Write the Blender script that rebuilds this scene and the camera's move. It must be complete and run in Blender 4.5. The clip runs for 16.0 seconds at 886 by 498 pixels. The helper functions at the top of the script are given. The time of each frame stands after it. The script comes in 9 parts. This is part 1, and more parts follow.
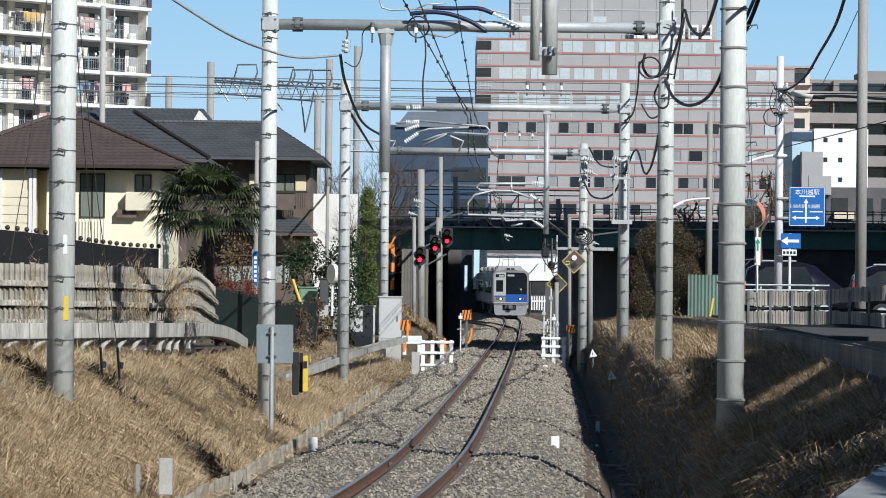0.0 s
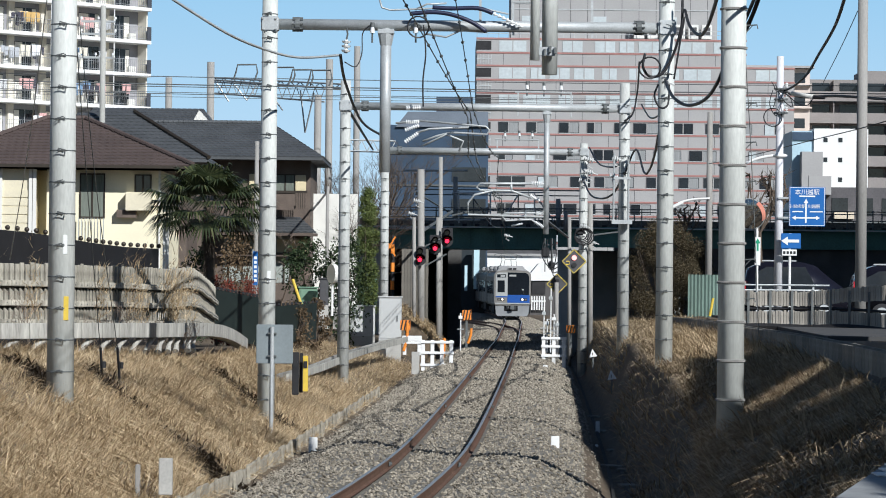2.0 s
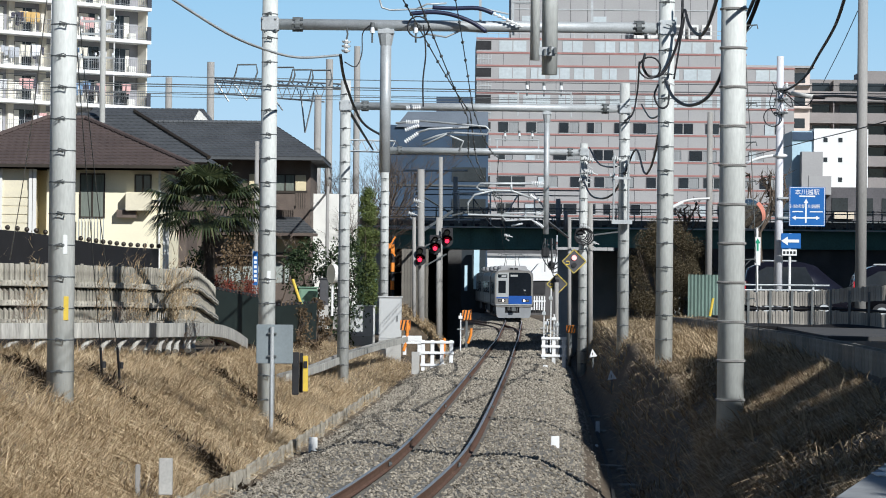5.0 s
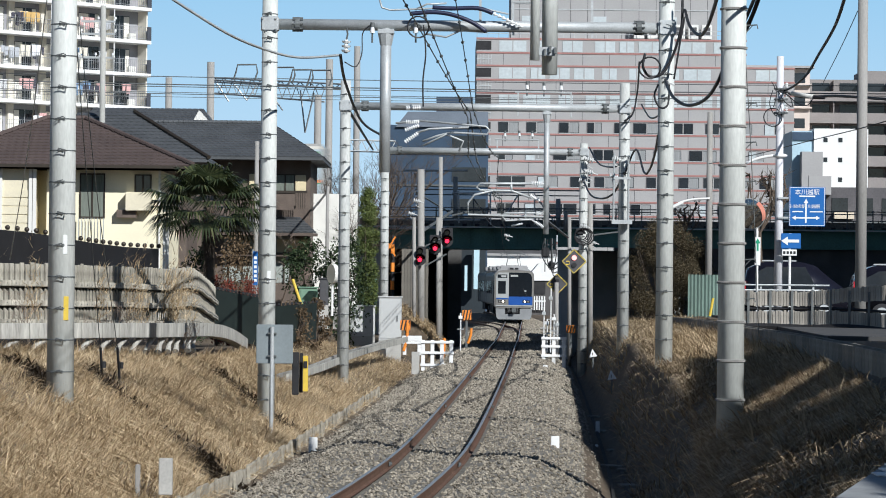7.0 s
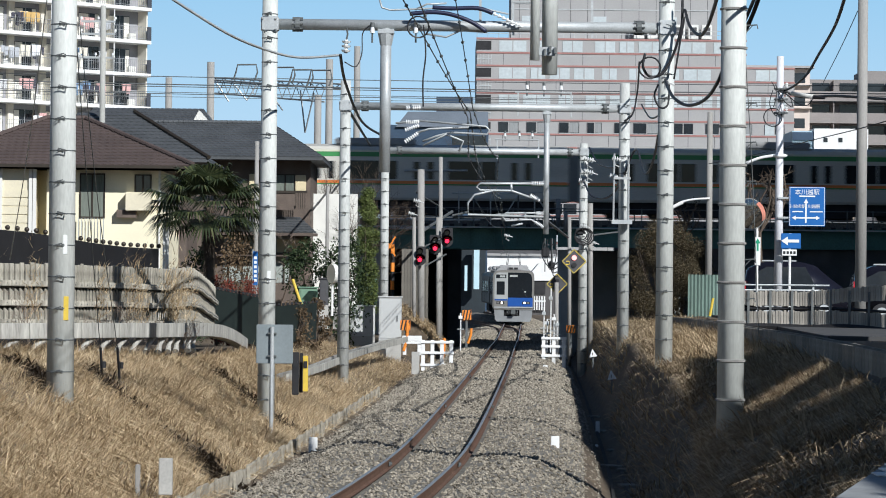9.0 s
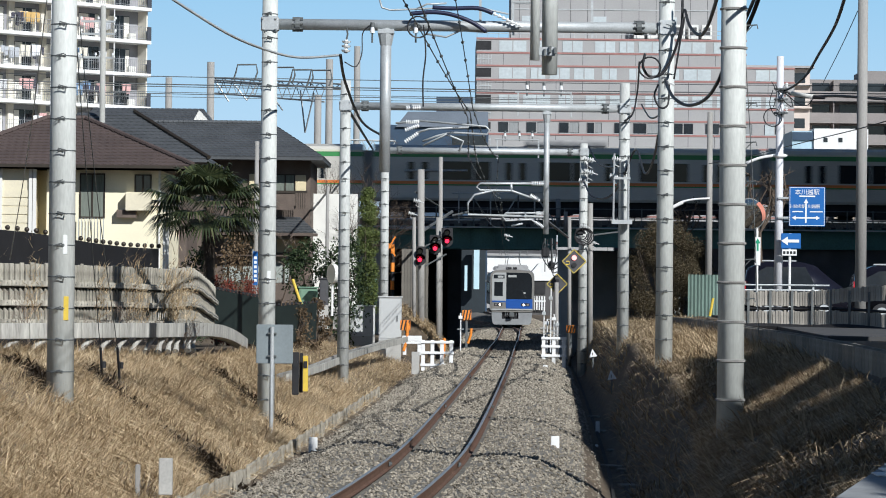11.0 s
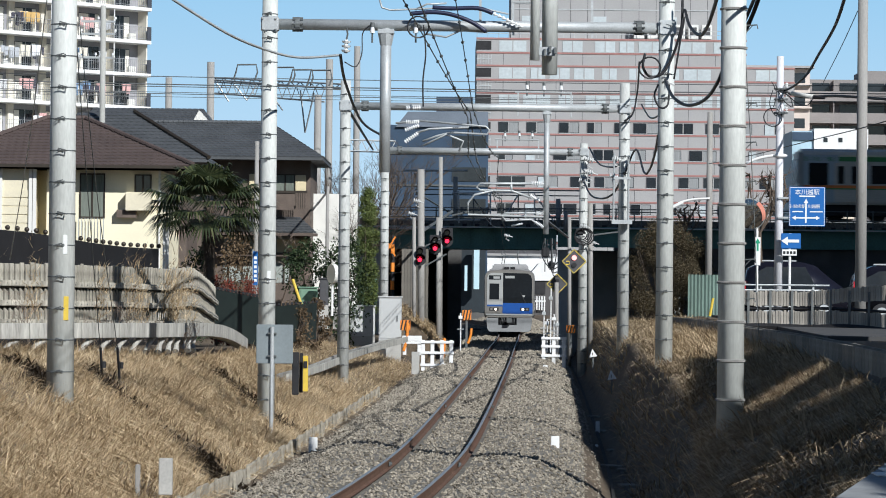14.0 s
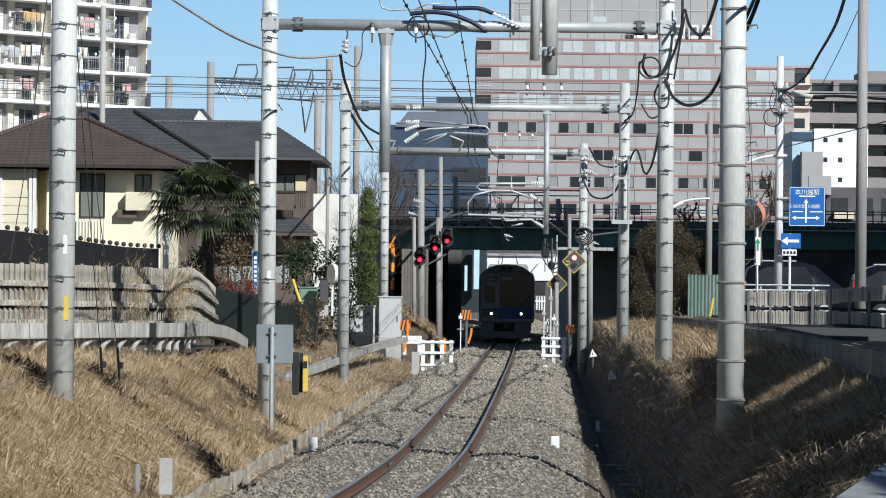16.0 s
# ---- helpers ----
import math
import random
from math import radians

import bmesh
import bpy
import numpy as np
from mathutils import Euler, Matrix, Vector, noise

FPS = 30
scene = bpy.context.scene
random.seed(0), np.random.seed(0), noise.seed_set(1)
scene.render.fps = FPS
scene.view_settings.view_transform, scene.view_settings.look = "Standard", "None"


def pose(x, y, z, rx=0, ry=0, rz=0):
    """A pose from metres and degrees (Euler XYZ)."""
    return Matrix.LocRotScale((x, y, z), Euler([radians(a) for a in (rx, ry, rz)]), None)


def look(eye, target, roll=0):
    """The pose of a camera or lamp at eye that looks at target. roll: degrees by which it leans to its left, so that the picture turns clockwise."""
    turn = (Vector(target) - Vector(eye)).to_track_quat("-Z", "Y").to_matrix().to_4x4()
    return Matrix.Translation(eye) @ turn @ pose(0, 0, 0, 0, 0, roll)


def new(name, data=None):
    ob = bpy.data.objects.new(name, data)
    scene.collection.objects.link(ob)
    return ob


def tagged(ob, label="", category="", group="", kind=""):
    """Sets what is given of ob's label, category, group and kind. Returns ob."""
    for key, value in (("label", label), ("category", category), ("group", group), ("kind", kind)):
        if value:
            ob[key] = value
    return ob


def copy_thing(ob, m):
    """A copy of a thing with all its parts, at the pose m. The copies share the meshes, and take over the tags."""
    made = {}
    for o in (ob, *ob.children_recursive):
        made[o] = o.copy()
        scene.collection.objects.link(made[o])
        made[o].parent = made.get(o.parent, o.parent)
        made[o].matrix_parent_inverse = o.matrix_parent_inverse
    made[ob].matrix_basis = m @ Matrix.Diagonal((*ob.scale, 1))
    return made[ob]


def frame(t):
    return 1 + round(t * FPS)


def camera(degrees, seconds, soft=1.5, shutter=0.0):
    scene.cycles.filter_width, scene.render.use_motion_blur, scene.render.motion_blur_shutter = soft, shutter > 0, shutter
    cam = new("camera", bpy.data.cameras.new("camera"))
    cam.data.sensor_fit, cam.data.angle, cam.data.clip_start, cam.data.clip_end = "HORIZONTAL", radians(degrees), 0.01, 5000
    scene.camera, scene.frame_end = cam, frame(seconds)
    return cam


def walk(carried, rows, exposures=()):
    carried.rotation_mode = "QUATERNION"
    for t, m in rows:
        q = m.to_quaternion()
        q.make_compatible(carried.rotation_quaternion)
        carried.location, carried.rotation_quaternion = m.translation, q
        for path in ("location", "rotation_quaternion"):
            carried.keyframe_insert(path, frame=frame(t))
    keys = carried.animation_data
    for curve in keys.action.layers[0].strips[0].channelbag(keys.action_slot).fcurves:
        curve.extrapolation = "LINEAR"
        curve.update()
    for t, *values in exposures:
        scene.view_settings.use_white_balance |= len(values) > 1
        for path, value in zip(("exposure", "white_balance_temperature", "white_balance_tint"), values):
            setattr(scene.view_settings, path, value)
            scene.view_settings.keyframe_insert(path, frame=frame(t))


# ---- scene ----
cam = camera(15.396, 16.0, soft=0.95, shutter=0.5)
EYE = (0.0, 0.0, 2.90)
AIM = (0.0, 100.0, 2.90 + 0.983)
walk(cam, [(0.0, look(EYE, AIM, 0.6)), (16.0, look(EYE, AIM, 0.6))], exposures=[(0.0, 0.1, 5850, 10), (16.0, 0.1, 5850, 10)])

# ---- light ----
SUN_EL, SUN_AZ = 33.0, 33.0      # height, and degrees to the right of straight behind the camera
world = bpy.data.worlds.new("world")
scene.world = world
world.use_nodes = True
sky = world.node_tree.nodes.new("ShaderNodeTexSky")
sky.sky_type, sky.sun_disc = "NISHITA", False
sky.sun_elevation, sky.sun_rotation = radians(SUN_EL), radians(180 - SUN_AZ)
sky.air_density, sky.dust_density, sky.ozone_density = 1.0, 0.1, 3.0
back = world.node_tree.nodes["Background"]
back.inputs["Strength"].default_value = 0.046
world.node_tree.links.new(sky.outputs[0], back.inputs[0])
sun = new("sun", bpy.data.lights.new("sun", "SUN"))
sun.data.energy, sun.data.angle, sun.data.color = 4.9, radians(0.5), (1.0, 0.95, 0.86)
sun_from = Vector((math.sin(radians(SUN_AZ)) * math.cos(radians(SUN_EL)), -math.cos(radians(SUN_AZ)) * math.cos(radians(SUN_EL)), math.sin(radians(SUN_EL))))
sun.matrix_world = look(sun_from * 100, (0, 0, 0))

# ---- materials ----
MATS = {}


def mat(name, color, rough=0.7, metal=0.0, vary=0.25, scale=3.0, fine=40.0, bump=0.15, per_object=0.0, tint=None, stretch=(1, 1, 1), spec=0.5):
    """A surface whose colour wanders at two scales, with a fine relief."""
    if name in MATS:
        return MATS[name]
    m = bpy.data.materials.new(name)
    m.use_nodes = True
    nt = m.node_tree
    b = nt.nodes["Principled BSDF"]
    b.inputs["Roughness"].default_value, b.inputs["Metallic"].default_value = rough, metal
    b.inputs["Specular IOR Level"].default_value = spec
    co = nt.nodes.new("ShaderNodeTexCoord")
    mp = nt.nodes.new("ShaderNodeMapping")
    mp.inputs["Scale"].default_value = stretch
    nt.links.new(co.outputs["Object"], mp.inputs[0])
    n1, n2 = nt.nodes.new("ShaderNodeTexNoise"), nt.nodes.new("ShaderNodeTexNoise")
    n1.inputs["Scale"].default_value, n2.inputs["Scale"].default_value = scale, fine
    n1.inputs["Detail"].default_value, n2.inputs["Detail"].default_value = 5, 3
    for n in (n1, n2):
        nt.links.new(mp.outputs[0], n.inputs["Vector"])
    mix = nt.nodes.new("ShaderNodeMix")
    mix.data_type = "FLOAT"
    mix.inputs[0].default_value = 0.4
    nt.links.new(n1.outputs[0], mix.inputs[2])
    nt.links.new(n2.outputs[0], mix.inputs[3])
    ramp = nt.nodes.new("ShaderNodeValToRGB")
    lo = tint or tuple(c * (1 - vary) for c in color)
    hi = tuple(min(1, c * (1 + vary)) for c in color)
    ramp.color_ramp.elements[0].position, ramp.color_ramp.elements[1].position = 0.32, 0.68
    ramp.color_ramp.elements[0].color, ramp.color_ramp.elements[1].color = (*lo, 1), (*hi, 1)
    nt.links.new(mix.outputs[0], ramp.inputs[0])
    out = ramp.outputs[0]
    if per_object:
        info, hsv, mr = nt.nodes.new("ShaderNodeObjectInfo"), nt.nodes.new("ShaderNodeHueSaturation"), nt.nodes.new("ShaderNodeMapRange")
        mr.inputs[3].default_value, mr.inputs[4].default_value = 1 - per_object, 1 + per_object
        nt.links.new(info.outputs["Random"], mr.inputs[0])
        nt.links.new(mr.outputs[0], hsv.inputs["Value"])
        nt.links.new(out, hsv.inputs["Color"])
        out = hsv.outputs[0]
    nt.links.new(out, b.inputs["Base Color"])
    if bump:
        bp = nt.nodes.new("ShaderNodeBump")
        bp.inputs["Strength"].default_value, bp.inputs["Distance"].default_value = bump, 0.02
        nt.links.new(mix.outputs[0], bp.inputs["Height"])
        nt.links.new(bp.outputs[0], b.inputs["Normal"])
    MATS[name] = m
    return m


def island_mat(name, dark, light, rough=0.85, third=None):
    """For the joined pieces of gravel, grass and leaves: each piece has its own shade."""
    if name in MATS:
        return MATS[name]
    m = bpy.data.materials.new(name)
    m.use_nodes = True
    nt = m.node_tree
    b = nt.nodes["Principled BSDF"]
    b.inputs["Roughness"].default_value = rough
    b.inputs["Specular IOR Level"].default_value = 0.25
    geo, ramp = nt.nodes.new("ShaderNodeNewGeometry"), nt.nodes.new("ShaderNodeValToRGB")
    ramp.color_ramp.elements[0].color, ramp.color_ramp.elements[1].color = (*dark, 1), (*light, 1)
    if third:
        e = ramp.color_ramp.elements.new(0.5)
        e.color = (*third, 1)
    co, n = nt.nodes.new("ShaderNodeTexCoord"), nt.nodes.new("ShaderNodeTexNoise")
    n.inputs["Scale"].default_value, n.inputs["Detail"].default_value = 0.6, 4
    nt.links.new(co.outputs["Object"], n.inputs["Vector"])
    mix = nt.nodes.new("ShaderNodeMix")
    mix.data_type = "FLOAT"
    mix.inputs[0].default_value = 0.45
    nt.links.new(geo.outputs["Random Per Island"], mix.inputs[2])
    nt.links.new(n.outputs[0], mix.inputs[3])
    nt.links.new(mix.outputs[0], ramp.inputs[0])
    nt.links.new(ramp.outputs[0], b.inputs["Base Color"])
    MATS[name] = m
    return m


def glow(name, color, strength):
    if name in MATS:
        return MATS[name]
    m = bpy.data.materials.new(name)
    m.use_nodes = True
    b = m.node_tree.nodes["Principled BSDF"]
    b.inputs["Base Color"].default_value = (*color, 1)
    b.inputs["Emission Color"].default_value = (*color, 1)
    b.inputs["Emission Strength"].default_value = strength
    MATS[name] = m
    return m


CONCRETE = mat("concrete", (0.42, 0.41, 0.38), 0.85, 0, 0.22, 1.2, 25, 0.3)
POLE_CONC = mat("pole_concrete", (0.57, 0.585, 0.55), 0.7, 0, 0.2, 1.6, 30, 0.15, stretch=(1, 1, 0.22))
# slightly darker pole concrete for the two farther pairs of poles
POLE_FAR = mat("dusty_pole_concrete", (0.47, 0.48, 0.455), 0.75, 0, 0.28, 1.6, 30, 0.15, stretch=(1, 1, 0.25))
POLE_GREY = mat("pole_grey", (0.30, 0.29, 0.27), 0.8, 0, 0.2, 1.5, 30, 0.15, stretch=(1, 1, 0.35))
STEEL = mat("galvanised_steel", (0.46, 0.48, 0.48), 0.5, 0.3, 0.2, 2.5, 30, 0.1)
STEEL_DK = mat("weathered_steel", (0.13, 0.14, 0.14), 0.6, 0.3, 0.3, 2.5, 30, 0.1)
BLACK = mat("black_rubber", (0.018, 0.018, 0.02), 0.55, 0, 0.3, 4, 40, 0.05)
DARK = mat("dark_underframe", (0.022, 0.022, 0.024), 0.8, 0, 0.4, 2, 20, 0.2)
WHITE = mat("white_paint", (0.80, 0.80, 0.78), 0.5, 0, 0.06, 2, 30, 0.05)
PORCELAIN = mat("white_porcelain", (0.82, 0.83, 0.82), 0.15, 0, 0.04, 6, 40, 0.02)
RUST = mat("rusty_rail", (0.115, 0.062, 0.040), 0.8, 0.1, 0.35, 3, 40, 0.3)
RAILTOP = mat("worn_rail_head", (0.42, 0.41, 0.40), 0.38, 0.7, 0.15, 4, 50, 0.05)
GRAVEL_BED = mat("gravel_bed", (0.15, 0.14, 0.12), 0.95, 0, 0.5, 8, 22, 1.0)
GRAVEL = island_mat("gravel_stones", (0.10, 0.085, 0.065), (0.50, 0.45, 0.36), 0.9, (0.27, 0.24, 0.19))
SOIL = mat("dry_soil", (0.105, 0.078, 0.05), 0.95, 0, 0.5, 1.3, 12, 0.8)
# darker copy of the dry grass, with the right bank's shade in its colour
STRAW_SHADE = island_mat("tangled_weeds", (0.03, 0.021, 0.013), (0.98, 0.82, 0.56), 0.85, (0.36, 0.265, 0.16))
STRAW = island_mat("dry_grass", (0.07, 0.045, 0.024), (0.98, 0.83, 0.57), 0.8, (0.52, 0.385, 0.225))
ASPHALT = mat("asphalt", (0.06, 0.06, 0.06), 0.9, 0, 0.3, 1, 40, 0.3)
GIRDER_GREEN = mat("green_girder_paint", (0.075, 0.19, 0.165), 0.55, 0, 0.35, 0.7, 12, 0.1)
YELLOW = mat("yellow_paint", (0.70, 0.50, 0.06), 0.55, 0, 0.15, 3, 30, 0.05)
ORANGE = mat("orange_paint", (0.80, 0.26, 0.03), 0.55, 0, 0.12, 3, 30, 0.05)
GLASS = mat("dark_window_glass", (0.025, 0.03, 0.036), 0.08, 0, 0.4, 0.4, 6, 0.0, spec=0.8)
RED_LAMP = glow("red_signal_lens", (1.0, 0.02, 0.05), 3.0)
HEAD_LAMP = glow("headlamp_lens", (1.0, 0.85, 0.66), 4.5)


# ---- building blocks ----
def thing(name, at=(0, 0, 0), label="", category="", group="", kind="", rz=0.0):
    ob = new(name)
    ob.empty_display_size = 0.2
    ob.matrix_basis = pose(*at, 0, 0, rz)
    return tagged(ob, label, category, group, kind)


def part(name, bm, material, parent=None, label="", smooth=False):
    me = bpy.data.meshes.new(name)
    bmesh.ops.recalc_face_normals(bm, faces=bm.faces)
    if smooth:
        for f in bm.faces:
            f.smooth = True
    bm.to_mesh(me)
    bm.free()
    me.materials.append(material)
    ob = new(name, me)
    ob.parent = parent
    if label:
        ob["label"] = label
    return ob


def again(ob, at, parent=None):
    """Another piece on the same mesh."""
    o = new(ob.name.split(".")[0], ob.data)
    o.parent = parent or ob.parent
    o.matrix_basis = at
    return o


def mesh(name, verts, faces, material, parent=None, label="", smooth=False):
    me = bpy.data.meshes.new(name)
    me.from_pydata(verts, [], faces)
    if smooth:
        me.shade_smooth()
    me.materials.append(material)
    ob = new(name, me)
    ob.parent = parent
    if label:
        ob["label"] = label
    return ob


def box(bm, lo, hi, bevel=0.0):
    vs = [bm.verts.new((x, y, z)) for z in (lo[2], hi[2]) for x, y in ((lo[0], lo[1]), (hi[0], lo[1]), (hi[0], hi[1]), (lo[0], hi[1]))]
    fs = [bm.faces.new([vs[i] for i in q]) for q in ((3, 2, 1, 0), (4, 5, 6, 7), (0, 1, 5, 4), (1, 2, 6, 5), (2, 3, 7, 6), (3, 0, 4, 7))]
    if bevel:
        es = list({e for f in fs for e in f.edges})
        bmesh.ops.bevel(bm, geom=es, offset=bevel, segments=2, affect="EDGES")
    return bm


def boxes(*pairs, bevel=0.0):
    bm = bmesh.new()
    for lo, hi in pairs:
        box(bm, lo, hi, bevel)
    return bm


def ring_basis(d):
    d = Vector(d).normalized()
    a = d.orthogonal().normalized()
    return a, d.cross(a)


def cone(bm, a, b, ra, rb, n=12, cap=True):
    a, b = Vector(a), Vector(b)
    u, v = ring_basis(b - a)
    rings = []
    for c, r in ((a, ra), (b, rb)):
        rings.append([bm.verts.new(c + u * (r * math.cos(2 * math.pi * i / n)) + v * (r * math.sin(2 * math.pi * i / n))) for i in range(n)])
    for i in range(n):
        bm.faces.new((rings[0][i], rings[0][(i + 1) % n], rings[1][(i + 1) % n], rings[1][i]))
    if cap:
        bm.faces.new(rings[0])
        bm.faces.new(rings[1])
    return bm


def rod(a, b, r, n=10, r2=None):
    return cone(bmesh.new(), a, b, r, r if r2 is None else r2, n)


def tube(bm, pts, r, n=8):
    """A pipe along points."""
    pts = [Vector(p) for p in pts]
    rings = []
    u = None
    for i, p in enumerate(pts):
        d = (pts[min(i + 1, len(pts) - 1)] - pts[max(i - 1, 0)]).normalized()
        u = d.orthogonal().normalized() if u is None else (u - d * u.dot(d)).normalized()
        v = d.cross(u)
        rings.append([bm.verts.new(p + u * (r * math.cos(2 * math.pi * k / n)) + v * (r * math.sin(2 * math.pi * k / n))) for k in range(n)])
    for a, b in zip(rings, rings[1:]):
        for k in range(n):
            bm.faces.new((a[k], a[(k + 1) % n], b[(k + 1) % n], b[k]))
    bm.faces.new(rings[0])
    bm.faces.new(rings[-1])
    return bm


def sag(a, b, drop, n=14):
    """Points of a hanging wire."""
    a, b = Vector(a), Vector(b)
    return [a.lerp(b, i / n) - Vector((0, 0, drop * 4 * (i / n) * (1 - i / n))) for i in range(n + 1)]


def smooth_line(pts, n=8):
    """Points of a smooth curve through the given ones."""
    pts = [Vector(p) for p in pts]
    out = []
    for i in range(len(pts) - 1):
        p0, p1, p2, p3 = pts[max(i - 1, 0)], pts[i], pts[i + 1], pts[min(i + 2, len(pts) - 1)]
        for k in range(n):
            t = k / n
            out.append(0.5 * ((2 * p1) + (p2 - p0) * t + (2 * p0 - 5 * p1 + 4 * p2 - p3) * t * t + (3 * p1 - p0 - 3 * p2 + p3) * t ** 3))
    return out + [pts[-1]]


def prism(bm, outline, y0, y1):
    """An outline in x and z, drawn out along y."""
    a = [bm.verts.new((x, y0, z)) for x, z in outline]
    b = [bm.verts.new((x, y1, z)) for x, z in outline]
    n = len(a)
    for i in range(n):
        bm.faces.new((a[i], a[(i + 1) % n], b[(i + 1) % n], b[i]))
    bm.faces.new(a)
    bm.faces.new(b)
    return bm


def wire(name, pts, r, material, parent=None, label="", n=5):
    return part(name, tube(bmesh.new(), pts, r, n), material, parent, label, True)


# ---- the line of the track ----
LINE_Y = [-30, 0, 20, 40, 50, 60, 79, 100, 120, 160, 180, 195, 215, 233, 250, 268, 290, 320, 360]
LINE_X = [-10.5, -6.0, -3.3, -1.27, -0.5, 0.0, 0.65, 1.31, 1.92, 3.05, 3.65, 4.05, 4.6, 5.05, 5.22, 4.95, 4.5, 3.9, 3.0]
DENSE = smooth_line([(x, y, 0) for x, y in zip(LINE_X, LINE_Y)], 10)
DENSE_Y, DENSE_X = np.array([p.y for p in DENSE]), np.array([p.x for p in DENSE])


def line_x(y):
    return np.interp(y, DENSE_Y, DENSE_X)


def rail_z(y):
    return np.interp(y, [0, 110, 150, 172, 192, 250, 270], [0, 0, -0.06, -0.14, 0.0, 0.17, 0.24])


def along(y, off=0.0, z=0.0):
    """A point off metres to the right of the track's middle."""
    return Vector((float(line_x(y)) + off, y, z + float(rail_z(y))))

# ---- ground ----
def ground_z(x, y):
    """Height of the ground: a shallow cutting with the track on its floor."""
    o = x - line_x(y)
    o = np.where((o > 2.75) & (y < 50), np.maximum(2.75, x + 0.5 + (50 - y) * 0.02), o)
    sink = rail_z(y)
    left = np.interp(y, [30, 53, 89, 104, 125, 170, 200], [2.1, 2.05, 1.40, 0.75, 0.6, 0.5, -0.2])
    right = np.interp(y, [30, 125, 150, 175, 200], [1.0, 1.0, 0.9, 0.45, -0.25])
    cut = np.interp(y, [85, 104], [0.55, 0.0])
    near = np.clip((68 - y) / 16, 0, 1)
    one = np.ones_like(o)
    xs = [-7.6 * one, -6.5 * one, -3.15 * one, -2.75 * one, 2.75 * one, 3.05 * one, (3.4 + 0.45 * near) * one, (4.15 + 0.85 * near) * one, 7.0 * one, 7.6 * one]
    zl = [left - cut, left - 0.15 - cut, -0.45 * one, -0.45 * one, -0.5 * one, -0.78 * one, -0.76 * one, (1.22 - 0.6 * near) * right, 1.5 * right, 1.62 * right]
    z = np.zeros_like(o)
    z = np.where(o <= xs[0], zl[0], z)
    z = np.where(o >= xs[-1], zl[-1], z)
    for i in range(len(xs) - 1):
        k = (o - xs[i]) / (xs[i + 1] - xs[i])
        z = np.where((o > xs[i]) & (o <= xs[i + 1]), zl[i] * (1 - k) + zl[i + 1] * k, z)
    return z + np.where(np.abs(o) < 3.5, sink, 0)


# grooves carved where long pole shadows cross the left bank
SHADOW_LINES = [[(-6.95, 61.3), (-5.55, 57.1), (-4.3, 56.0), (-3.3, 51.8)], [(-5.7, 78.4), (-4.6, 73.6), (-3.28, 68.85)], [(-8.2, 59.0), (-7.2, 55.5), (-6.3, 52.0)]]


def shadow_line_gap(x, y):
    """Distance to the nearest groove that stands for a shadow on the left bank."""
    best = np.full(np.shape(x), 99.0)
    for line in SHADOW_LINES:
        for (ax, ay), (bx, by) in zip(line, line[1:]):
            k = np.clip(((x - ax) * (bx - ax) + (y - ay) * (by - ay)) / ((bx - ax) ** 2 + (by - ay) ** 2), 0, 1)
            best = np.minimum(best, np.hypot(x - ax - k * (bx - ax), y - ay - k * (by - ay)))
    return best


def ground_at(x, y):
    return float(ground_z(np.array([x]), np.array([y]))[0])


def make_ground():
    """One sheet: fine across the cutting, coarse towards the horizon."""
    offs = sorted(set([-2500, -900, -300, -120, -60, -30, -18, -12, -9] + [round(-7.8 + 0.15 * i, 2) for i in range(110)] + [9, 10, 12, 18, 30, 60, 120, 300, 900, 2500]))
    ys = [-600, -200, -60, -20] + [0 + 2 * i for i in range(10)] + [20 + 0.4 * i for i in range(300)] + [140 + 4 * i for i in range(40)] + [320, 360, 450, 600, 900, 1500, 3000]
    verts, faces = [], []
    rng = np.random.default_rng(3)
    for y in ys:
        x = line_x(y) + np.array(offs)
        z = ground_z(x, np.full_like(x, y))
        bank = (np.abs(np.array(offs)) > 3.3) & (np.abs(np.array(offs)) < 8)
        z = z + np.where(bank, rng.normal(0, 0.03, len(x)), 0) - 0.5 * np.exp(-(shadow_line_gap(x, np.full_like(x, y)) / 0.3) ** 2)
        verts += [(float(a), y, float(b)) for a, b in zip(x, z)]
    n = len(offs)
    for j in range(len(ys) - 1):
        for i in range(n - 1):
            faces.append((j * n + i, j * n + i + 1, (j + 1) * n + i + 1, (j + 1) * n + i))
    g = mesh("ground", verts, faces, SOIL, smooth=True)
    tagged(g, "dry brown earth of a shallow railway cutting", "ground", kind="structure")


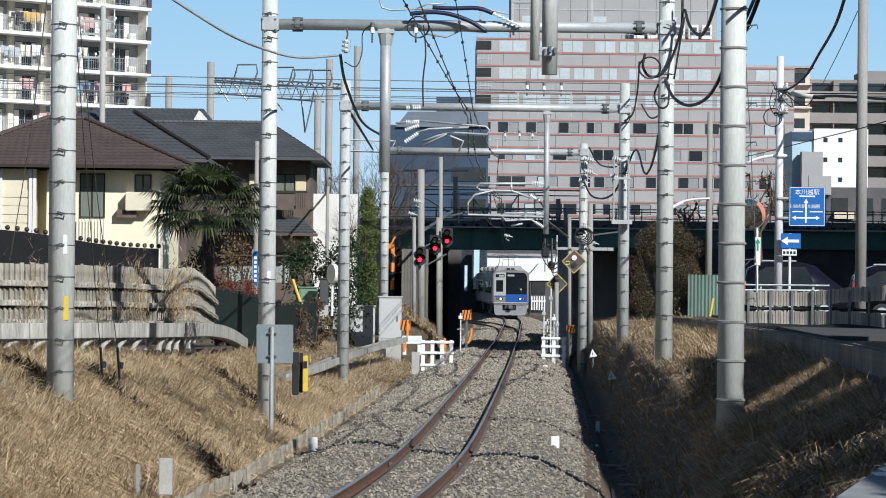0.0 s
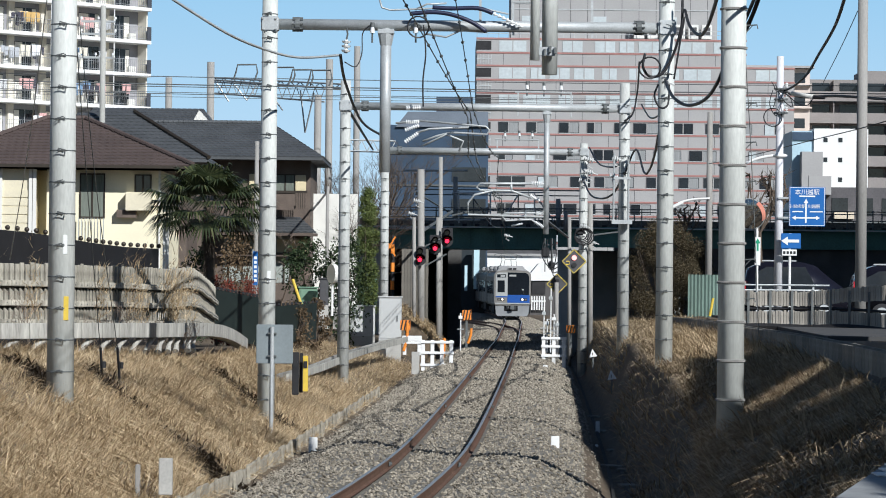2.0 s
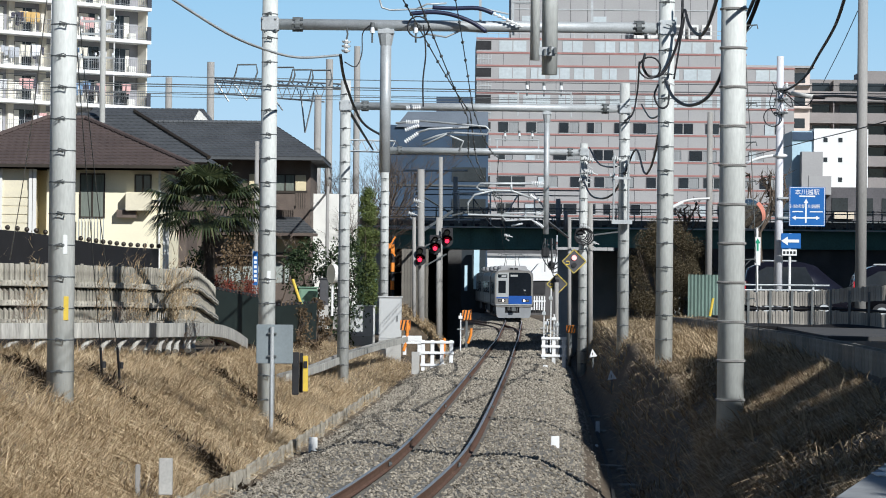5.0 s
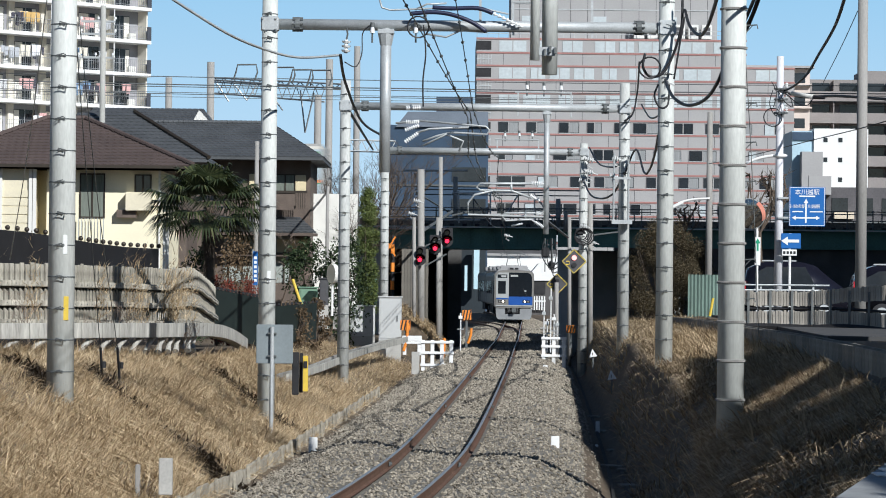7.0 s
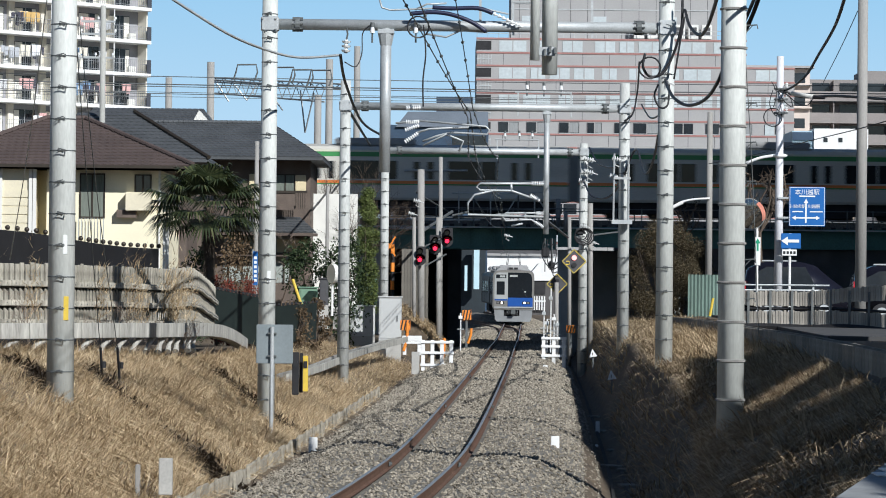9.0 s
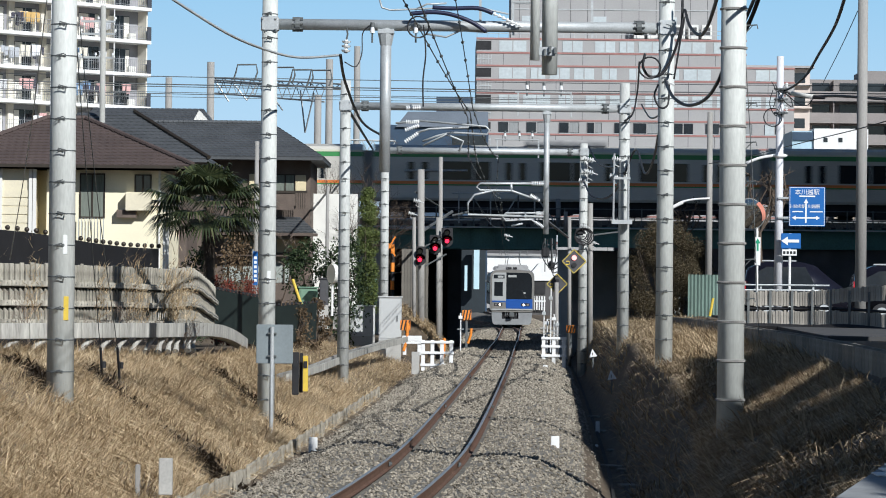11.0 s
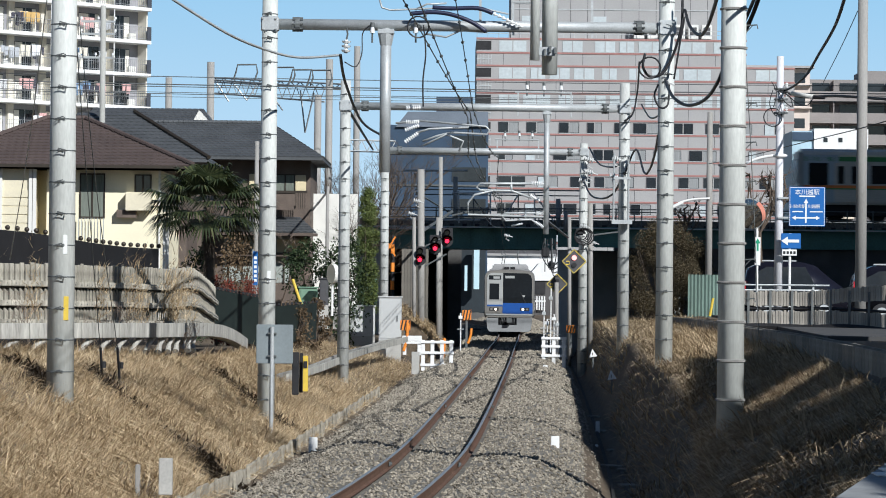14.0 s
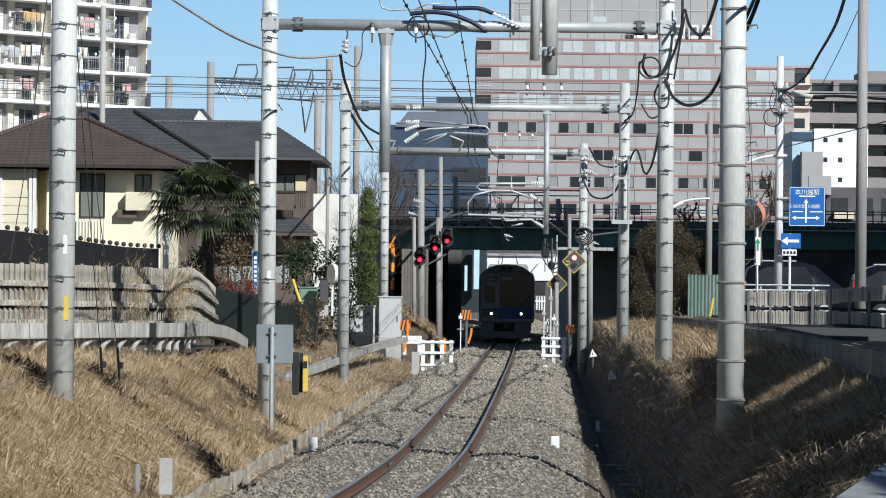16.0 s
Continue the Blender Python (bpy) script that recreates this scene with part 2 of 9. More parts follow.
def make_ballast():
    """The gravel bank under the track, with loose stones on it."""
    prof = [(-2.85, -0.50), (-2.3, -0.33), (-1.75, -0.15), (-1.2, -0.12), (-0.75, -0.19), (-0.42, -0.20), (0.42, -0.20), (0.75, -0.19), (1.2, -0.12), (1.8, -0.14), (2.4, -0.38), (2.85, -0.62)]
    ys = [20 + 1.0 * i for i in range(290)]
    verts = [(float(line_x(y)) + o, y, z + float(rail_z(y))) for y in ys for o, z in prof]
    n = len(prof)
    faces = [(j * n + i, j * n + i + 1, (j + 1) * n + i + 1, (j + 1) * n + i) for j in range(len(ys) - 1) for i in range(n - 1)]
    bed = mesh("ballast_bed", verts, faces, GRAVEL_BED, smooth=True)
    tagged(bed, "grey-brown crushed stone bank under the single track", "ballast", kind="structure")
    rng = np.random.default_rng(5)
    count = 62000
    y = 40 + 130 * rng.random(count) ** 1.35
    y = np.concatenate([y, rng.uniform(170, 262, 14000)])
    count = len(y)
    o = rng.uniform(-2.9, 2.9, count)
    keep = (np.abs(np.abs(o) - 0.565) > 0.12)
    y, o = y[keep], o[keep]
    z = np.interp(o, [p[0] for p in prof], [p[1] for p in prof]) + rng.normal(0.005, 0.014, len(o)) + rail_z(y)
    r = rng.uniform(0.018, 0.042, len(o)) * np.clip(y / 70, 0.9, 2.4)
    base = np.array([(1, 0, 0), (0, 1, 0), (-1, 0, 0), (0, -1, 0), (0, 0, 0.8), (0, 0, -0.8)], float)
    a = rng.uniform(0, 2 * np.pi, len(o))
    ca, sa = np.cos(a), np.sin(a)
    jit = rng.uniform(0.6, 1.35, (len(o), 6, 3))
    pts = base[None] * jit * r[:, None, None]
    tilt = rng.normal(0, 0.5, (len(o), 1))
    pts = np.stack([pts[..., 0] * ca[:, None] - pts[..., 1] * sa[:, None], pts[..., 0] * sa[:, None] + pts[..., 1] * ca[:, None], pts[..., 2] + pts[..., 0] * tilt], -1)
    pts += np.stack([line_x(y) + o, y, z], -1)[:, None, :]
    tri = np.array([(0, 1, 4), (1, 2, 4), (2, 3, 4), (3, 0, 4), (1, 0, 5), (2, 1, 5), (3, 2, 5), (0, 3, 5)])
    faces = (tri[None] + 6 * np.arange(len(o))[:, None, None]).reshape(-1, 3)
    st = mesh("ballast_stones", pts.reshape(-1, 3).tolist(), faces.tolist(), GRAVEL)
    tagged(st, "loose grey and tan crushed ballast stones", "gravel", kind="stuff")


def sweep(profile, ys, off, zoff=0.0, closed=True):
    verts, faces, n = [], [], len(profile)
    for y in ys:
        x = float(line_x(y)) + off
        z = float(rail_z(y)) + zoff
        verts += [(x + a, y, z + b) for a, b in profile]
    for j in range(len(ys) - 1):
        for i in range(n if closed else n - 1):
            faces.append((j * n + i, j * n + (i + 1) % n, (j + 1) * n + (i + 1) % n, (j + 1) * n + i))
    if closed:
        faces += [tuple(range(n))[::-1], tuple((len(ys) - 1) * n + i for i in range(n))]
    return verts, faces


RAIL_PROFILE = [(-0.064, -0.153), (0.064, -0.153), (0.064, -0.142), (0.012, -0.125), (0.009, -0.045), (0.033, -0.032), (0.033, -0.004), (-0.033, -0.004), (-0.033, -0.032), (-0.009, -0.045), (-0.012, -0.125), (-0.064, -0.142)]


def make_track():
    t = thing("railway_track", (0, 0, 0), "single railway track with rusty rails and worn bright heads", "railway track", kind="structure")
    ys = [18 + 0.75 * i for i in range(200)] + [168 + 2 * i for i in range(80)]
    for off in (-0.565, 0.565):
        v, f = sweep(RAIL_PROFILE, ys, off)
        r = mesh("rail", v, f, RUST, t, "rusty brown steel rail")
        v, f = sweep([(-0.028, -0.0035), (0.028, -0.0035), (0.024, 0.002), (-0.024, 0.002)], ys, off)
        mesh("rail_head", v, f, RAILTOP, r, "worn bright running surface")
        for y in (53.5, 78.5, 103.5, 128.5):
            x = float(line_x(y)) + off
            for s in (-1, 1):
                bm = box(bmesh.new(), (x + s * 0.012, y - 0.28, -0.115), (x + s * 0.035, y + 0.28, -0.05), 0.006)
                for k in (-0.2, -0.07, 0.07, 0.2):
                    cone(bm, (x + s * 0.03, y + k, -0.085), (x + s * 0.06, y + k, -0.085), 0.018, 0.018, 6)
                part("joint_bar", bm, STEEL_DK, r)
            part("joint_gap", boxes(((x - 0.036, y - 0.008, -0.14), (x + 0.036, y + 0.008, 0.0035))), BLACK, r)
    # the track that branches off beyond the bridge
    for off in (-0.565, 0.565):
        v, f, n = [], [], len(RAIL_PROFILE)
        for k in range(26):
            y = 190 + 3 * k
            x = float(line_x(y)) + off - (y - 190) ** 2 / 620
            v += [(x + a, y, float(rail_z(y)) + b) for a, b in RAIL_PROFILE]
            if k:
                f += [((k - 1) * n + i, (k - 1) * n + (i + 1) % n, k * n + (i + 1) % n, k * n + i) for i in range(n)]
        mesh("rail", v, f, RUST, t, "rusty branching rail")
    slp = boxes(((-1.05, -0.1, -0.33), (1.05, 0.1, -0.205)), bevel=0.015)
    first = None
    for i in range(160):
        y = 40 + 0.61 * i
        m = Matrix.Translation(along(y))
        if first is None:
            first = part("sleeper", slp, CONCRETE, t, "grey concrete sleeper sunk in the gravel")
            first.matrix_basis = m
        else:
            again(first, m, t)
    first = None
    for i in range(130):
        m = Matrix.Translation(along(137.8 + 0.61 * i))
        if first is None:
            first = part("timber_sleeper", boxes(((-1.15, -0.11, -0.33), (1.15, 0.11, -0.152)), bevel=0.015), mat("tarred_timber", (0.075, 0.06, 0.045), 0.85, 0, 0.4, 3, 20, 0.4, per_object=0.3), t, "dark tarred timber sleeper")
            first.matrix_basis = m
        else:
            again(first, m, t)


def blades(name, spots, length, lean, width, material, seed, label, category, fall=0.0):
    """Many thin bent blades, two triangles and a tip each, most of them fallen downhill."""
    rng = np.random.default_rng(seed)
    n = len(spots)
    sweep_field = 0.9 * np.sin(spots[:, 0] * 1.7 + 0.8 * np.sin(spots[:, 1] * 0.9)) + 0.7 * np.sin(spots[:, 1] * 1.3 + spots[:, 0])
    a = fall + sweep_field + rng.normal(0, 1.15, n)
    L = length * rng.uniform(0.4, 1.4, n)
    tilt = np.clip(rng.normal(lean, 0.35, n), 0.05, 1.5)
    d = np.stack([np.cos(a), np.sin(a)], -1)
    side = np.stack([-np.sin(a + rng.uniform(-1, 1, n)), np.cos(a), np.zeros(n)], -1) * (width * rng.uniform(0.6, 1.3, n))[:, None] 
    side[:, 0] += 0.4 * width
    mid = spots + np.concatenate([d * (L * 0.5 * np.sin(tilt * 0.7))[:, None], (L * 0.5 * np.cos(tilt * 0.7))[:, None]], 1)
    tip = mid + np.concatenate([d * (L * 0.5 * np.sin(np.minimum(tilt * 1.4, 1.9)))[:, None], (L * 0.5 * np.cos(np.minimum(tilt * 1.4, 1.9)))[:, None]], 1)
    v = np.stack([spots - side, spots + side, mid + side * 0.8, mid - side * 0.8, tip], 1).reshape(-1, 3)
    k = 5 * np.arange(n)[:, None]
    quads = (np.array([[0, 1, 2, 3]]) + k).tolist()
    tris = (np.array([[3, 2, 4]]) + k).tolist()
    return tagged(mesh(name, v.tolist(), quads + tris, material), label, category, kind="stuff")


def grass_spots(n, y0, y1, o0, o1, seed, power=1.0, patch=0.35):
    rng = np.random.default_rng(seed)
    y = y0 + (y1 - y0) * rng.random(n) ** power
    o = rng.uniform(o0, o1, n)
    x = line_x(y) + o
    # tufts and bare spots
    w = np.sin(x * 2.1 + 1.3 * np.sin(y * 0.7)) + np.sin(y * 1.1 + x * 0.9) + rng.normal(0, 0.8, n)
    keep = (w > -2 + patch * 2) & (shadow_line_gap(x, y) > 0.36 + 0.2 * rng.random(n))
    x, y = x[keep], y[keep]
    return np.stack([x, y, ground_z(x, y) - 0.02], -1)


make_ground()
make_ballast()
make_track()
blades("dry_grass", np.concatenate([grass_spots(130000, 40, 92, -6.7, -3.0, 11, 1.3), grass_spots(34000, 50, 76, -9.8, -6.5, 21), grass_spots(15000, 92, 128, -6.7, -3.0, 12)]), 0.40, 1.22, 0.0064, STRAW, 13, "matted straw-coloured dry winter grass on the bank", "grass", 0.0)
blades("dry_grass", np.concatenate([grass_spots(24000, 42, 66, 4.5, 5.9, 14, 1.2, 0.6), grass_spots(4000, 42, 80, 3.5, 4.6, 24, 1.2), grass_spots(16000, 42, 66, 5.7, 6.9, 19), grass_spots(9000, 33, 42, 4.2, 6.9, 17, 1.0, 0.6), grass_spots(4000, 27, 33, 4.0, 6.5, 18), grass_spots(10000, 64, 92, 4.3, 7.0, 25)]), 0.42, 1.38, 0.0068, STRAW_SHADE, 16, "tangled dry grass and weeds, the bank's shade in their colour", "grass", 3.3)


def shadow_line_weeds():
    """Dark-coloured weeds along the grooves, in place of the poles' long shadows."""
    rng = np.random.default_rng(31)
    out = []
    for line in SHADOW_LINES:
        for (ax, ay), (bx, by) in zip(line, line[1:]):
            n = int(1500 * math.hypot(bx - ax, by - ay))
            k = rng.random(n)
            out.append(np.stack([ax + (bx - ax) * k + rng.normal(0, 0.15, n), ay + (by - ay) * k + rng.normal(0, 0.1, n)], -1))
    p = np.concatenate(out)
    z = ground_z(p[:, 0], p[:, 1]) - 0.3 * np.exp(-(shadow_line_gap(p[:, 0], p[:, 1]) / 0.3) ** 2) + rng.uniform(0, 0.12, len(p))
    return blades("dead_weeds", np.column_stack([p, z]), 0.2, 1.1, 0.012, island_mat("withered_weeds", (0.010, 0.007, 0.005), (0.11, 0.075, 0.045), 0.9, (0.03, 0.021, 0.013)), 32, "dark weeds in a groove, drawn for a pole's shadow", "weeds", -1.1)


shadow_line_weeds()


# lit stretch of the same bank, in the lighter grass colour
blades("dry_grass", np.concatenate([grass_spots(26000, 64, 92, 4.7, 7.0, 26), grass_spots(13000, 88, 150, 3.6, 7.3, 15)]), 0.44, 1.36, 0.0072, STRAW, 27, "sunlit tangle of dry grass on the far part of the bank", "grass", 3.6)


def straw_mound():
    """An overgrown heap of earth against the boards by the bridge."""
    def top(x, y):
        return np.interp(x, [-2.7, -1.9, -1.0, -0.2, 0.25], [1.0, 1.75, 1.25, 0.45, -0.45]) + 0.08 * np.sin(x * 5 + y * 1.7) - 0.05 * np.abs(y - 143)
    xs, ys = [-2.7 + 0.2 * i for i in range(16)], [137.4 + 0.6 * j for j in range(18)]
    n = len(xs)
    v = [(x, y, float(top(x, y)) if 0 < j < 17 and 0 < i < n - 1 else -0.6) for j, y in enumerate(ys) for i, x in enumerate(xs)]
    f = [(j * n + i, j * n + i + 1, (j + 1) * n + i + 1, (j + 1) * n + i) for j in range(17) for i in range(n - 1)]
    tagged(mesh("earth_mound", v, f, SOIL, smooth=True), "low heap of dry earth beside the bridge", "mound", kind="structure")
    rng = np.random.default_rng(71)
    x, y = rng.uniform(-2.5, 0.15, 7000), rng.uniform(138.0, 147.4, 7000)
    blades("dry_grass", np.stack([x, y, top(x, y) - 0.03], -1), 0.4, 1.2, 0.010, STRAW, 72, "dry straw over a heap of earth by the bridge", "grass", -0.6)


straw_mound()


def bank_edging():
    """Thin concrete boards that hold the foot of the left bank."""
    t = thing("bank_edging", (0, 0, 0), "stained concrete edging boards along the foot of the bank", "edging", kind="structure")
    m = mat("stained_edging", (0.34, 0.31, 0.25), 0.95, 0, 0.45, 1.6, 14, 0.4, per_object=0.15)
    rng = random.Random(44)
    board = stake = None
    for k in range(52):
        y = 43.5 + 1.0 * k
        a, b = along(y, -2.97), along(y + 1.0, -2.97)
        p = Matrix.Translation(a + Vector((0, 0, rng.uniform(-0.03, 0.02)))) @ Matrix.Rotation(math.atan2(b.y - a.y, b.x - a.x), 4, "Z") @ Matrix.Rotation(rng.uniform(-0.08, 0.12), 4, "X")
        if board is None:
            board = part("edging_board", boxes(((0, -0.025, -0.6), (0.985, 0.025, -0.2)), bevel=0.008), m, t)
            board.matrix_basis = p
        else:
            again(board, p, t)
        if k % 2 == 0:
            if stake is None:
                stake = part("edging_post", boxes(((0.46, -0.075, -0.6), (0.54, -0.027, -0.13)), bevel=0.008), m, t)
                stake.matrix_basis = p
            else:
                again(stake, p, t)


bank_edging()

# ---- poles and beams of the overhead line ----
def pole_with_bands(name, at, height, r0, r1, material, label, category, bands=0.62, first_band=0.9, step_side=0, group="", band_mat=None, lean=0.0):
    """A tapered pole on the ground, with clamp bands and step bolts."""
    t = thing(name, at, label, category, group)
    part("shaft", rod((0, 0, -0.4), (lean, 0, height), r0, 20, r1), material, t, smooth=True)
    z, k = first_band, 0
    while bands and z < height - 0.3:
        q = z / height
        r = r0 + (r1 - r0) * q
        bm = cone(bmesh.new(), (lean * q, 0, z - 0.009), (lean * q, 0, z + 0.009), r + 0.006, r + 0.006, 20)
        if not step_side:
            for ph in (0.0, math.pi):
                tube(bm, [Vector((lean * q + (r + 0.012) * math.cos(w), (r + 0.012) * math.sin(w), z + 0.016 * math.sin(22 * w + ph))) for w in [2 * math.pi * k2 / 132 for k2 in range(133)]], 0.009, 4)
        if step_side:
            s = 1 if k % 2 else -1
            cone(bm, (lean * q + s * r * 0.3, -r, z), (lean * q + s * (r * 0.3 + 0.05), -r - 0.1, z - 0.01), 0.010, 0.010, 6)
            cone(bm, (lean * q + s * (r * 0.3 + 0.05), -r - 0.1, z - 0.01), (lean * q - s * 0.04, -r - 0.1, z + 0.03), 0.010, 0.010, 6)
            cone(bm, (lean * q - s * r * 0.28, -r - 0.01, z - 0.02), (lean * q + s * r * 0.15, -r - 0.02, z + 0.018), 0.008, 0.008, 6)
            cone(bm, (lean * q - s * r * 0.28, -r - 0.01, z + 0.018), (lean * q + s * r * 0.2, -r - 0.02, z - 0.015), 0.008, 0.008, 6)
            cone(bm, (lean * q + s * r * 0.15, -r - 0.02, z + 0.022), (lean * q + s * r * 0.17, -r - 0.02, z - 0.022), 0.009, 0.009, 6)
        part("band", bm, band_mat or STEEL_DK, t)
        z += bands
        k += 1
    return t


def beam_clamp(x, r):
    """The collar that joins a beam to its pole."""
    bm = boxes(((x - r - 0.035, -r - 0.04, -0.16), (x + r + 0.035, r + 0.04, 0.16)), bevel=0.03)
    for z in (-0.11, 0.11):
        cone(bm, (x - r * 0.9, -r - 0.04, z), (x - r * 0.9, -r - 0.08, z), 0.022, 0.022, 6)
        cone(bm, (x + r * 0.9, -r - 0.04, z), (x + r * 0.9, -r - 0.08, z), 0.022, 0.022, 6)
    return bm


def portal_beam(name, a, b, r, flanges, label):
    """A pipe beam between two poles, with bolted flanges."""
    a, b = Vector(a), Vector(b)
    t = thing(name, a, label, "catenary beam", "beams over the track")
    d = b - a
    part("pipe", rod((0, 0, 0), d, r, 20), STEEL, t, smooth=True)
    for x in (0.0, d.length):
        part("clamp", beam_clamp(0 if x == 0 else d.x, 0.15), STEEL, t)
    for q in flanges:
        c = d * q
        bm = cone(bmesh.new(), c - d.normalized() * 0.05, c + d.normalized() * 0.05, r * 1.3, r * 1.3, 16)
        for k in range(8):
            w = 2 * math.pi * k / 8
            o = Vector((0, math.cos(w), math.sin(w))) * r * 1.15
            cone(bm, c + o - d.normalized() * 0.11, c + o + d.normalized() * 0.11, 0.02, 0.02, 6)
        part("flange", bm, STEEL_DK, t)
    return t


def drop_post(top, length, r, material=None, flange=True):
    t = thing("drop_post", top, "galvanised drop post hanging from a catenary beam", "drop post", "drop posts")
    part("post", rod((0, 0, 0.05), (0, 0, -length), r, 14), material or STEEL, t, smooth=True)
    if flange:
        bm = boxes(((-r * 1.5, -r * 1.3, -0.06), (r * 1.5, r * 1.3, 0.03)), bevel=0.01)
        cone(bm, (0, 0, -0.06), (0, 0, -0.3), r * 1.45, r * 1.06, 8)
        part("socket", bm, STEEL, t)
    return t


# nearest frame of poles: its beam is above the view
PD = [52.0, 68.0, 97.0, 129.0]
def place_portals():
    # (distance, left x, right x, beam height, radii)
    rows = [(PD[0], -6.05, 4.58, 8.2, 0.205), (PD[1], -3.64, 4.60, 8.20, 0.17),
            (PD[2], -2.93, 5.34, 8.06, 0.165), (PD[3], -2.31, 5.51, 8.03, 0.17)]
    for i, (y, xl, xr, zb, r) in enumerate(rows):
        for x, left in ((xl, True), (xr, False)):
            g = ground_at(x, y)
            h = zb + (1.6 if i < 2 else 0.75) - g
            if i == 3:
                h = zb + 0.35 - g
            pole_with_bands("catenary_pole", (x, y, g), h, r + 0.012, r - 0.012, POLE_CONC if i < 2 else POLE_FAR,
                            "pale grey banded catenary pole on the grassy bank", "catenary pole", 0.5 if i or left else 0.62, 0.5, 1 if i or left else 0, "catenary poles", band_mat=None if i or left else POLE_GREY)
        if i:
            portal_beam("catenary_beam", (xl, y, zb), (xr, y, zb), 0.115 if i < 3 else 0.13, (0.07, 0.93), "grey pipe beam spanning the track between two poles")
        else:
            portal_beam("catenary_beam", (xl, y, zb), (xr, y, zb), 0.13, (0.07, 0.93), "grey pipe beam spanning the track between two poles")


place_portals()
for z in (2.55, 3.17, 4.41, 5.03, 5.65, 6.89, 7.51):
    hk = thing("pole_step", (4.58 + 0.2, 52.0, z + 0.12), "short dark steel step bolt on a catenary pole", "step bolt", "pole steps")
    part("bolt", tube(bmesh.new(), [Vector((-0.03, 0, 0)), Vector((0.17, -0.02, 0.01)), Vector((0.18, -0.02, -0.05))], 0.011, 6), STEEL_DK, hk)
    part("stay", tube(bmesh.new(), [Vector((-0.02, 0, -0.13)), Vector((0.1, -0.01, 0.0))], 0.008, 5), STEEL_DK, hk)
drop_post((-1.23, 68.00, 8.08), 2.931, 0.115)
drop_post((3.04, 97.00, 7.92), 3.596, 0.085)
drop_post((1.66, 52.00, 9.18), 2.986, 0.125, POLE_CONC, flange=False)
drop_post((1.42, 51.80, 9.16), 2.751, 0.076, POLE_CONC, flange=False)
pc = thing("post_clamp", (1.62, 51.82, 6.53), "galvanised clamp joining two hanging posts", "clamp")
part("plate", boxes(((-0.16, -0.06, -0.05), (0.12, 0.0, 0.09)), bevel=0.008), STEEL, pc)
part("bolt", boxes(((0.02, -0.12, 0.0), (0.06, -0.061, 0.1)), ((0.1, -0.12, -0.02), (0.14, -0.061, 0.08)), ((-0.06, -0.11, -0.06), (-0.03, -0.061, 0.06)), bevel=0.004), STEEL_DK, pc)


def pole_plate(at, w, h, material, label, turn):
    t = thing("pole_plate", at, label, "plate", "plates on the poles", rz=turn)
    part("sheet", boxes(((-w / 2, -0.012, -h / 2), (w / 2, 0.004, h / 2)), bevel=0.003), material, t)


pole_plate((-5.95, 51.81, 2.41), 0.081, 0.377, YELLOW, "yellow enamel plate strapped to a catenary pole", 0.45)
pole_plate((-5.98, 51.81, 3.42), 0.081, 0.305, WHITE, "white number plate with no writing on a catenary pole", 0.4)
pole_plate((-3.60, 67.84, 2.96), 0.070, 0.234, WHITE, "white number plate with no writing on a catenary pole", 0.3)

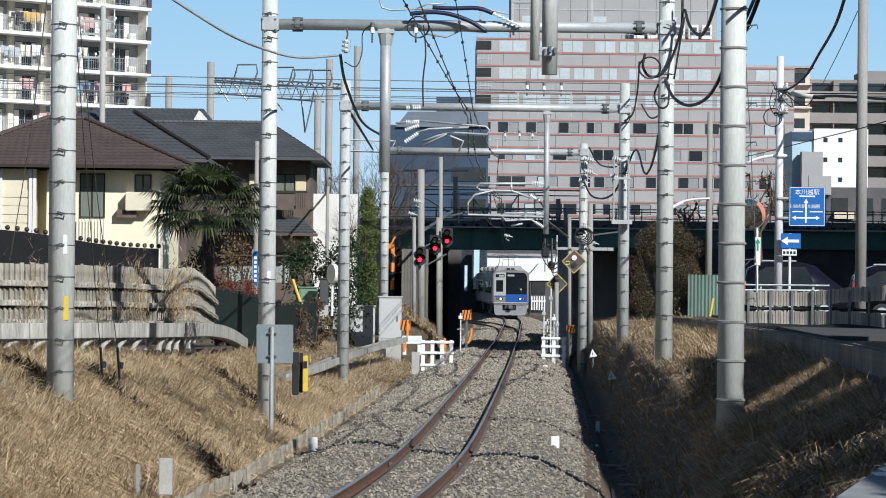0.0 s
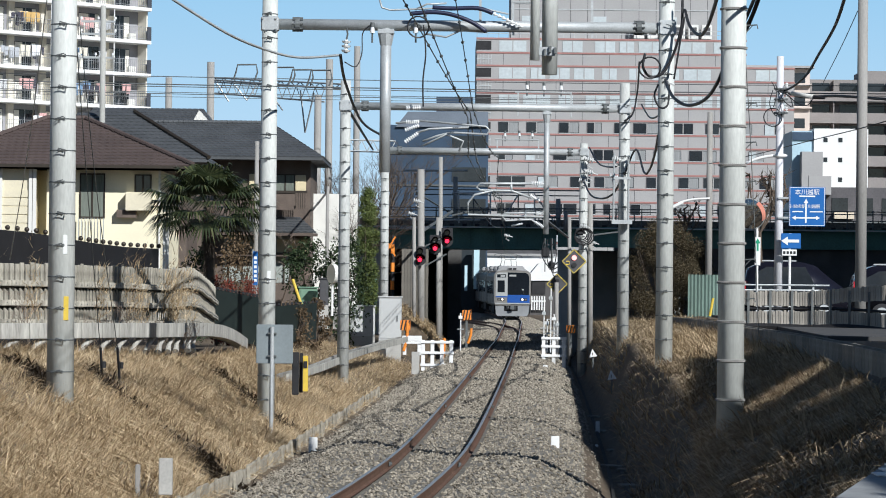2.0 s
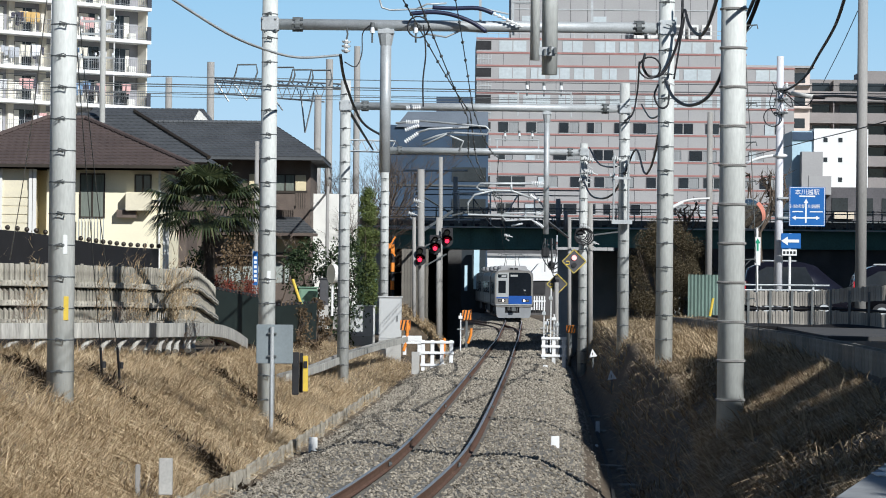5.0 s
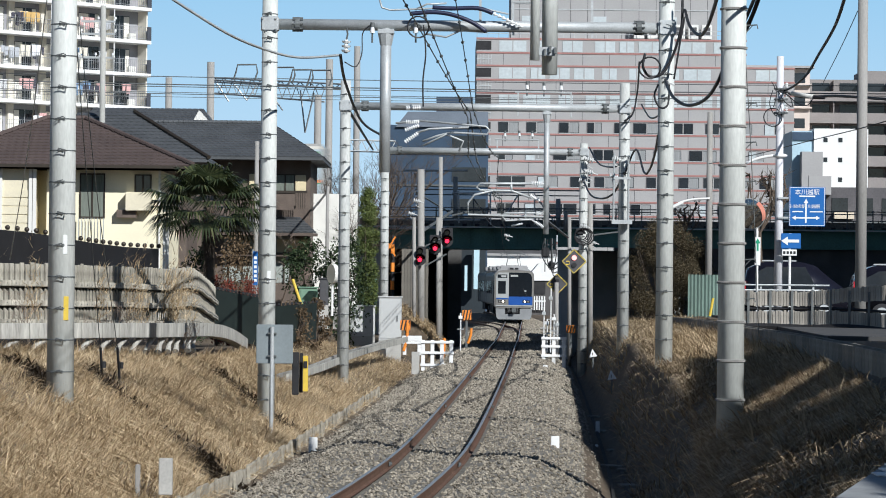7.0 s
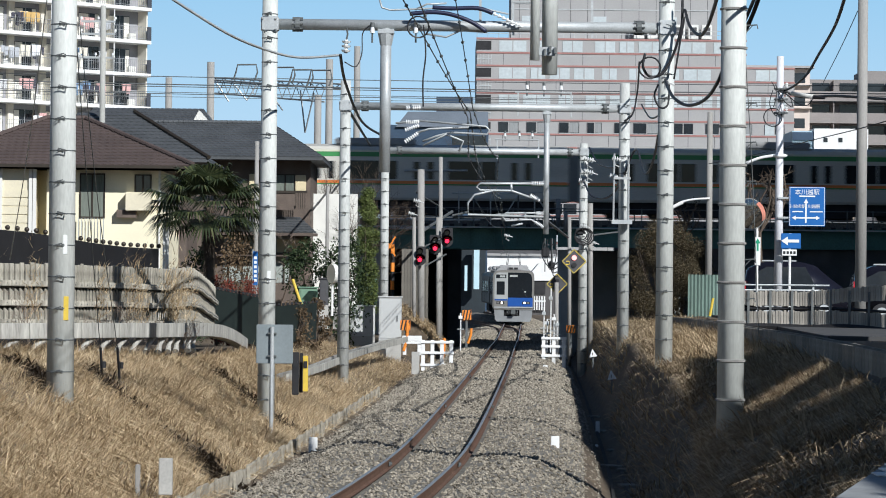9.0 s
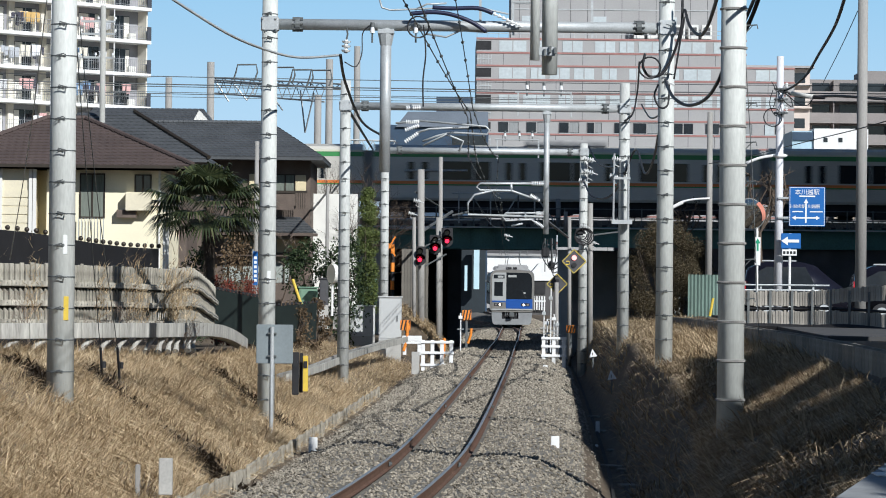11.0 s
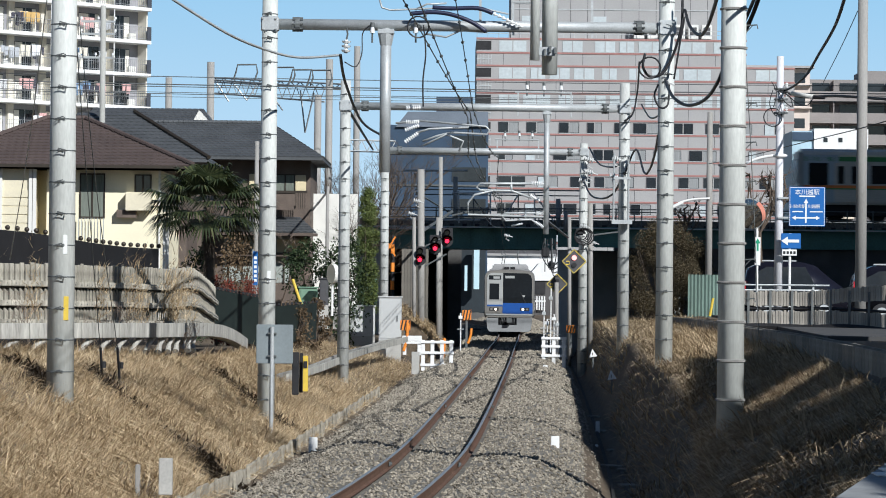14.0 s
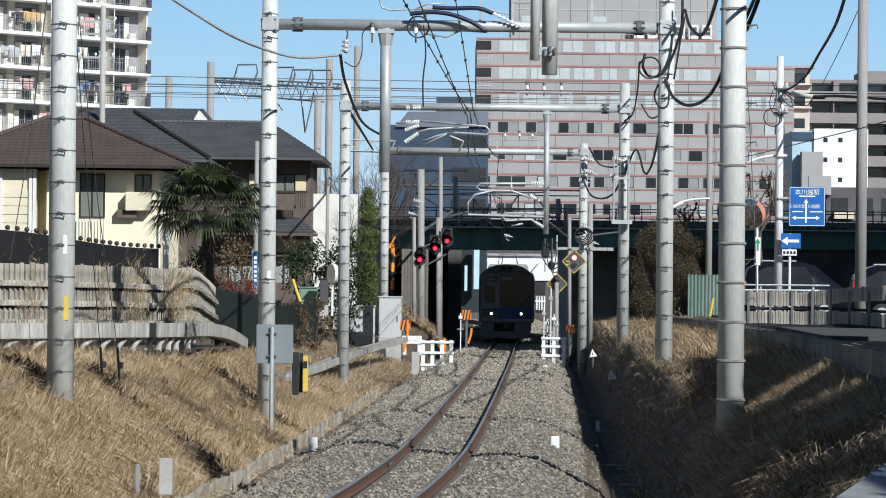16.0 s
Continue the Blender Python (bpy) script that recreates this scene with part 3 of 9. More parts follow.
# ---- the railway bridge across the track ----
BY0, BY1 = 160.0, 165.0
def make_bridge():
    # concrete with the shade under the bridge put into its colour
    SHADE_CONC = mat("sooty_concrete", (0.09, 0.088, 0.085), 0.9, 0, 0.35, 1.2, 20, 0.3)
    t = thing("railway_bridge", (0, BY0, 0), "dark green steel plate-girder railway bridge on concrete abutments", "bridge", kind="structure")
    zb, zt = 4.53, 5.58
    x0, x1 = -2.60, 5.54
    for y in (0.0, BY1 - BY0):
        bm = boxes(((x0, y, zb), (x1, y + 0.04, zt)), ((x0, y - 0.22, zb - 0.03), (x1, y + 0.22, zb + 0.02)), ((x0, y - 0.22, zt - 0.02), (x1, y + 0.22, zt + 0.03)))
        part("girder", bm, GIRDER_GREEN, t, "dark green riveted plate girder")
        k = x0 + 0.5
        while k < x1:
            part("stiffener", boxes(((k, y - 0.2, zb + 0.02), (k + 0.03, y, zt - 0.02))), GIRDER_GREEN, t)
            k += 1.15
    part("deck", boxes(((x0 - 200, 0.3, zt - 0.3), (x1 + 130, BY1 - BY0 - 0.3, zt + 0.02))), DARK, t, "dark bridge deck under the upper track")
    # long side spans seen dark to either side
    for a, b in ((x1 + 0.05, x1 + 34), (x0 - 30, x0 - 0.05)):
        part("side_girder", boxes(((a, -0.1, zb + 0.1), (b, 0.0, zt + 0.02)), ((a, -0.35, zt - 0.05), (b, 0.05, zt + 0.03))), GIRDER_GREEN, t, "dark green edge girder")
    for y in (-0.6, BY1 - BY0 + 0.5):
        bm = bmesh.new()
        for z in (zt + 0.45, zt + 0.9):
            cone(bm, (x0 - 30, y, z), (x1 + 34, y, z), 0.025, 0.025, 6)
        part("handrail", bm, STEEL_DK, t)
        post = None
        for k in range(60):
            m = Matrix.Translation((x0 - 29 + 1.25 * k, y, zt))
            if post is None:
                post = part("handrail_post", boxes(((-0.03, -0.03, 0), (0.03, 0.03, 0.95))), STEEL_DK, t)
                post.matrix_basis = m
            else:
                again(post, m, t)
        part("walkway", boxes(((x0 - 30, min(y, y * 0.2), zt - 0.06), (x1 + 34, max(y, y * 0.2) , zt))), STEEL, t)
        end = None
        for k in range(58):
            m = Matrix.Translation((x0 - 10 + 0.62 * k, y * 0.25, zt + 0.002))
            if end is None:
                end = part("sleeper_end", boxes(((-0.11, -0.16, 0), (0.11, 0.16, 0.13)), bevel=0.01), DARK, t)
                end.matrix_basis = m
            else:
                again(end, m, t)
    part("track_bed", boxes(((x0 - 200, 1.1, zt + 0.021), (x1 + 130, 4.2, 5.96)), bevel=0.02), GRAVEL_BED, t, "dark ballasted upper track bed")
    for y in (2.07, 3.13):
        v = rod((x0 - 200, y, zt + 0.15), (x1 + 130, y, zt + 0.15), 0.05, 6)
        part("upper_rail", v, RUST, t)
    # long side decks and set-back walls, added to keep the openings dark
    xl, xr = 0.96, 9.07
    part("rear_wall", boxes(((6.15, 5.6, -1), (xr + 0.4, 6.0, zb))), CONCRETE, t)
    for a, b in ((x0 - 30, xl), (xr + 0.5, x1 + 40)):
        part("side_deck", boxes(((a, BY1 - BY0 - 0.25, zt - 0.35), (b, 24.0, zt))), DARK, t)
        part("back_wall", boxes(((a, 23.0, -1), (b, 24.0, zt - 0.36))), SHADE_CONC, t)
    part("side_wall", boxes(((xl - 0.7, 9.0, -1), (xl, 23.0, zt - 0.36))), SHADE_CONC, t)
    part("pier", boxes(((5.65, 0.3, -1), (6.15, 1.5, zb - 0.03))), CONCRETE, t, "slim dark concrete pier")
    part("abutment", boxes(((xr + 0.4, 0.2, -1), (x1 + 130, BY1 - BY0 - 0.2, zb + 0.1))), SHADE_CONC, t, "concrete abutment, darkened for the shade under the bridge")
    part("abutment", boxes(((x0 - 200, 0.2, -1), (x0 - 0.4, BY1 - BY0 - 0.2, zb + 0.1))), CONCRETE, t, "stained concrete abutment")
    bm_wall = None
    for k in range(9):
        m = Matrix.Translation((-1.86 + 0.135 * k, -12.0, 0.3))
        if bm_wall is None:
            bm_wall = part("wing_board", boxes(((0, 0, -0.9), (0.128, 0.08, 4.05)), bevel=0.01), mat("grey_wing_boards", (0.16, 0.148, 0.125), 0.9, 0, 0.25, 1.5, 15, 0.3, per_object=0.15), t, "weathered grey retaining board")
            bm_wall.matrix_basis = m
        else:
            again(bm_wall, m, t)


make_bridge()

# ---- the approaching train ----
TRAIN_GLASS = mat("train_window_glass", (0.011, 0.014, 0.018), 0.1, 0, 0.3, 0.5, 6, 0.0, spec=0.35)
STAINLESS = mat("brushed_stainless", (0.06, 0.06, 0.058), 0.5, 0.3, 0.12, 1.5, 25, 0.05, stretch=(1, 0.2, 1))
FRONT_GREY = mat("front_light_grey", (0.40, 0.41, 0.40), 0.45, 0.1, 0.06, 2, 30, 0.03)
FRONT_DARK = mat("front_warm_grey", (0.24, 0.23, 0.21), 0.45, 0.3, 0.12, 2, 30, 0.03)
BLUE = mat("train_blue", (0.02, 0.085, 0.33), 0.35, 0, 0.1, 2, 30, 0.02)
SKIRT = mat("skirt_grey", (0.25, 0.26, 0.265), 0.5, 0, 0.15, 2, 30, 0.05)
ROOF_GREY = mat("roof_grey", (0.34, 0.34, 0.34), 0.8, 0, 0.2, 2, 30, 0.1)


def body_outline(w, z0, z1, cant):
    """Cross-section of a car body."""
    h = w / 2
    return [(-h + 0.05, z0), (h - 0.05, z0), (h, z0 + 0.12), (h, z1 - cant), (h - 0.10, z1 - cant * 0.45), (h - 0.45, z1 - 0.1), (0.45, z1), (-0.45, z1), (-h + 0.45, z1 - 0.1), (-h + 0.10, z1 - cant * 0.45), (-h, z1 - cant), (-h, z0 + 0.12)]


def car_underparts(t, length):
    for y in (3.2, length - 3.2):
        bm = bmesh.new()
        for k in (-1.05, 1.05):
            for s in (-0.565, 0.565):
                cone(bm, (s - 0.06, y + k, 0.43), (s + 0.06, y + k, 0.43), 0.43, 0.43, 18)
        box(bm, (-1.0, y - 1.6, 0.35), (-0.82, y + 1.6, 0.65))
        box(bm, (0.82, y - 1.6, 0.35), (1.0, y + 1.6, 0.65))
        box(bm, (-0.9, y - 0.25, 0.4), (0.9, y + 0.25, 0.8))
        part("bogie", bm, DARK, t, "dark wheeled bogie")
    part("equipment_box", boxes(((-1.2, 6.2, 0.35), (1.2, 9.0, 1.0)), ((-1.2, 9.6, 0.3), (1.2, 12.6, 1.0)), bevel=0.03), DARK, t)


def side_windows(t, length, x, glass, doors, zlo, zhi):
    """Window panes and door leaves on one side, a little proud of the body."""
    s = 1 if x > 0 else -1
    for d in doors:
        for k in (-1, 1):
            p = part("door_leaf", boxes(((min(x, x + s * 0.012), d - 0.66 if k < 0 else d + 0.02, zlo - 0.85), (max(x, x + s * 0.012), d - 0.02 if k < 0 else d + 0.66, zhi + 0.12))), STAINLESS, t)
            part("door_pane", boxes(((min(x + s * 0.012, x + s * 0.02), d - 0.52 if k < 0 else d + 0.16, zlo - 0.05), (max(x + s * 0.012, x + s * 0.02), d - 0.16 if k < 0 else d + 0.52, zhi)), bevel=0.003), glass, p)
    edges = sorted(doors)
    for a, b in zip(edges, edges[1:]):
        part("window", boxes(((min(x, x + s * 0.012), a + 1.1, zlo), (max(x, x + s * 0.012), b - 1.1, zhi))), glass, t)
        part("window_bar", boxes(((min(x, x + s * 0.02), (a + b) / 2 + 0.3, zlo), (max(x, x + s * 0.02), (a + b) / 2 + 0.36, zhi))), STAINLESS, t)


def blue_train_car(front):
    """A 20 m stainless car; y runs back from its front face."""
    t = thing("train_car", (0, 0, 0), "stainless commuter train car with a blue band under the windscreen" if front else "stainless commuter train car coupled behind", "train car", "cars of the approaching train")
    w, L = 2.82, 19.7
    bm = prism(bmesh.new(), body_outline(w, 0.95, 3.62, 0.45), 0.35 if front else 0.0, L)
    part("body", bm, STAINLESS, t)
    part("roof_unit", boxes(((-1.0, 3.0, 3.6), (1.0, 6.8, 3.95)), bevel=0.08), ROOF_GREY, t, "grey rooftop air conditioner")
    part("roof_unit", boxes(((-1.0, 12.0, 3.6), (1.0, 15.8, 3.95)), bevel=0.08), ROOF_GREY, t, "grey rooftop air conditioner")
    car_underparts(t, L)
    for x in (-w / 2, w / 2):
        side_windows(t, L, x, TRAIN_GLASS, (3.0, 7.7, 12.4, 17.1), 1.85, 2.75)
    if front:
        # face: a slightly tapered shell with rounded shoulders
        h = 1.385
        arc = [(h - 0.34 + 0.34 * math.cos(q), 3.2 + 0.34 * math.sin(q)) for q in (0.0, 0.35, 0.7, 1.05, 1.35)] + [(0.5, 3.585)]
        face = [(-h + 0.12, 0.95), (h - 0.12, 0.95), (h, 1.1)] + arc + [(-x, z) for x, z in reversed(arc)] + [(-h, 1.1)]
        bm = bmesh.new()
        a = [bm.verts.new((x * 0.985, 0.0, z)) for x, z in face]
        b = [bm.verts.new((x * 1.015, 0.36, z + (0.03 if z > 3 else 0))) for x, z in face]
        bm.faces.new(a)
        for i in range(len(a)):
            bm.faces.new((a[i], a[(i + 1) % len(a)], b[(i + 1) % len(b)], b[i]))
        part("front_shell", bm, FRONT_DARK, t, "warm grey front surround")
        dome = [(-1.2, 3.46), (1.2, 3.46), (1.12, 3.62), (0.85, 3.78), (0.5, 3.89), (0.0, 3.93), (-0.5, 3.89), (-0.85, 3.78), (-1.12, 3.62)]
        part("front_roof", prism(bmesh.new(), dome, 0.45, 2.6), ROOF_GREY, t, "rounded grey roof end")
        vent = part("front_roof_vent", boxes(((-0.36, 0.36, 3.6), (0.36, 0.46, 3.83)), bevel=0.03), ROOF_GREY, t)
        part("vent_slot", boxes(((-0.3, 0.34, 3.65), (-0.04, 0.365, 3.78)), ((0.04, 0.34, 3.65), (0.3, 0.365, 3.78))), DARK, vent)
        # seen from ahead, its door side is on the viewer's left
        door = part("front_door", prism(bmesh.new(), [(-1.27, 1.62), (-0.365, 1.62), (-0.365, 3.44), (-1.04, 3.43), (-1.2, 3.32), (-1.26, 3.15)], -0.03, 0.0), FRONT_GREY, t, "pale grey emergency door")
        part("door_glass", boxes(((-1.12, -0.04, 1.95), (-0.58, -0.03, 2.84)), bevel=0.004), TRAIN_GLASS, door)
        part("destination_window", boxes(((-1.16, -0.04, 3.06), (-0.48, -0.03, 3.3))), TRAIN_GLASS, door)
        part("destination_plate", boxes(((-0.9, -0.046, 3.11), (-0.55, -0.041, 3.24))), FRONT_GREY, door)
        ws = part("windscreen", prism(bmesh.new(), [(-0.36, 1.76), (1.25, 1.76), (1.26, 2.6), (1.25, 3.1), (1.19, 3.3), (1.02, 3.42), (-0.36, 3.44)], -0.03, 0.0), TRAIN_GLASS, t, "wide dark windscreen")
        part("route_plate", boxes(((-0.24, -0.036, 3.14), (0.28, -0.031, 3.28))), FRONT_GREY, ws, "pale lettered strip")
        part("number_plate", boxes(((0.72, -0.036, 2.1), (0.86, -0.031, 2.2))), FRONT_GREY, ws)
        part("wiper", rod((0.9, -0.045, 1.8), (0.62, -0.045, 2.35), 0.012, 5), BLACK, ws)
        part("blue_panel", boxes(((-0.38, -0.034, 1.16), (1.3, 0.0, 1.755)), bevel=0.01), BLUE, t, "bright blue lower front panel")
        part("grey_panel", boxes(((-1.3, -0.034, 1.16), (-0.385, 0.0, 1.615)), bevel=0.01), FRONT_DARK, t)
        part("blue_trim", boxes(((-1.25, -0.04, 1.56), (-0.39, -0.03, 1.66))), BLUE, t)
        part("front_sill", boxes(((-1.3, -0.05, 1.06), (1.3, 0.0, 1.155)), bevel=0.01), FRONT_GREY, t)
        for s in (-1, 1):
            hs = part("headlamp_housing", boxes(((s * 0.86 - 0.26, -0.05, 1.32), (s * 0.86 + 0.26, -0.03, 1.5)), bevel=0.004), BLACK, t)
            part("headlamp", cone(bmesh.new(), (s * 0.76, -0.065, 1.41), (s * 0.76, -0.05, 1.41), 0.065, 0.065, 12), HEAD_LAMP, hs, "lit warm white headlamp")
            part("tail_lamp", boxes(((s * 1.0 - 0.06, -0.06, 1.36), (s * 1.0 + 0.06, -0.05, 1.46))), FRONT_DARK, hs)
        # skirt with the coupler's opening
        sk = [(-1.28, 0.92), (-0.62, 0.92), (-0.62, 0.52), (0.42, 0.52), (0.42, 0.92), (1.3, 0.92), (1.22, 0.3), (1.1, 0.15), (-1.1, 0.15), (-1.22, 0.3)]
        part("skirt", prism(bmesh.new(), sk, 0.05, 0.16), SKIRT, t, "grey obstacle guard")
        part("coupler_recess", boxes(((-1.2, 0.2, 0.2), (1.2, 0.6, 0.95))), DARK, t)
        cp = bmesh.new()
        cone(cp, (0, -0.25, 0.78), (0, 0.5, 0.78), 0.1, 0.1, 10)
        box(cp, (-0.16, -0.35, 0.64), (0.16, -0.15, 0.93), 0.03)
        for x in (-0.42, -0.3, 0.26):
            tube(cp, smooth_line([(x, 0.1, 0.95), (x + 0.03, -0.05, 0.75), (x + 0.02, 0.15, 0.6)], 5), 0.025, 5)
        part("coupler", cp, STEEL_DK, t, "dark automatic coupler")
    # pantograph
    if front:
        pg = bmesh.new()
        y = 15.0
        for s in (-0.45, 0.45):
            tube(pg, [(s, y + 0.9, 4.0), (s * 0.8, y - 0.7, 4.45), (s * 0.9, y + 0.3, 4.95)], 0.025, 5)
        tube(pg, smooth_line([(-0.95, y + 0.3, 4.8), (-0.7, y + 0.3, 4.97), (0.7, y + 0.3, 4.97), (0.95, y + 0.3, 4.8)], 5), 0.025, 5)
        tube(pg, [(-0.5, y + 0.9, 4.0), (0.5, y + 0.9, 4.0)], 0.03, 5)
        part("pantograph", pg, STEEL_DK, t, "raised pantograph")
        pg = bmesh.new()
        y = 5.0
        tube(pg, [(-0.5, y, 3.95), (-0.42, y - 0.2, 4.45), (0.42, y - 0.2, 4.45), (0.5, y, 3.95)], 0.022, 5)
        tube(pg, smooth_line([(-0.9, y, 4.6), (-0.65, y, 4.78), (0.65, y, 4.78), (0.9, y, 4.6)], 5), 0.022, 5)
        tube(pg, [(-0.42, y - 0.2, 4.45), (-0.5, y, 4.78)], 0.02, 5)
        tube(pg, [(0.42, y - 0.2, 4.45), (0.5, y, 4.78)], 0.02, 5)
        part("pantograph", pg, STEEL_DK, t, "raised pantograph")
    return t


BLUE_CARS = [blue_train_car(True), blue_train_car(False)]
BLUE_CARS.append(copy_thing(BLUE_CARS[1], Matrix()))
# distance of the front face from the camera, by time
BLUE_FRONT = [(0.0, 252.0), (2.0, 247.0), (4.0, 241.0), (6.3, 232.5), (8.0, 225.5), (9.2, 218.5), (11.3, 205.0), (12.0, 200.0), (13.0, 191.5), (14.0, 183.5), (15.0, 175.0), (15.5, 169.7), (16.0, 166.8)]


def car_pose(y_front):
    """A car whose two bogies stand on the track."""
    a, b = along(y_front + 3.0), along(y_front + 16.5)
    d = b - a
    turn = -math.atan2(d.x, d.y)
    m = Matrix.Translation(a) @ Matrix.Rotation(turn, 4, "Z") @ Matrix.Translation((0, -3.0, 0))
    return m, d.normalized()


# ---- the train on the bridge ----
JR_SIDE = mat("dull_stainless", (0.56, 0.54, 0.48), 0.5, 0.1, 0.15, 1.2, 20, 0.05, stretch=(0.2, 1, 1))
JR_GREEN = mat("band_green", (0.06, 0.26, 0.08), 0.4, 0, 0.1, 2, 20, 0.02)
JR_ORANGE = mat("band_orange", (0.75, 0.22, 0.05), 0.4, 0, 0.1, 2, 20, 0.02)
JR_CREAM = mat("band_cream", (0.62, 0.62, 0.48), 0.45, 0, 0.1, 2, 20, 0.02)
JR_L = 19.55


def green_train_car(end=0):
    """A car that runs along x; end: 1 when its right end is the train's front, -1 when its left end is the tail."""
    t = thing("train_car", (0, 0, 0), "stainless commuter train car with green and orange bands", "train car", "cars of the train on the bridge")
    L = JR_L - 0.5
    bm = bmesh.new()
    o = body_outline(2.8, 0.85, 3.62, 0.35)
    va = [bm.verts.new((0, y, z)) for y, z in o]
    vb = [bm.verts.new((L, y, z)) for y, z in o]
    for i in range(len(o)):
        bm.faces.new((va[i], va[(i + 1) % len(o)], vb[(i + 1) % len(o)], vb[i]))
    bm.faces.new(va)
    bm.faces.new(vb)
    part("body", bm, JR_SIDE, t)
    y = -1.4
    part("roof_unit", boxes(((7.5, -1.0, 3.55), (11.5, 1.0, 3.92)), bevel=0.08), ROOF_GREY, t)
    part("green_band", boxes(((0.02, y - 0.012, 2.98), (L - 0.02, y, 3.2))), JR_GREEN, t, "green band under the roof")
    part("cantrail", boxes(((0.02, y - 0.01, 3.21), (L - 0.02, y + 0.02, 3.3))), JR_CREAM, t)
    part("orange_band", boxes(((0.02, y - 0.026, 1.66), (L - 0.02, y, 1.80))), JR_ORANGE, t, "orange band below the windows")
    part("lower_green_band", boxes(((0.02, y - 0.026, 1.60), (L - 0.02, y, 1.656))), JR_GREEN, t)
    for a, b in ((-0.26, 0.0), (L, L + 0.24)):
        if not (end > 0 and a > 0) and not (end < 0 and a < 0):
            part("gangway", boxes(((a, -0.9, 0.9), (b, 0.9, 3.3))), SKIRT, t)
    for d in (2.2, 7.0, 11.9, 16.7):
        for k in (-1, 1):
            lo, hi = (d - 0.66, d - 0.02) if k < 0 else (d + 0.02, d + 0.66)
            lf = part("door_leaf", boxes(((lo, y - 0.02, 0.98), (hi, y, 2.9))), JR_SIDE, t)
            part("door_pane", boxes(((lo + 0.16, y - 0.03, 1.88), (hi - 0.16, y - 0.02, 2.74)), bevel=0.004), TRAIN_GLASS, lf)
    for a, b in ((3.35, 5.75), (8.2, 10.6), (13.1, 15.5)):
        part("window", boxes(((a, y - 0.015, 1.88), (b, y, 2.78))), TRAIN_GLASS, t)
        part("window_bar", boxes(((a + 1.55, y - 0.025, 1.88), (a + 1.62, y, 2.78))), JR_SIDE, t)
    part("underframe", boxes(((0.6, -1.1, 0.3), (L - 0.6, 1.1, 0.849)), ((5.2, -1.25, 0.14), (8.0, 1.25, 0.5)), ((8.5, -1.25, 0.2), (9.9, 1.25, 0.5)), ((10.4, -1.2, 0.14), (13.6, 1.2, 0.5)), bevel=0.04), DARK, t)
    for x in (2.8, L - 2.8):
        bm = bmesh.new()
        for k in (-1.05, 1.05):
            for s in (-0.565, 0.565):
                cone(bm, (x + k, s - 0.06, 0.43), (x + k, s + 0.06, 0.43), 0.43, 0.43, 16)
        box(bm, (x - 1.6, -1.0, 0.35), (x + 1.6, -0.82, 0.65))
        part("bogie", bm, DARK, t)
    if end:
        x = L if end > 0 else 0.0
        s = end
        part("end_mask", boxes(((min(x, x + s * 0.25), -1.36, 0.5), (max(x, x + s * 0.25), 1.36, 3.5)), bevel=0.1), FRONT_GREY, t, "pale grey cab end")
        part("cab_window", boxes(((min(x + s * 0.25, x + s * 0.27), -1.2, 1.9), (max(x + s * 0.25, x + s * 0.27), 1.2, 3.1))), TRAIN_GLASS, t)
        part("cab_side_panel", boxes(((min(x, x - s * 1.75), y - 0.012, 0.95), (max(x, x - s * 1.75), y, 3.3))), mat("pale_blue_grey_mask", (0.42, 0.50, 0.54), 0.4, 0, 0.06, 2, 20, 0.02), t, "pale blue-grey cab side")
        part("cab_side_window", boxes(((x - s * 0.75 - 0.48, y - 0.018, 1.75), (x - s * 0.75 + 0.48, y - 0.012, 2.9)), bevel=0.003), TRAIN_GLASS, t)
    return t


JR_MID = green_train_car(0)
JR_CARS = [green_train_car(1), JR_MID, copy_thing(JR_MID, Matrix()), green_train_car(-1)]
JR_Y, JR_Z = 162.6, 6.02
# place of the train's front along the bridge, by time
JR_FRONT = [(7.0, -5.85), (7.3, 0.04), (7.5, 3.63), (7.7, 7.00), (7.9, 10.14), (8.1, 13.08), (8.5, 18.97), (9.2, 28.64)]
JR_TAIL = [(11.3, -18.93), (12.2, -6.18), (12.8, 2.10), (13.4, 10.20), (14.0, 17.38), (14.5, 22.84)]


def motions():
    for k, ob in enumerate(BLUE_CARS):
        rows = []
        for t, y in BLUE_FRONT:
            yy = y
            for _ in range(k):
                _, d = car_pose(yy)
                yy = yy + 20.0 * d.y
            rows.append((t, car_pose(yy)[0]))
        walk(ob, rows)
    n = len(JR_CARS)
    front = [(0.0, JR_FRONT[0][1] - 110.0)] + JR_FRONT + [(t, x + n * JR_L) for t, x in JR_TAIL] + [(16.0, JR_TAIL[-1][1] + n * JR_L + 17.0)]
    for k, ob in enumerate(JR_CARS):
        walk(ob, [(t, pose(x - (k + 1) * JR_L + 0.3, JR_Y, JR_Z)) for t, x in front])

# ---- buildings ----
PANEL = mat("pale_grey_panel", (0.36, 0.355, 0.35), 0.8, 0, 0.08, 0.3, 6, 0.05)
STRIPE = mat("dull_red_stripe", (0.36, 0.19, 0.17), 0.8, 0, 0.1, 0.5, 6, 0.05)
PALEWIN = mat("pale_curtained_window", (0.50, 0.55, 0.56), 0.3, 0, 0.15, 0.4, 3, 0.0)
CREAM_WALL = mat("cream_stucco", (0.86, 0.79, 0.58), 0.9, 0, 0.08, 1.0, 20, 0.1)
ROOF_BROWN = mat("brown_roof_tiles", (0.085, 0.062, 0.055), 0.75, 0, 0.2, 1, 15, 0.2)
ROOF_SLATE = mat("slate_grey_roof_tiles", (0.075, 0.08, 0.085), 0.6, 0, 0.2, 1, 15, 0.2)
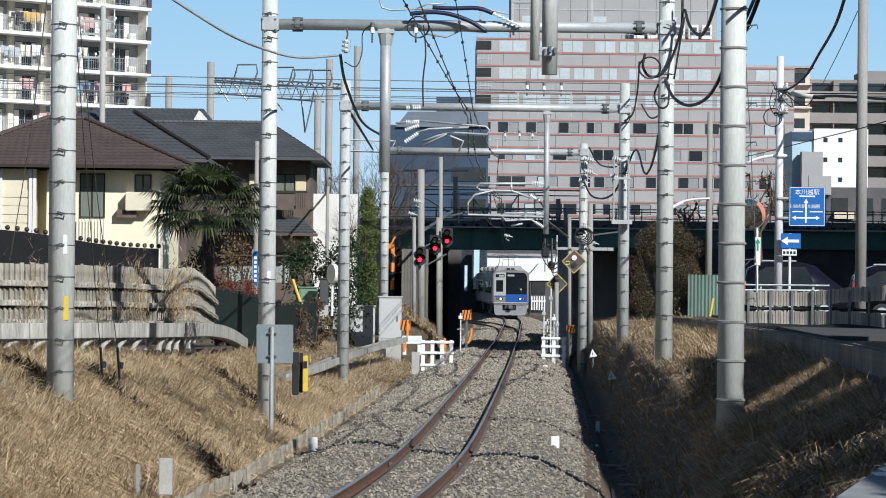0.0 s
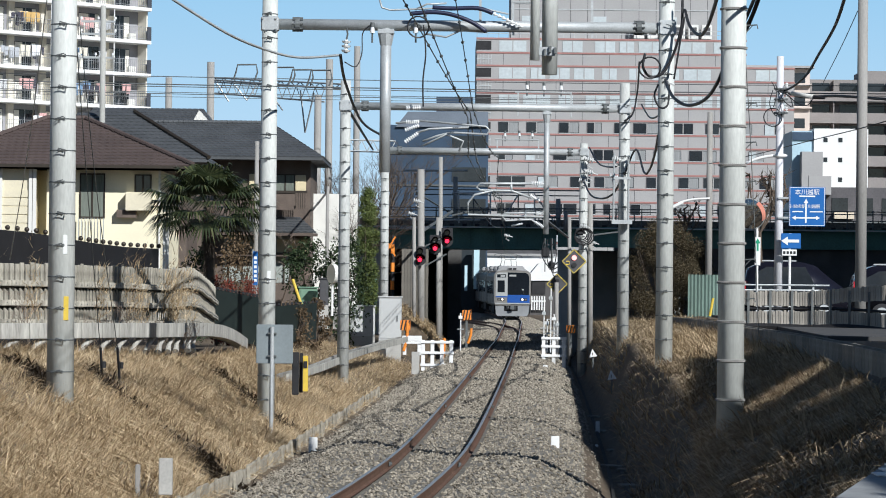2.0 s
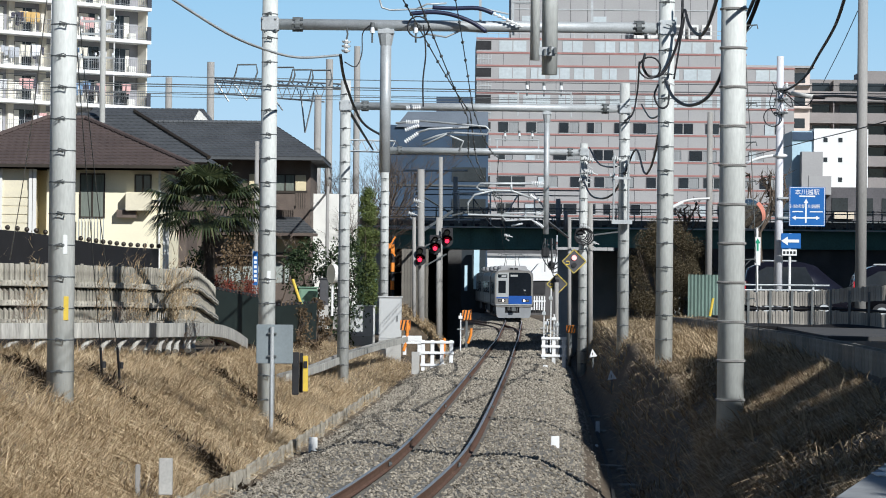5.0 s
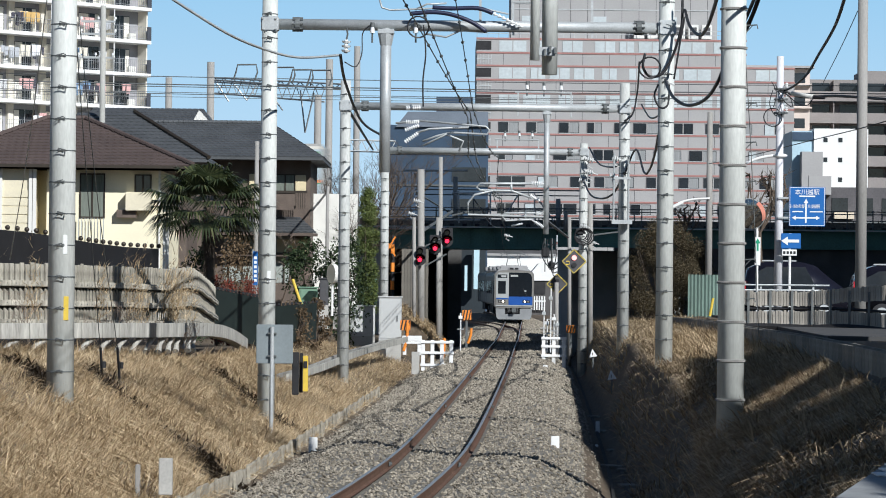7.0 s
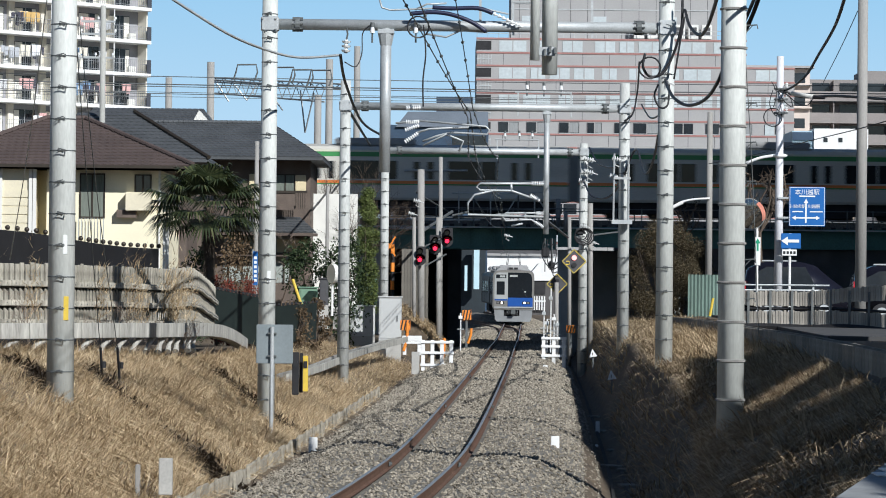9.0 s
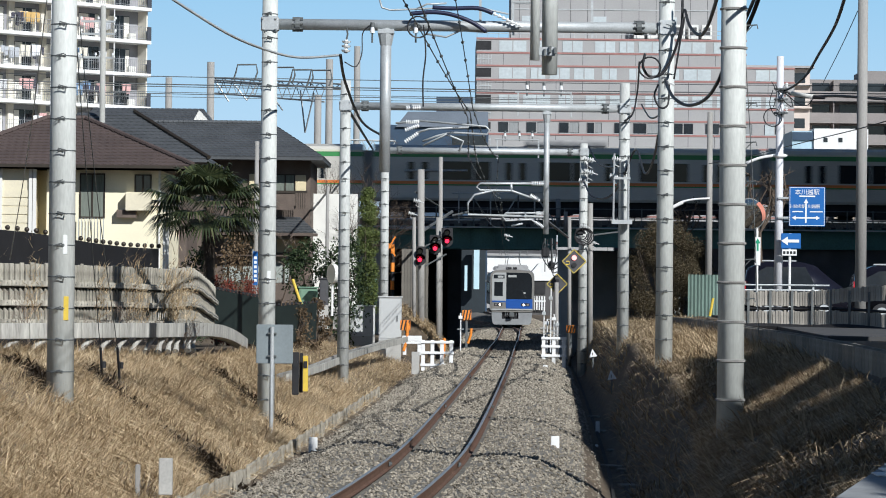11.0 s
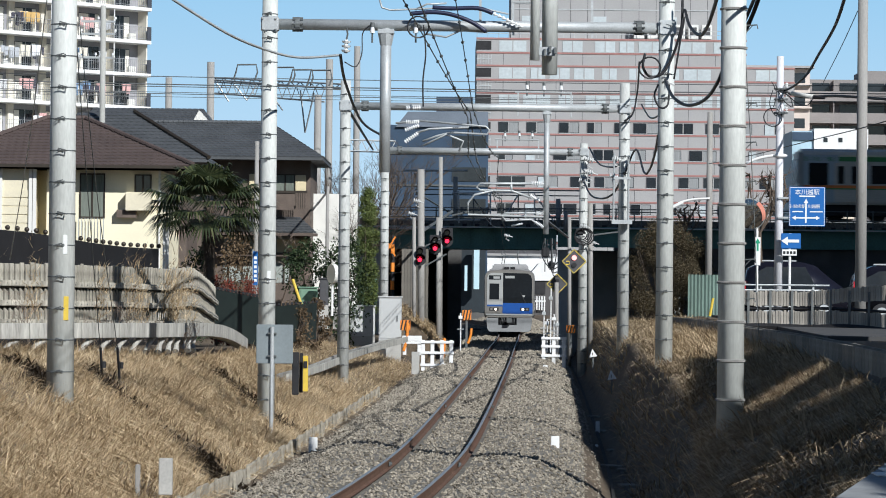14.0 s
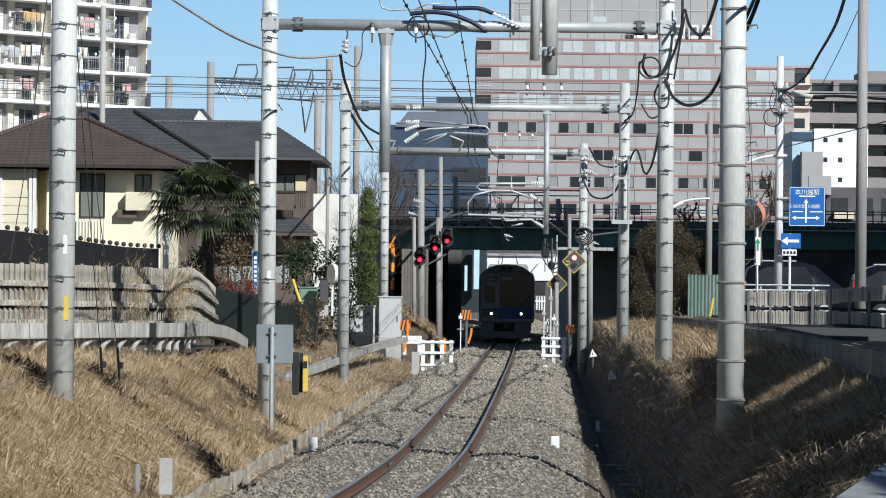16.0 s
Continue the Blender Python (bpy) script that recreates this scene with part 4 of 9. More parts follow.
BEIGE = mat("beige_render", (0.66, 0.57, 0.44), 0.9, 0, 0.1, 0.5, 8, 0.05)
OFF_GREY = mat("dark_grey_fascia", (0.07, 0.07, 0.075), 0.6, 0, 0.2, 1, 10, 0.05)
NAVY = mat("navy_cladding", (0.035, 0.065, 0.11), 0.5, 0, 0.2, 0.3, 6, 0.05)


OFFWHITE_FAR = mat("off_white_casing", (0.72, 0.71, 0.67), 0.6, 0, 0.08, 2, 20, 0.05)


def striped_block():
    y = 362.0
    x0, x1 = 3.49, 38.64
    z0, zt = 0.0, 29.89
    t = thing("office_block", (x0, y, 0), "long pale grey office block with dull red floor bands", "building")
    w = x1 - x0
    step = 2.996
    wt = 29.8                      # the top storey stops short of the right end
    part("wall", boxes(((0, 0, 0), (w, 16, zt - step)), ((0, 0, zt - step + 0.002), (wt, 16, zt))), PANEL, t)
    xr = 7.29 - x0
    part("penthouse", boxes(((xr, 2, zt + 0.01), (30.22 - x0, 14, zt + 6.5))), PANEL, t)
    GREY_BLIND = mat("grey_blind", (0.27, 0.28, 0.28), 0.7, 0, 0.2, 2, 12, 0.05, stretch=(4, 1, 0.3))
    rng = random.Random(17)
    for k in range(12):
        part("penthouse_joint", boxes(((xr + 0.9 + 1.9 * k, 1.985, zt + 0.1), (xr + 0.95 + 1.9 * k, 2.0, zt + 6.5))), OFF_GREY, t)
    part("penthouse_band", boxes(((xr - 0.03, 1.95, zt + 3.3), (30.22 - x0 + 0.03, 2.0, zt + 3.42))), STEEL, t)
    for k in range(6):
        xq = xr + 13.6 + 1.5 * k
        unit = part("roof_unit", boxes(((xq, 0.6, zt + 0.1), (xq + 1.15, 1.5, zt + 1.7)), bevel=0.05), OFFWHITE_FAR, t, "off-white rooftop chiller")
        part("fan_grille", boxes(((xq + 0.2, 0.57, zt + 0.5), (xq + 0.95, 0.6, zt + 1.4)), bevel=0.01), OFF_GREY, unit)
    for k in (0, 3, 6):
        xq = xr + 1.2 + 2.6 * k
        part("roof_louvre", boxes(((xq, 1.95, zt + 1.0), (xq + 1.6, 2.0, zt + 2.6))), PALEWIN, t)
    part("roof_rail", boxes(((0, 0.05, zt + 0.9), (wt, 0.1, zt + 0.96)), ((0, 0.05, zt + 0.45), (wt, 0.1, zt + 0.5)), *[((1.2 * q, 0.05, zt), (1.2 * q + 0.05, 0.1, zt + 0.95)) for q in range(25)]), STEEL, t)
    for k in range(8):
        z = zt - 0.1 - k * step
        wk = w if k else wt
        for zz in (z, z - step * 0.52):
            part("band", boxes(((-0.04, -0.06, zz - 0.10), (wk + 0.04, 0.0, zz + 0.10))), STRIPE, t)
        # flat dark panel, coloured for the shade of a recessed loggia
        part("loggia", boxes(((-0.05, -0.03, z - step * 0.42), (1.623, 0.0, z - 0.25))), DARK, t)
        part("loggia_grille", boxes(*[((0.1 + 0.3 * q, -0.05, z - step * 0.95), (0.16 + 0.3 * q, -0.012, z - step * 0.58)) for q in range(6)], ((0.0, -0.06, z - step * 0.76), (1.6, -0.012, z - step * 0.72))), STEEL, t)
        xx = 2.497
        while xx < wk - 2.5:
            ww = rng.choice((1.6, 2.2, 2.2, 3.0))
            dark = k > 2 and rng.random() < 0.75
            wn = part("window", boxes(((xx, -0.05, z - step * 0.46), (xx + ww, 0.0, z - 0.22))), GLASS if dark else PALEWIN, t)
            part("mullion", boxes(((xx + ww / 2 - 0.05, -0.08, z - step * 0.46), (xx + ww / 2 + 0.05, -0.05, z - 0.22))), PANEL, wn)
            if k > 2:
                part("blind", boxes(((xx + ww * 0.5 + 0.06, -0.065, z - step * 0.46 + 0.05), (xx + ww - 0.06, -0.051, z - 0.27))), GREY_BLIND if rng.random() < 0.7 else GLASS, wn)
                part("frame", boxes(((xx - 0.02, -0.075, z - 0.27), (xx + ww + 0.02, -0.051, z - 0.21)), ((xx - 0.02, -0.075, z - step * 0.46), (xx + 0.04, -0.051, z - 0.275)), ((xx + ww - 0.04, -0.075, z - step * 0.46), (xx + ww + 0.02, -0.051, z - 0.275))), OFF_GREY, wn)
            part("sill", boxes(((xx - 0.05, -0.09, z - step * 0.46 - 0.08), (xx + ww + 0.05, -0.05, z - step * 0.46))), STEEL, wn)
            xx += ww + rng.choice((0.5, 0.9, 1.4))
        for q in range(12 if k else 10):
            part("panel_joint", boxes(((w * q / 12, -0.012, z - step), (w * q / 12 + 0.05, 0.0, z - step * 0.56))), OFF_GREY, t)
    return t


def apartment_tower():
    """Balcony front turned towards the sun; x runs along the front, y into the building."""
    w, step, dep = 22.0, 2.77, 1.6
    corner = Vector((-24.66, 275.0, 0))
    turn = Matrix.Rotation(radians(45), 4, "Z")
    base = corner - turn @ Vector((w, 0, 0))
    t = thing("apartment_tower", base, "pale cream apartment tower with stacked balconies", "building", rz=45)
    PALE = mat("pale_cream_wall", (0.74, 0.70, 0.60), 0.9, 0, 0.08, 0.5, 8, 0.05)
    RAIL = mat("grey_railing", (0.32, 0.33, 0.34), 0.5, 0.2, 0.15, 2, 20, 0.05)
    GREYW = mat("balcony_grey_wall", (0.34, 0.34, 0.36), 0.9, 0, 0.12, 0.6, 8, 0.05)
    NET = mat("pale_curtain", (0.80, 0.77, 0.68), 0.8, 0, 0.12, 3, 20, 0.05, stretch=(5, 5, 0.3))
    part("wall", boxes(((0, dep, 0), (w, 14, 36))), GREYW, t)
    rng = random.Random(23)
    CLOTHS = [mat("cloth_" + n, c, 0.9, 0, 0.15, 4, 20, 0.1) for n, c in (("white", (0.8, 0.8, 0.8)), ("blue", (0.2, 0.32, 0.5)), ("pink", (0.65, 0.4, 0.38)), ("dark", (0.06, 0.06, 0.08)), ("cream", (0.7, 0.66, 0.56)), ("grey", (0.45, 0.47, 0.5)), ("pale", (0.75, 0.77, 0.8)), ("ochre", (0.6, 0.4, 0.15)))]
    z = 22.82 - 4 * step
    bay = 3.3
    while z < 34:
        b = part("balcony", boxes(((-0.2, 0, z - 0.30), (w, dep, z)), bevel=0.02), WHITE, t, "white balcony slab")
        bm = bmesh.new()
        xx = 0.0
        while xx < w - 0.4:
            box(bm, (xx, 0.04, z), (xx + 0.018, 0.06, z + 1.1))
            xx += 0.22
        for q in (0.12, 0.75, 1.1):
            box(bm, (0, 0.03, z + q), (w - 0.4, 0.07, z + q + 0.03))
        part("railing", bm, RAIL, b)
        part("end_panel", boxes(((w - 0.45, 0.0, z), (w, 0.06, z + 1.15)), ((w - 0.06, 0.062, z), (w, 0.5, z + 1.15)), bevel=0.015), mat("smoked_panel", (0.07, 0.075, 0.09), 0.3, 0, 0.2, 1, 10, 0), b, "dark smoked balustrade panel")
        part("end_wall", boxes(((w - 0.16, 0.5, z), (w - 0.02, dep - 0.002, z + step - 0.301))), PALE, t)
        for k in range(6):
            x0 = w - 0.5 - bay * (k + 1)
            part("pillar", boxes(((x0 - 0.28, dep - 0.35, z), (x0 + 0.28, dep - 0.002, z + step - 0.301)), bevel=0.01), PALE, t)
            wn = part("window", boxes(((x0 + 0.5, dep - 0.05, z + 0.05), (x0 + 2.7, dep - 0.002, z + 2.05))), GLASS, t)
            part("curtain", boxes(((x0 + 0.55, dep - 0.07, z + 0.1), (x0 + 0.55 + rng.choice((0.5, 0.75, 1.0)), dep - 0.051, z + 2.0))), NET, wn)
            if rng.random() < 0.7:
                part("curtain", boxes(((x0 + 2.65 - rng.choice((0.4, 0.6)), dep - 0.07, z + 0.1), (x0 + 2.65, dep - 0.051, z + 2.0))), NET, wn)
            part("mullion", boxes(((x0 + 1.57, dep - 0.09, z + 0.05), (x0 + 1.63, dep - 0.071, z + 2.05))), RAIL, wn)
            if k % 2 == 0:
                part("drainpipe", rod((x0 - 0.1, 0.15, z), (x0 - 0.1, 0.15, z + step - 0.301), 0.05, 8), WHITE, t)
                part("partition", boxes(((x0 - 0.02, 0.25, z), (x0 + 0.02, dep - 0.36, z + 1.9))), PALE, t)
            if rng.random() < 0.6:
                part("air_conditioner", boxes(((x0 + 2.4, dep - 0.45, z + 0.05), (x0 + 3.1, dep - 0.15, z + 0.62)), bevel=0.03), OFFWHITE_FAR, t)
        for _ in range(9):
            xl = rng.uniform(w - 17.0, w - 1.8)
            ln = thing("laundry", (0, 0, 0), "washing hung out to dry on a balcony", "laundry", "laundry on the tower")
            ln.matrix_basis = Matrix.Translation(base) @ turn @ Matrix.Translation((xl, rng.uniform(0.15, 0.8), z + rng.uniform(0.5, 0.85)))
            bl = bmesh.new()
            xc = 0.0
            for c in range(rng.randrange(2, 5)):
                ww, hh = rng.uniform(0.22, 0.5), rng.uniform(0.45, 1.0)
                prism(bl, [(xc, 0.95 - hh), (xc + ww * rng.uniform(0.8, 1.0), 0.95 - hh + rng.uniform(-0.06, 0.06)), (xc + ww, 0.95), (xc + ww * 0.3, 0.97), (xc, 0.93)], 0.0, 0.04)
                xc += ww + rng.uniform(0.03, 0.15)
            box(bl, (-0.1, 0.045, 0.96), (xc, 0.075, 0.99))
            part("garment", bl, rng.choice(CLOTHS), ln)
        z += step
    return t


def hip_roof(bm, x0, x1, y0, y1, z, rise, ridge0, ridge1, thick=0.12):
    """A tiled hip roof: eaves rectangle, ridge from ridge0 to ridge1 along x."""
    ym = (y0 + y1) / 2
    for dz in (0,):
        v = [bm.verts.new(p) for p in ((x0, y0, z), (x1, y0, z), (x1, y1, z), (x0, y1, z), (ridge0, ym, z + rise), (ridge1, ym, z + rise))]
        u = [bm.verts.new((p[0], p[1], z - thick)) for p in ((x0, y0), (x1, y0), (x1, y1), (x0, y1))]
        for q in ((v[0], v[1], v[5], v[4]), (v[1], v[2], v[5]), (v[2], v[3], v[4], v[5]), (v[3], v[0], v[4]), (u[0], u[1], v[1], v[0]), (u[1], u[2], v[2], v[1]), (u[2], u[3], v[3], v[2]), (u[3], u[0], v[0], v[3]), (u[3], u[2], u[1], u[0])):
            bm.faces.new(q)
    return bm


striped_block()
apartment_tower()



SHED_BROWN = mat("shed_grey_brown", (0.085, 0.08, 0.078), 0.8, 0, 0.25, 0.6, 6, 0.05)


def far_buildings():
    b = thing("navy_building", (-4.94, 300.0, 0), "dark navy clad building with a slanted roofline", "building")
    gx = lambda x: x - -4.94
    part("wall", boxes(((0, 0, 0), (gx(4.06), 10, 17.18))), NAVY, b)
    part("stair_head", boxes(((gx(-0.75), 3, 0), (gx(2.66), 8, 19.98))), NAVY, b)
    bm = prism(bmesh.new(), [(gx(-4.46), 16.98), (gx(4.02), 17.07), (gx(4.01), 18.47), (gx(-3.34), 18.39)], -0.3, 9)
    part("roof", bm, mat("blue_grey_roof", (0.15, 0.18, 0.22), 0.6, 0, 0.15, 0.4, 6, 0.05), b, "blue-grey sloping roof edge")
    for k in range(5):
        z = 16.25 - 2.9 * k
        part("window_strip", boxes(((gx(0.75), -0.06, z - 1.3), (gx(3.86), 0, z))), GLASS, b)
        part("ledge", boxes(((-0.05, -0.12, z - 1.75), (gx(4.06), 0, z - 1.6))), STEEL_DK, b)
    b = thing("white_building", (37.25, 330.0, 0), "white plastered building with few small windows", "building")
    gx = lambda x: x - 37.25
    part("wall", boxes(((0, 0, 0), (gx(42.71), 10, 18.68))), WHITE, b)
    part("blue_end", boxes(((gx(35.09), 0.3, 0), (-0.02, 9, 18.42))), mat("pale_blue_wall", (0.42, 0.58, 0.66), 0.7, 0, 0.08, 0.5, 6, 0.05), b, "pale blue end wall")
    part("blue_top", boxes(((gx(35.09), 0.1, 17.51), (-0.03, 0.3, 18.30))), NAVY, b)
    for k in range(4):
        for j in range(2):
            part("window", boxes(((gx(38.22) + 1.5 * j, -0.05, 17.32 - 2.0 * k), (gx(38.22) + 1.5 * j + 0.4, 0, 17.77 - 2.0 * k))), GLASS, b)
    part("plant_room", boxes(((gx(35.83), -2.0, 0), (gx(37.93), -0.02, 16.26))), PANEL, b)
    # grey apartment block
    b = thing("apartment_block", (38.47, 345.0, 0), "grey tiled apartment block with dark balconies", "building")
    gx = lambda x: x - 38.47
    GREY_TILE = mat("grey_tile_wall", (0.26, 0.24, 0.23), 0.8, 0, 0.15, 0.4, 6, 0.05)
    part("wall", boxes(((0, 1.4, 0), (gx(48.46), 12, 24.65))), GREY_TILE, b)
    part("roof_house", boxes(((gx(44.21), 2, 5), (gx(48.38), 9, 25.64))), GREY_TILE, b)
    for k in range(7):
        z = 23.58 - 2.260 * k
        sl = part("balcony", boxes(((0, 0, z - 1.25), (gx(48.46), 0.12, z - 0.25)), ((0, 0, z - 1.35), (gx(48.46), 1.4, z - 1.25))), GREY_TILE, b)
        for j in range(5):
            x = 0.4 + 2.9 * j
            part("window", boxes(((x, 1.34, z - 1.2), (x + 1.8, 1.4, z + 0.7))), GLASS, b)
            part("divider", boxes(((x + 2.1, 0.12, z - 1.25), (x + 2.2, 1.4, z + 0.9))), GREY_TILE, sl)
    far = 1.1
    b.matrix_basis = Matrix.Translation((38.47 * far, 345.0 * far, 2.9 - 2.9 * far)) @ Matrix.Diagonal((far, far, far, 1))
    # pale block with a top storey
    b = thing("pale_block", (34.42, 372.0, 0), "pale pinkish block with recessed top storey", "building")
    gx = lambda x: x - 34.42
    PINKISH = mat("pale_pinkish_wall", (0.62, 0.54, 0.48), 0.8, 0, 0.08, 0.5, 6, 0.05)
    part("wall", boxes(((gx(35.90), 0, 0), (gx(41.48), 10, 27.44))), PINKISH, b)
    part("roof", boxes(((gx(34.18), -0.8, 27.49), (gx(41.88), 10.5, 27.75))), PANEL, b)
    for k in range(4):
        z = 25.84 - 2.566 * k
        part("window", boxes(((gx(39.07), -0.05, z), (gx(40.93), 0, z + 1.1))), GLASS, b)
        part("ledge", boxes(((gx(38.36), -0.6, z - 0.35), (gx(41.64), 0, z - 0.2))), PINKISH, b)
    # shops beyond the bridge
    b = thing("shop_row", (35.03, 300.0, 0), "low brownish shop fronts beyond the bridge", "building")
    gx = lambda x: x - 35.03
    part("wall", boxes(((0, 0, 0), (gx(44.24), 8, 11.88))), mat("dusky_wall", (0.10, 0.095, 0.10), 0.8, 0, 0.3, 0.6, 6, 0.05), b)
    for k in range(4):
        part("shop_window", boxes(((0.5 + 2.3 * k, -0.05, 9.3), (2.0 + 2.3 * k, 0, 10.9))), GLASS, b)
        part("shutter", boxes(((0.6 + 2.3 * k, -0.1, 6.6), (2.2 + 2.3 * k, 0, 8.5))), CONCRETE if k % 2 else BEIGE, b)
        part("ledge", boxes(((0.2 + 2.3 * k, -0.4, 8.62), (2.4 + 2.3 * k, 0, 8.8))), STEEL_DK, b)
    part("awning", boxes(((gx(35.71), -0.8, 8.98), (gx(37.52), 0, 9.60))), BEIGE, b)
    part("awning", boxes(((gx(33.36), -0.5, 11.18), (gx(35.43), 0, 12.88))), PANEL, b)
    # station sheds and white fronts under the bridge
    b = thing("station_shed", (2.91, 330.0, 0), "white station canopy and sheds beyond the bridge", "building")
    gx = lambda x: x - 2.91
    part("canopy", boxes(((0, 0, 3.88), (gx(11.45), 12, 5.53))), WHITE, b)
    part("canopy_edge", boxes(((0, -0.6, 5.76), (gx(11.45), -0.1, 6.27))), OFF_GREY, b)
    part("shed", boxes(((gx(8.63), -6, -0.5), (gx(11.47), -0.7, 3.18))), SHED_BROWN, b)
    part("shed_roof", prism(bmesh.new(), [(gx(8.05), 3.04), (gx(11.46), 3.08), (gx(11.45), 5.47), (gx(9.46), 4.71)], -6.2, -0.5), WHITE, b, "white sloping roof")
    # dark block added before the navy wall, the wall's shade in its colour
    part("dark_shed", boxes(((gx(0.86), -34, -0.5), (gx(3.86), -31, 6.6))), mat("dark_teal_sheet", (0.012, 0.02, 0.026), 0.6, 0, 0.3, 0.6, 6, 0.05), b)
    # dark sheet on the solid front, standing for the shade inside an opening
    part("shed_opening", boxes(((gx(8.80), -6.1, 1.75), (gx(10.16), -6.0, 2.89))), DARK, b)
    for k in range(6):
        part("picket", boxes(((gx(8.76) + 0.25 * k, -6.4, 0.15), (gx(8.76) + 0.25 * k + 0.13, -6.3, 1.52))), WHITE, b)
    part("picket_rail", boxes(((gx(8.76), -6.3, 0.95), (gx(10.18), -6.25, 1.12))), WHITE, b)
    for a, w, z0, z1 in ((2.78, 0.5, 2.22, 6.08), (1.96, 0.25, 2.06, 4.35)):
        part("pale_strip", boxes(((gx(a), -36.0, z0), (gx(a) + w, -35.0, z1))), mat("pale_blue_strip", (0.50, 0.68, 0.74), 0.6, 0, 0.08, 0.5, 6, 0.05), b)
    part("column", boxes(((gx(3.11), -1.2, -0.5), (gx(3.79), -0.8, 6.24))), mat("pale_blue_sheet", (0.45, 0.62, 0.68), 0.6, 0, 0.08, 0.5, 6, 0.05), b)
    w = thing("distant_town", (0, 520.0, 0), "hazy row of far town roofs", "buildings", kind="structure")
    rng = random.Random(4)
    x = -130.0
    bm = bmesh.new()
    while x < 160:
        d = rng.uniform(6, 14)
        box(bm, (x, rng.uniform(0, 30), -1), (x + d, 45, rng.uniform(6, 13)))
        x += d
    part("far_roofs", bm, PANEL, w)


far_buildings()


def sky_backdrop():
    """Plain clear sky far behind everything."""
    m = bpy.data.materials.new("clear_sky")
    m.use_nodes = True
    nt = m.node_tree
    nt.nodes.clear()
    out, em = nt.nodes.new("ShaderNodeOutputMaterial"), nt.nodes.new("ShaderNodeEmission")
    co, sep, ramp, mr = (nt.nodes.new(k) for k in ("ShaderNodeTexCoord", "ShaderNodeSeparateXYZ", "ShaderNodeValToRGB", "ShaderNodeMapRange"))
    nt.links.new(co.outputs["Object"], sep.inputs[0])
    mr.inputs[1].default_value, mr.inputs[2].default_value = 0.0, 300.0
    nt.links.new(sep.outputs[2], mr.inputs[0])
    nt.links.new(mr.outputs[0], ramp.inputs[0])
    ramp.color_ramp.elements[0].color, ramp.color_ramp.elements[1].color = (0.62, 0.75, 0.80, 1), (0.26, 0.52, 0.72, 1)
    nt.links.new(ramp.outputs[0], em.inputs[0])
    nt.links.new(em.outputs[0], out.inputs[0])
    pts = [(2600 * math.sin(radians(a)), 2600 * math.cos(radians(a))) for a in range(-30, 31, 3)]
    v = [(x, y, z) for x, y in pts for z in (-20.0, 480.0)]
    f = [(2 * i, 2 * i + 2, 2 * i + 3, 2 * i + 1) for i in range(len(pts) - 1)]
    tagged(mesh("backdrop", v, f, m, smooth=True), "clear pale blue winter sky", "sky", kind="structure")


sky_backdrop()

# ---- left bank: channel, board fence, garden wall ----
OLD_CONC = mat("weathered_fence_concrete", (0.37, 0.345, 0.285), 0.95, 0, 0.7, 3.0, 18, 0.5, per_object=0.16, stretch=(1, 1, 0.3))
CHANNEL = mat("grey_channel_concrete", (0.36, 0.35, 0.315), 0.9, 0, 0.5, 4.0, 26, 0.4, per_object=0.12, stretch=(1, 1, 0.15))
GARDEN = mat("dark_garden_fence", (0.016, 0.016, 0.018), 0.5, 0, 0.3, 2, 20, 0.1)
BRONZE = mat("bronze_frame", (0.05, 0.04, 0.03), 0.5, 0.3, 0.2, 3, 30, 0.05)


def resample(pts, step):
    """Points at even steps along a smooth line."""
    dense = smooth_line(pts, 30)
    out, left = [dense[0]], step
    for a, b in zip(dense, dense[1:]):
        d = (b - a).length
        while d >= left:
            a = a.lerp(b, left / d)
            out.append(a)
            d = (b - a).length
            left = step
        left -= d
    return out


def run_pose(a, b):
    """Origin at a, x towards b, z up."""
    d = b - a
    return Matrix.Translation(a) @ Matrix.Rotation(math.atan2(d.y, d.x), 4, "Z") @ Matrix.Rotation(-math.atan2(d.z, math.hypot(d.x, d.y)), 4, "Y")


def make_channel(name, line, label, bracket=True, depth=0.27, flip=1, step=1.0, material=None):
    t = thing(name, (0, 0, 0), label, "concrete channel", kind="structure")
    pts = resample(line, step)
    seg = br = None
    for i, (a, b) in enumerate(zip(pts, pts[1:])):
        m = run_pose(a, b)
        L = step - 0.012
        if seg is None:
            seg = part("channel_block", boxes(((0, -0.14, -depth), (L, 0.14, -depth + 0.06)), ((0, -0.16, -depth), (L, -0.09, 0)), ((0, 0.09, -depth), (L, 0.16, 0)), bevel=0.008), material or CHANNEL, t)
            seg.matrix_basis = m
        else:
            again(seg, m, t)
        if bracket and i < 15:
            if br is None:
                bm = cone(bmesh.new(), (0.66, -0.02, -depth + 0.03), (0.2, -0.04, -depth - 0.20), 0.075, 0.045, 8)
                cone(bm, (0.26, -0.04, -depth - 0.17), (0.1, -0.05, -depth - 0.32), 0.05, 0.075, 8)
                br = part("bracket", bm, CHANNEL, t, "short slanting concrete strut")
                br.matrix_basis = m
            else:
                again(br, m, t)
    return t


LEFT_LINE = [(-9.66, 66.50, 1.94), (-8.06, 68.50, 1.94), (-7.08, 70.50, 1.93), (-6.16, 74.00, 1.89), (-5.76, 80.00, 1.81), (-5.71, 87.00, 1.58), (-5.89, 97.00, 1.13)]
make_channel("drain_channel", LEFT_LINE, "weathered concrete drain channel along the top of the bank", True, 0.32, 1, 0.8)


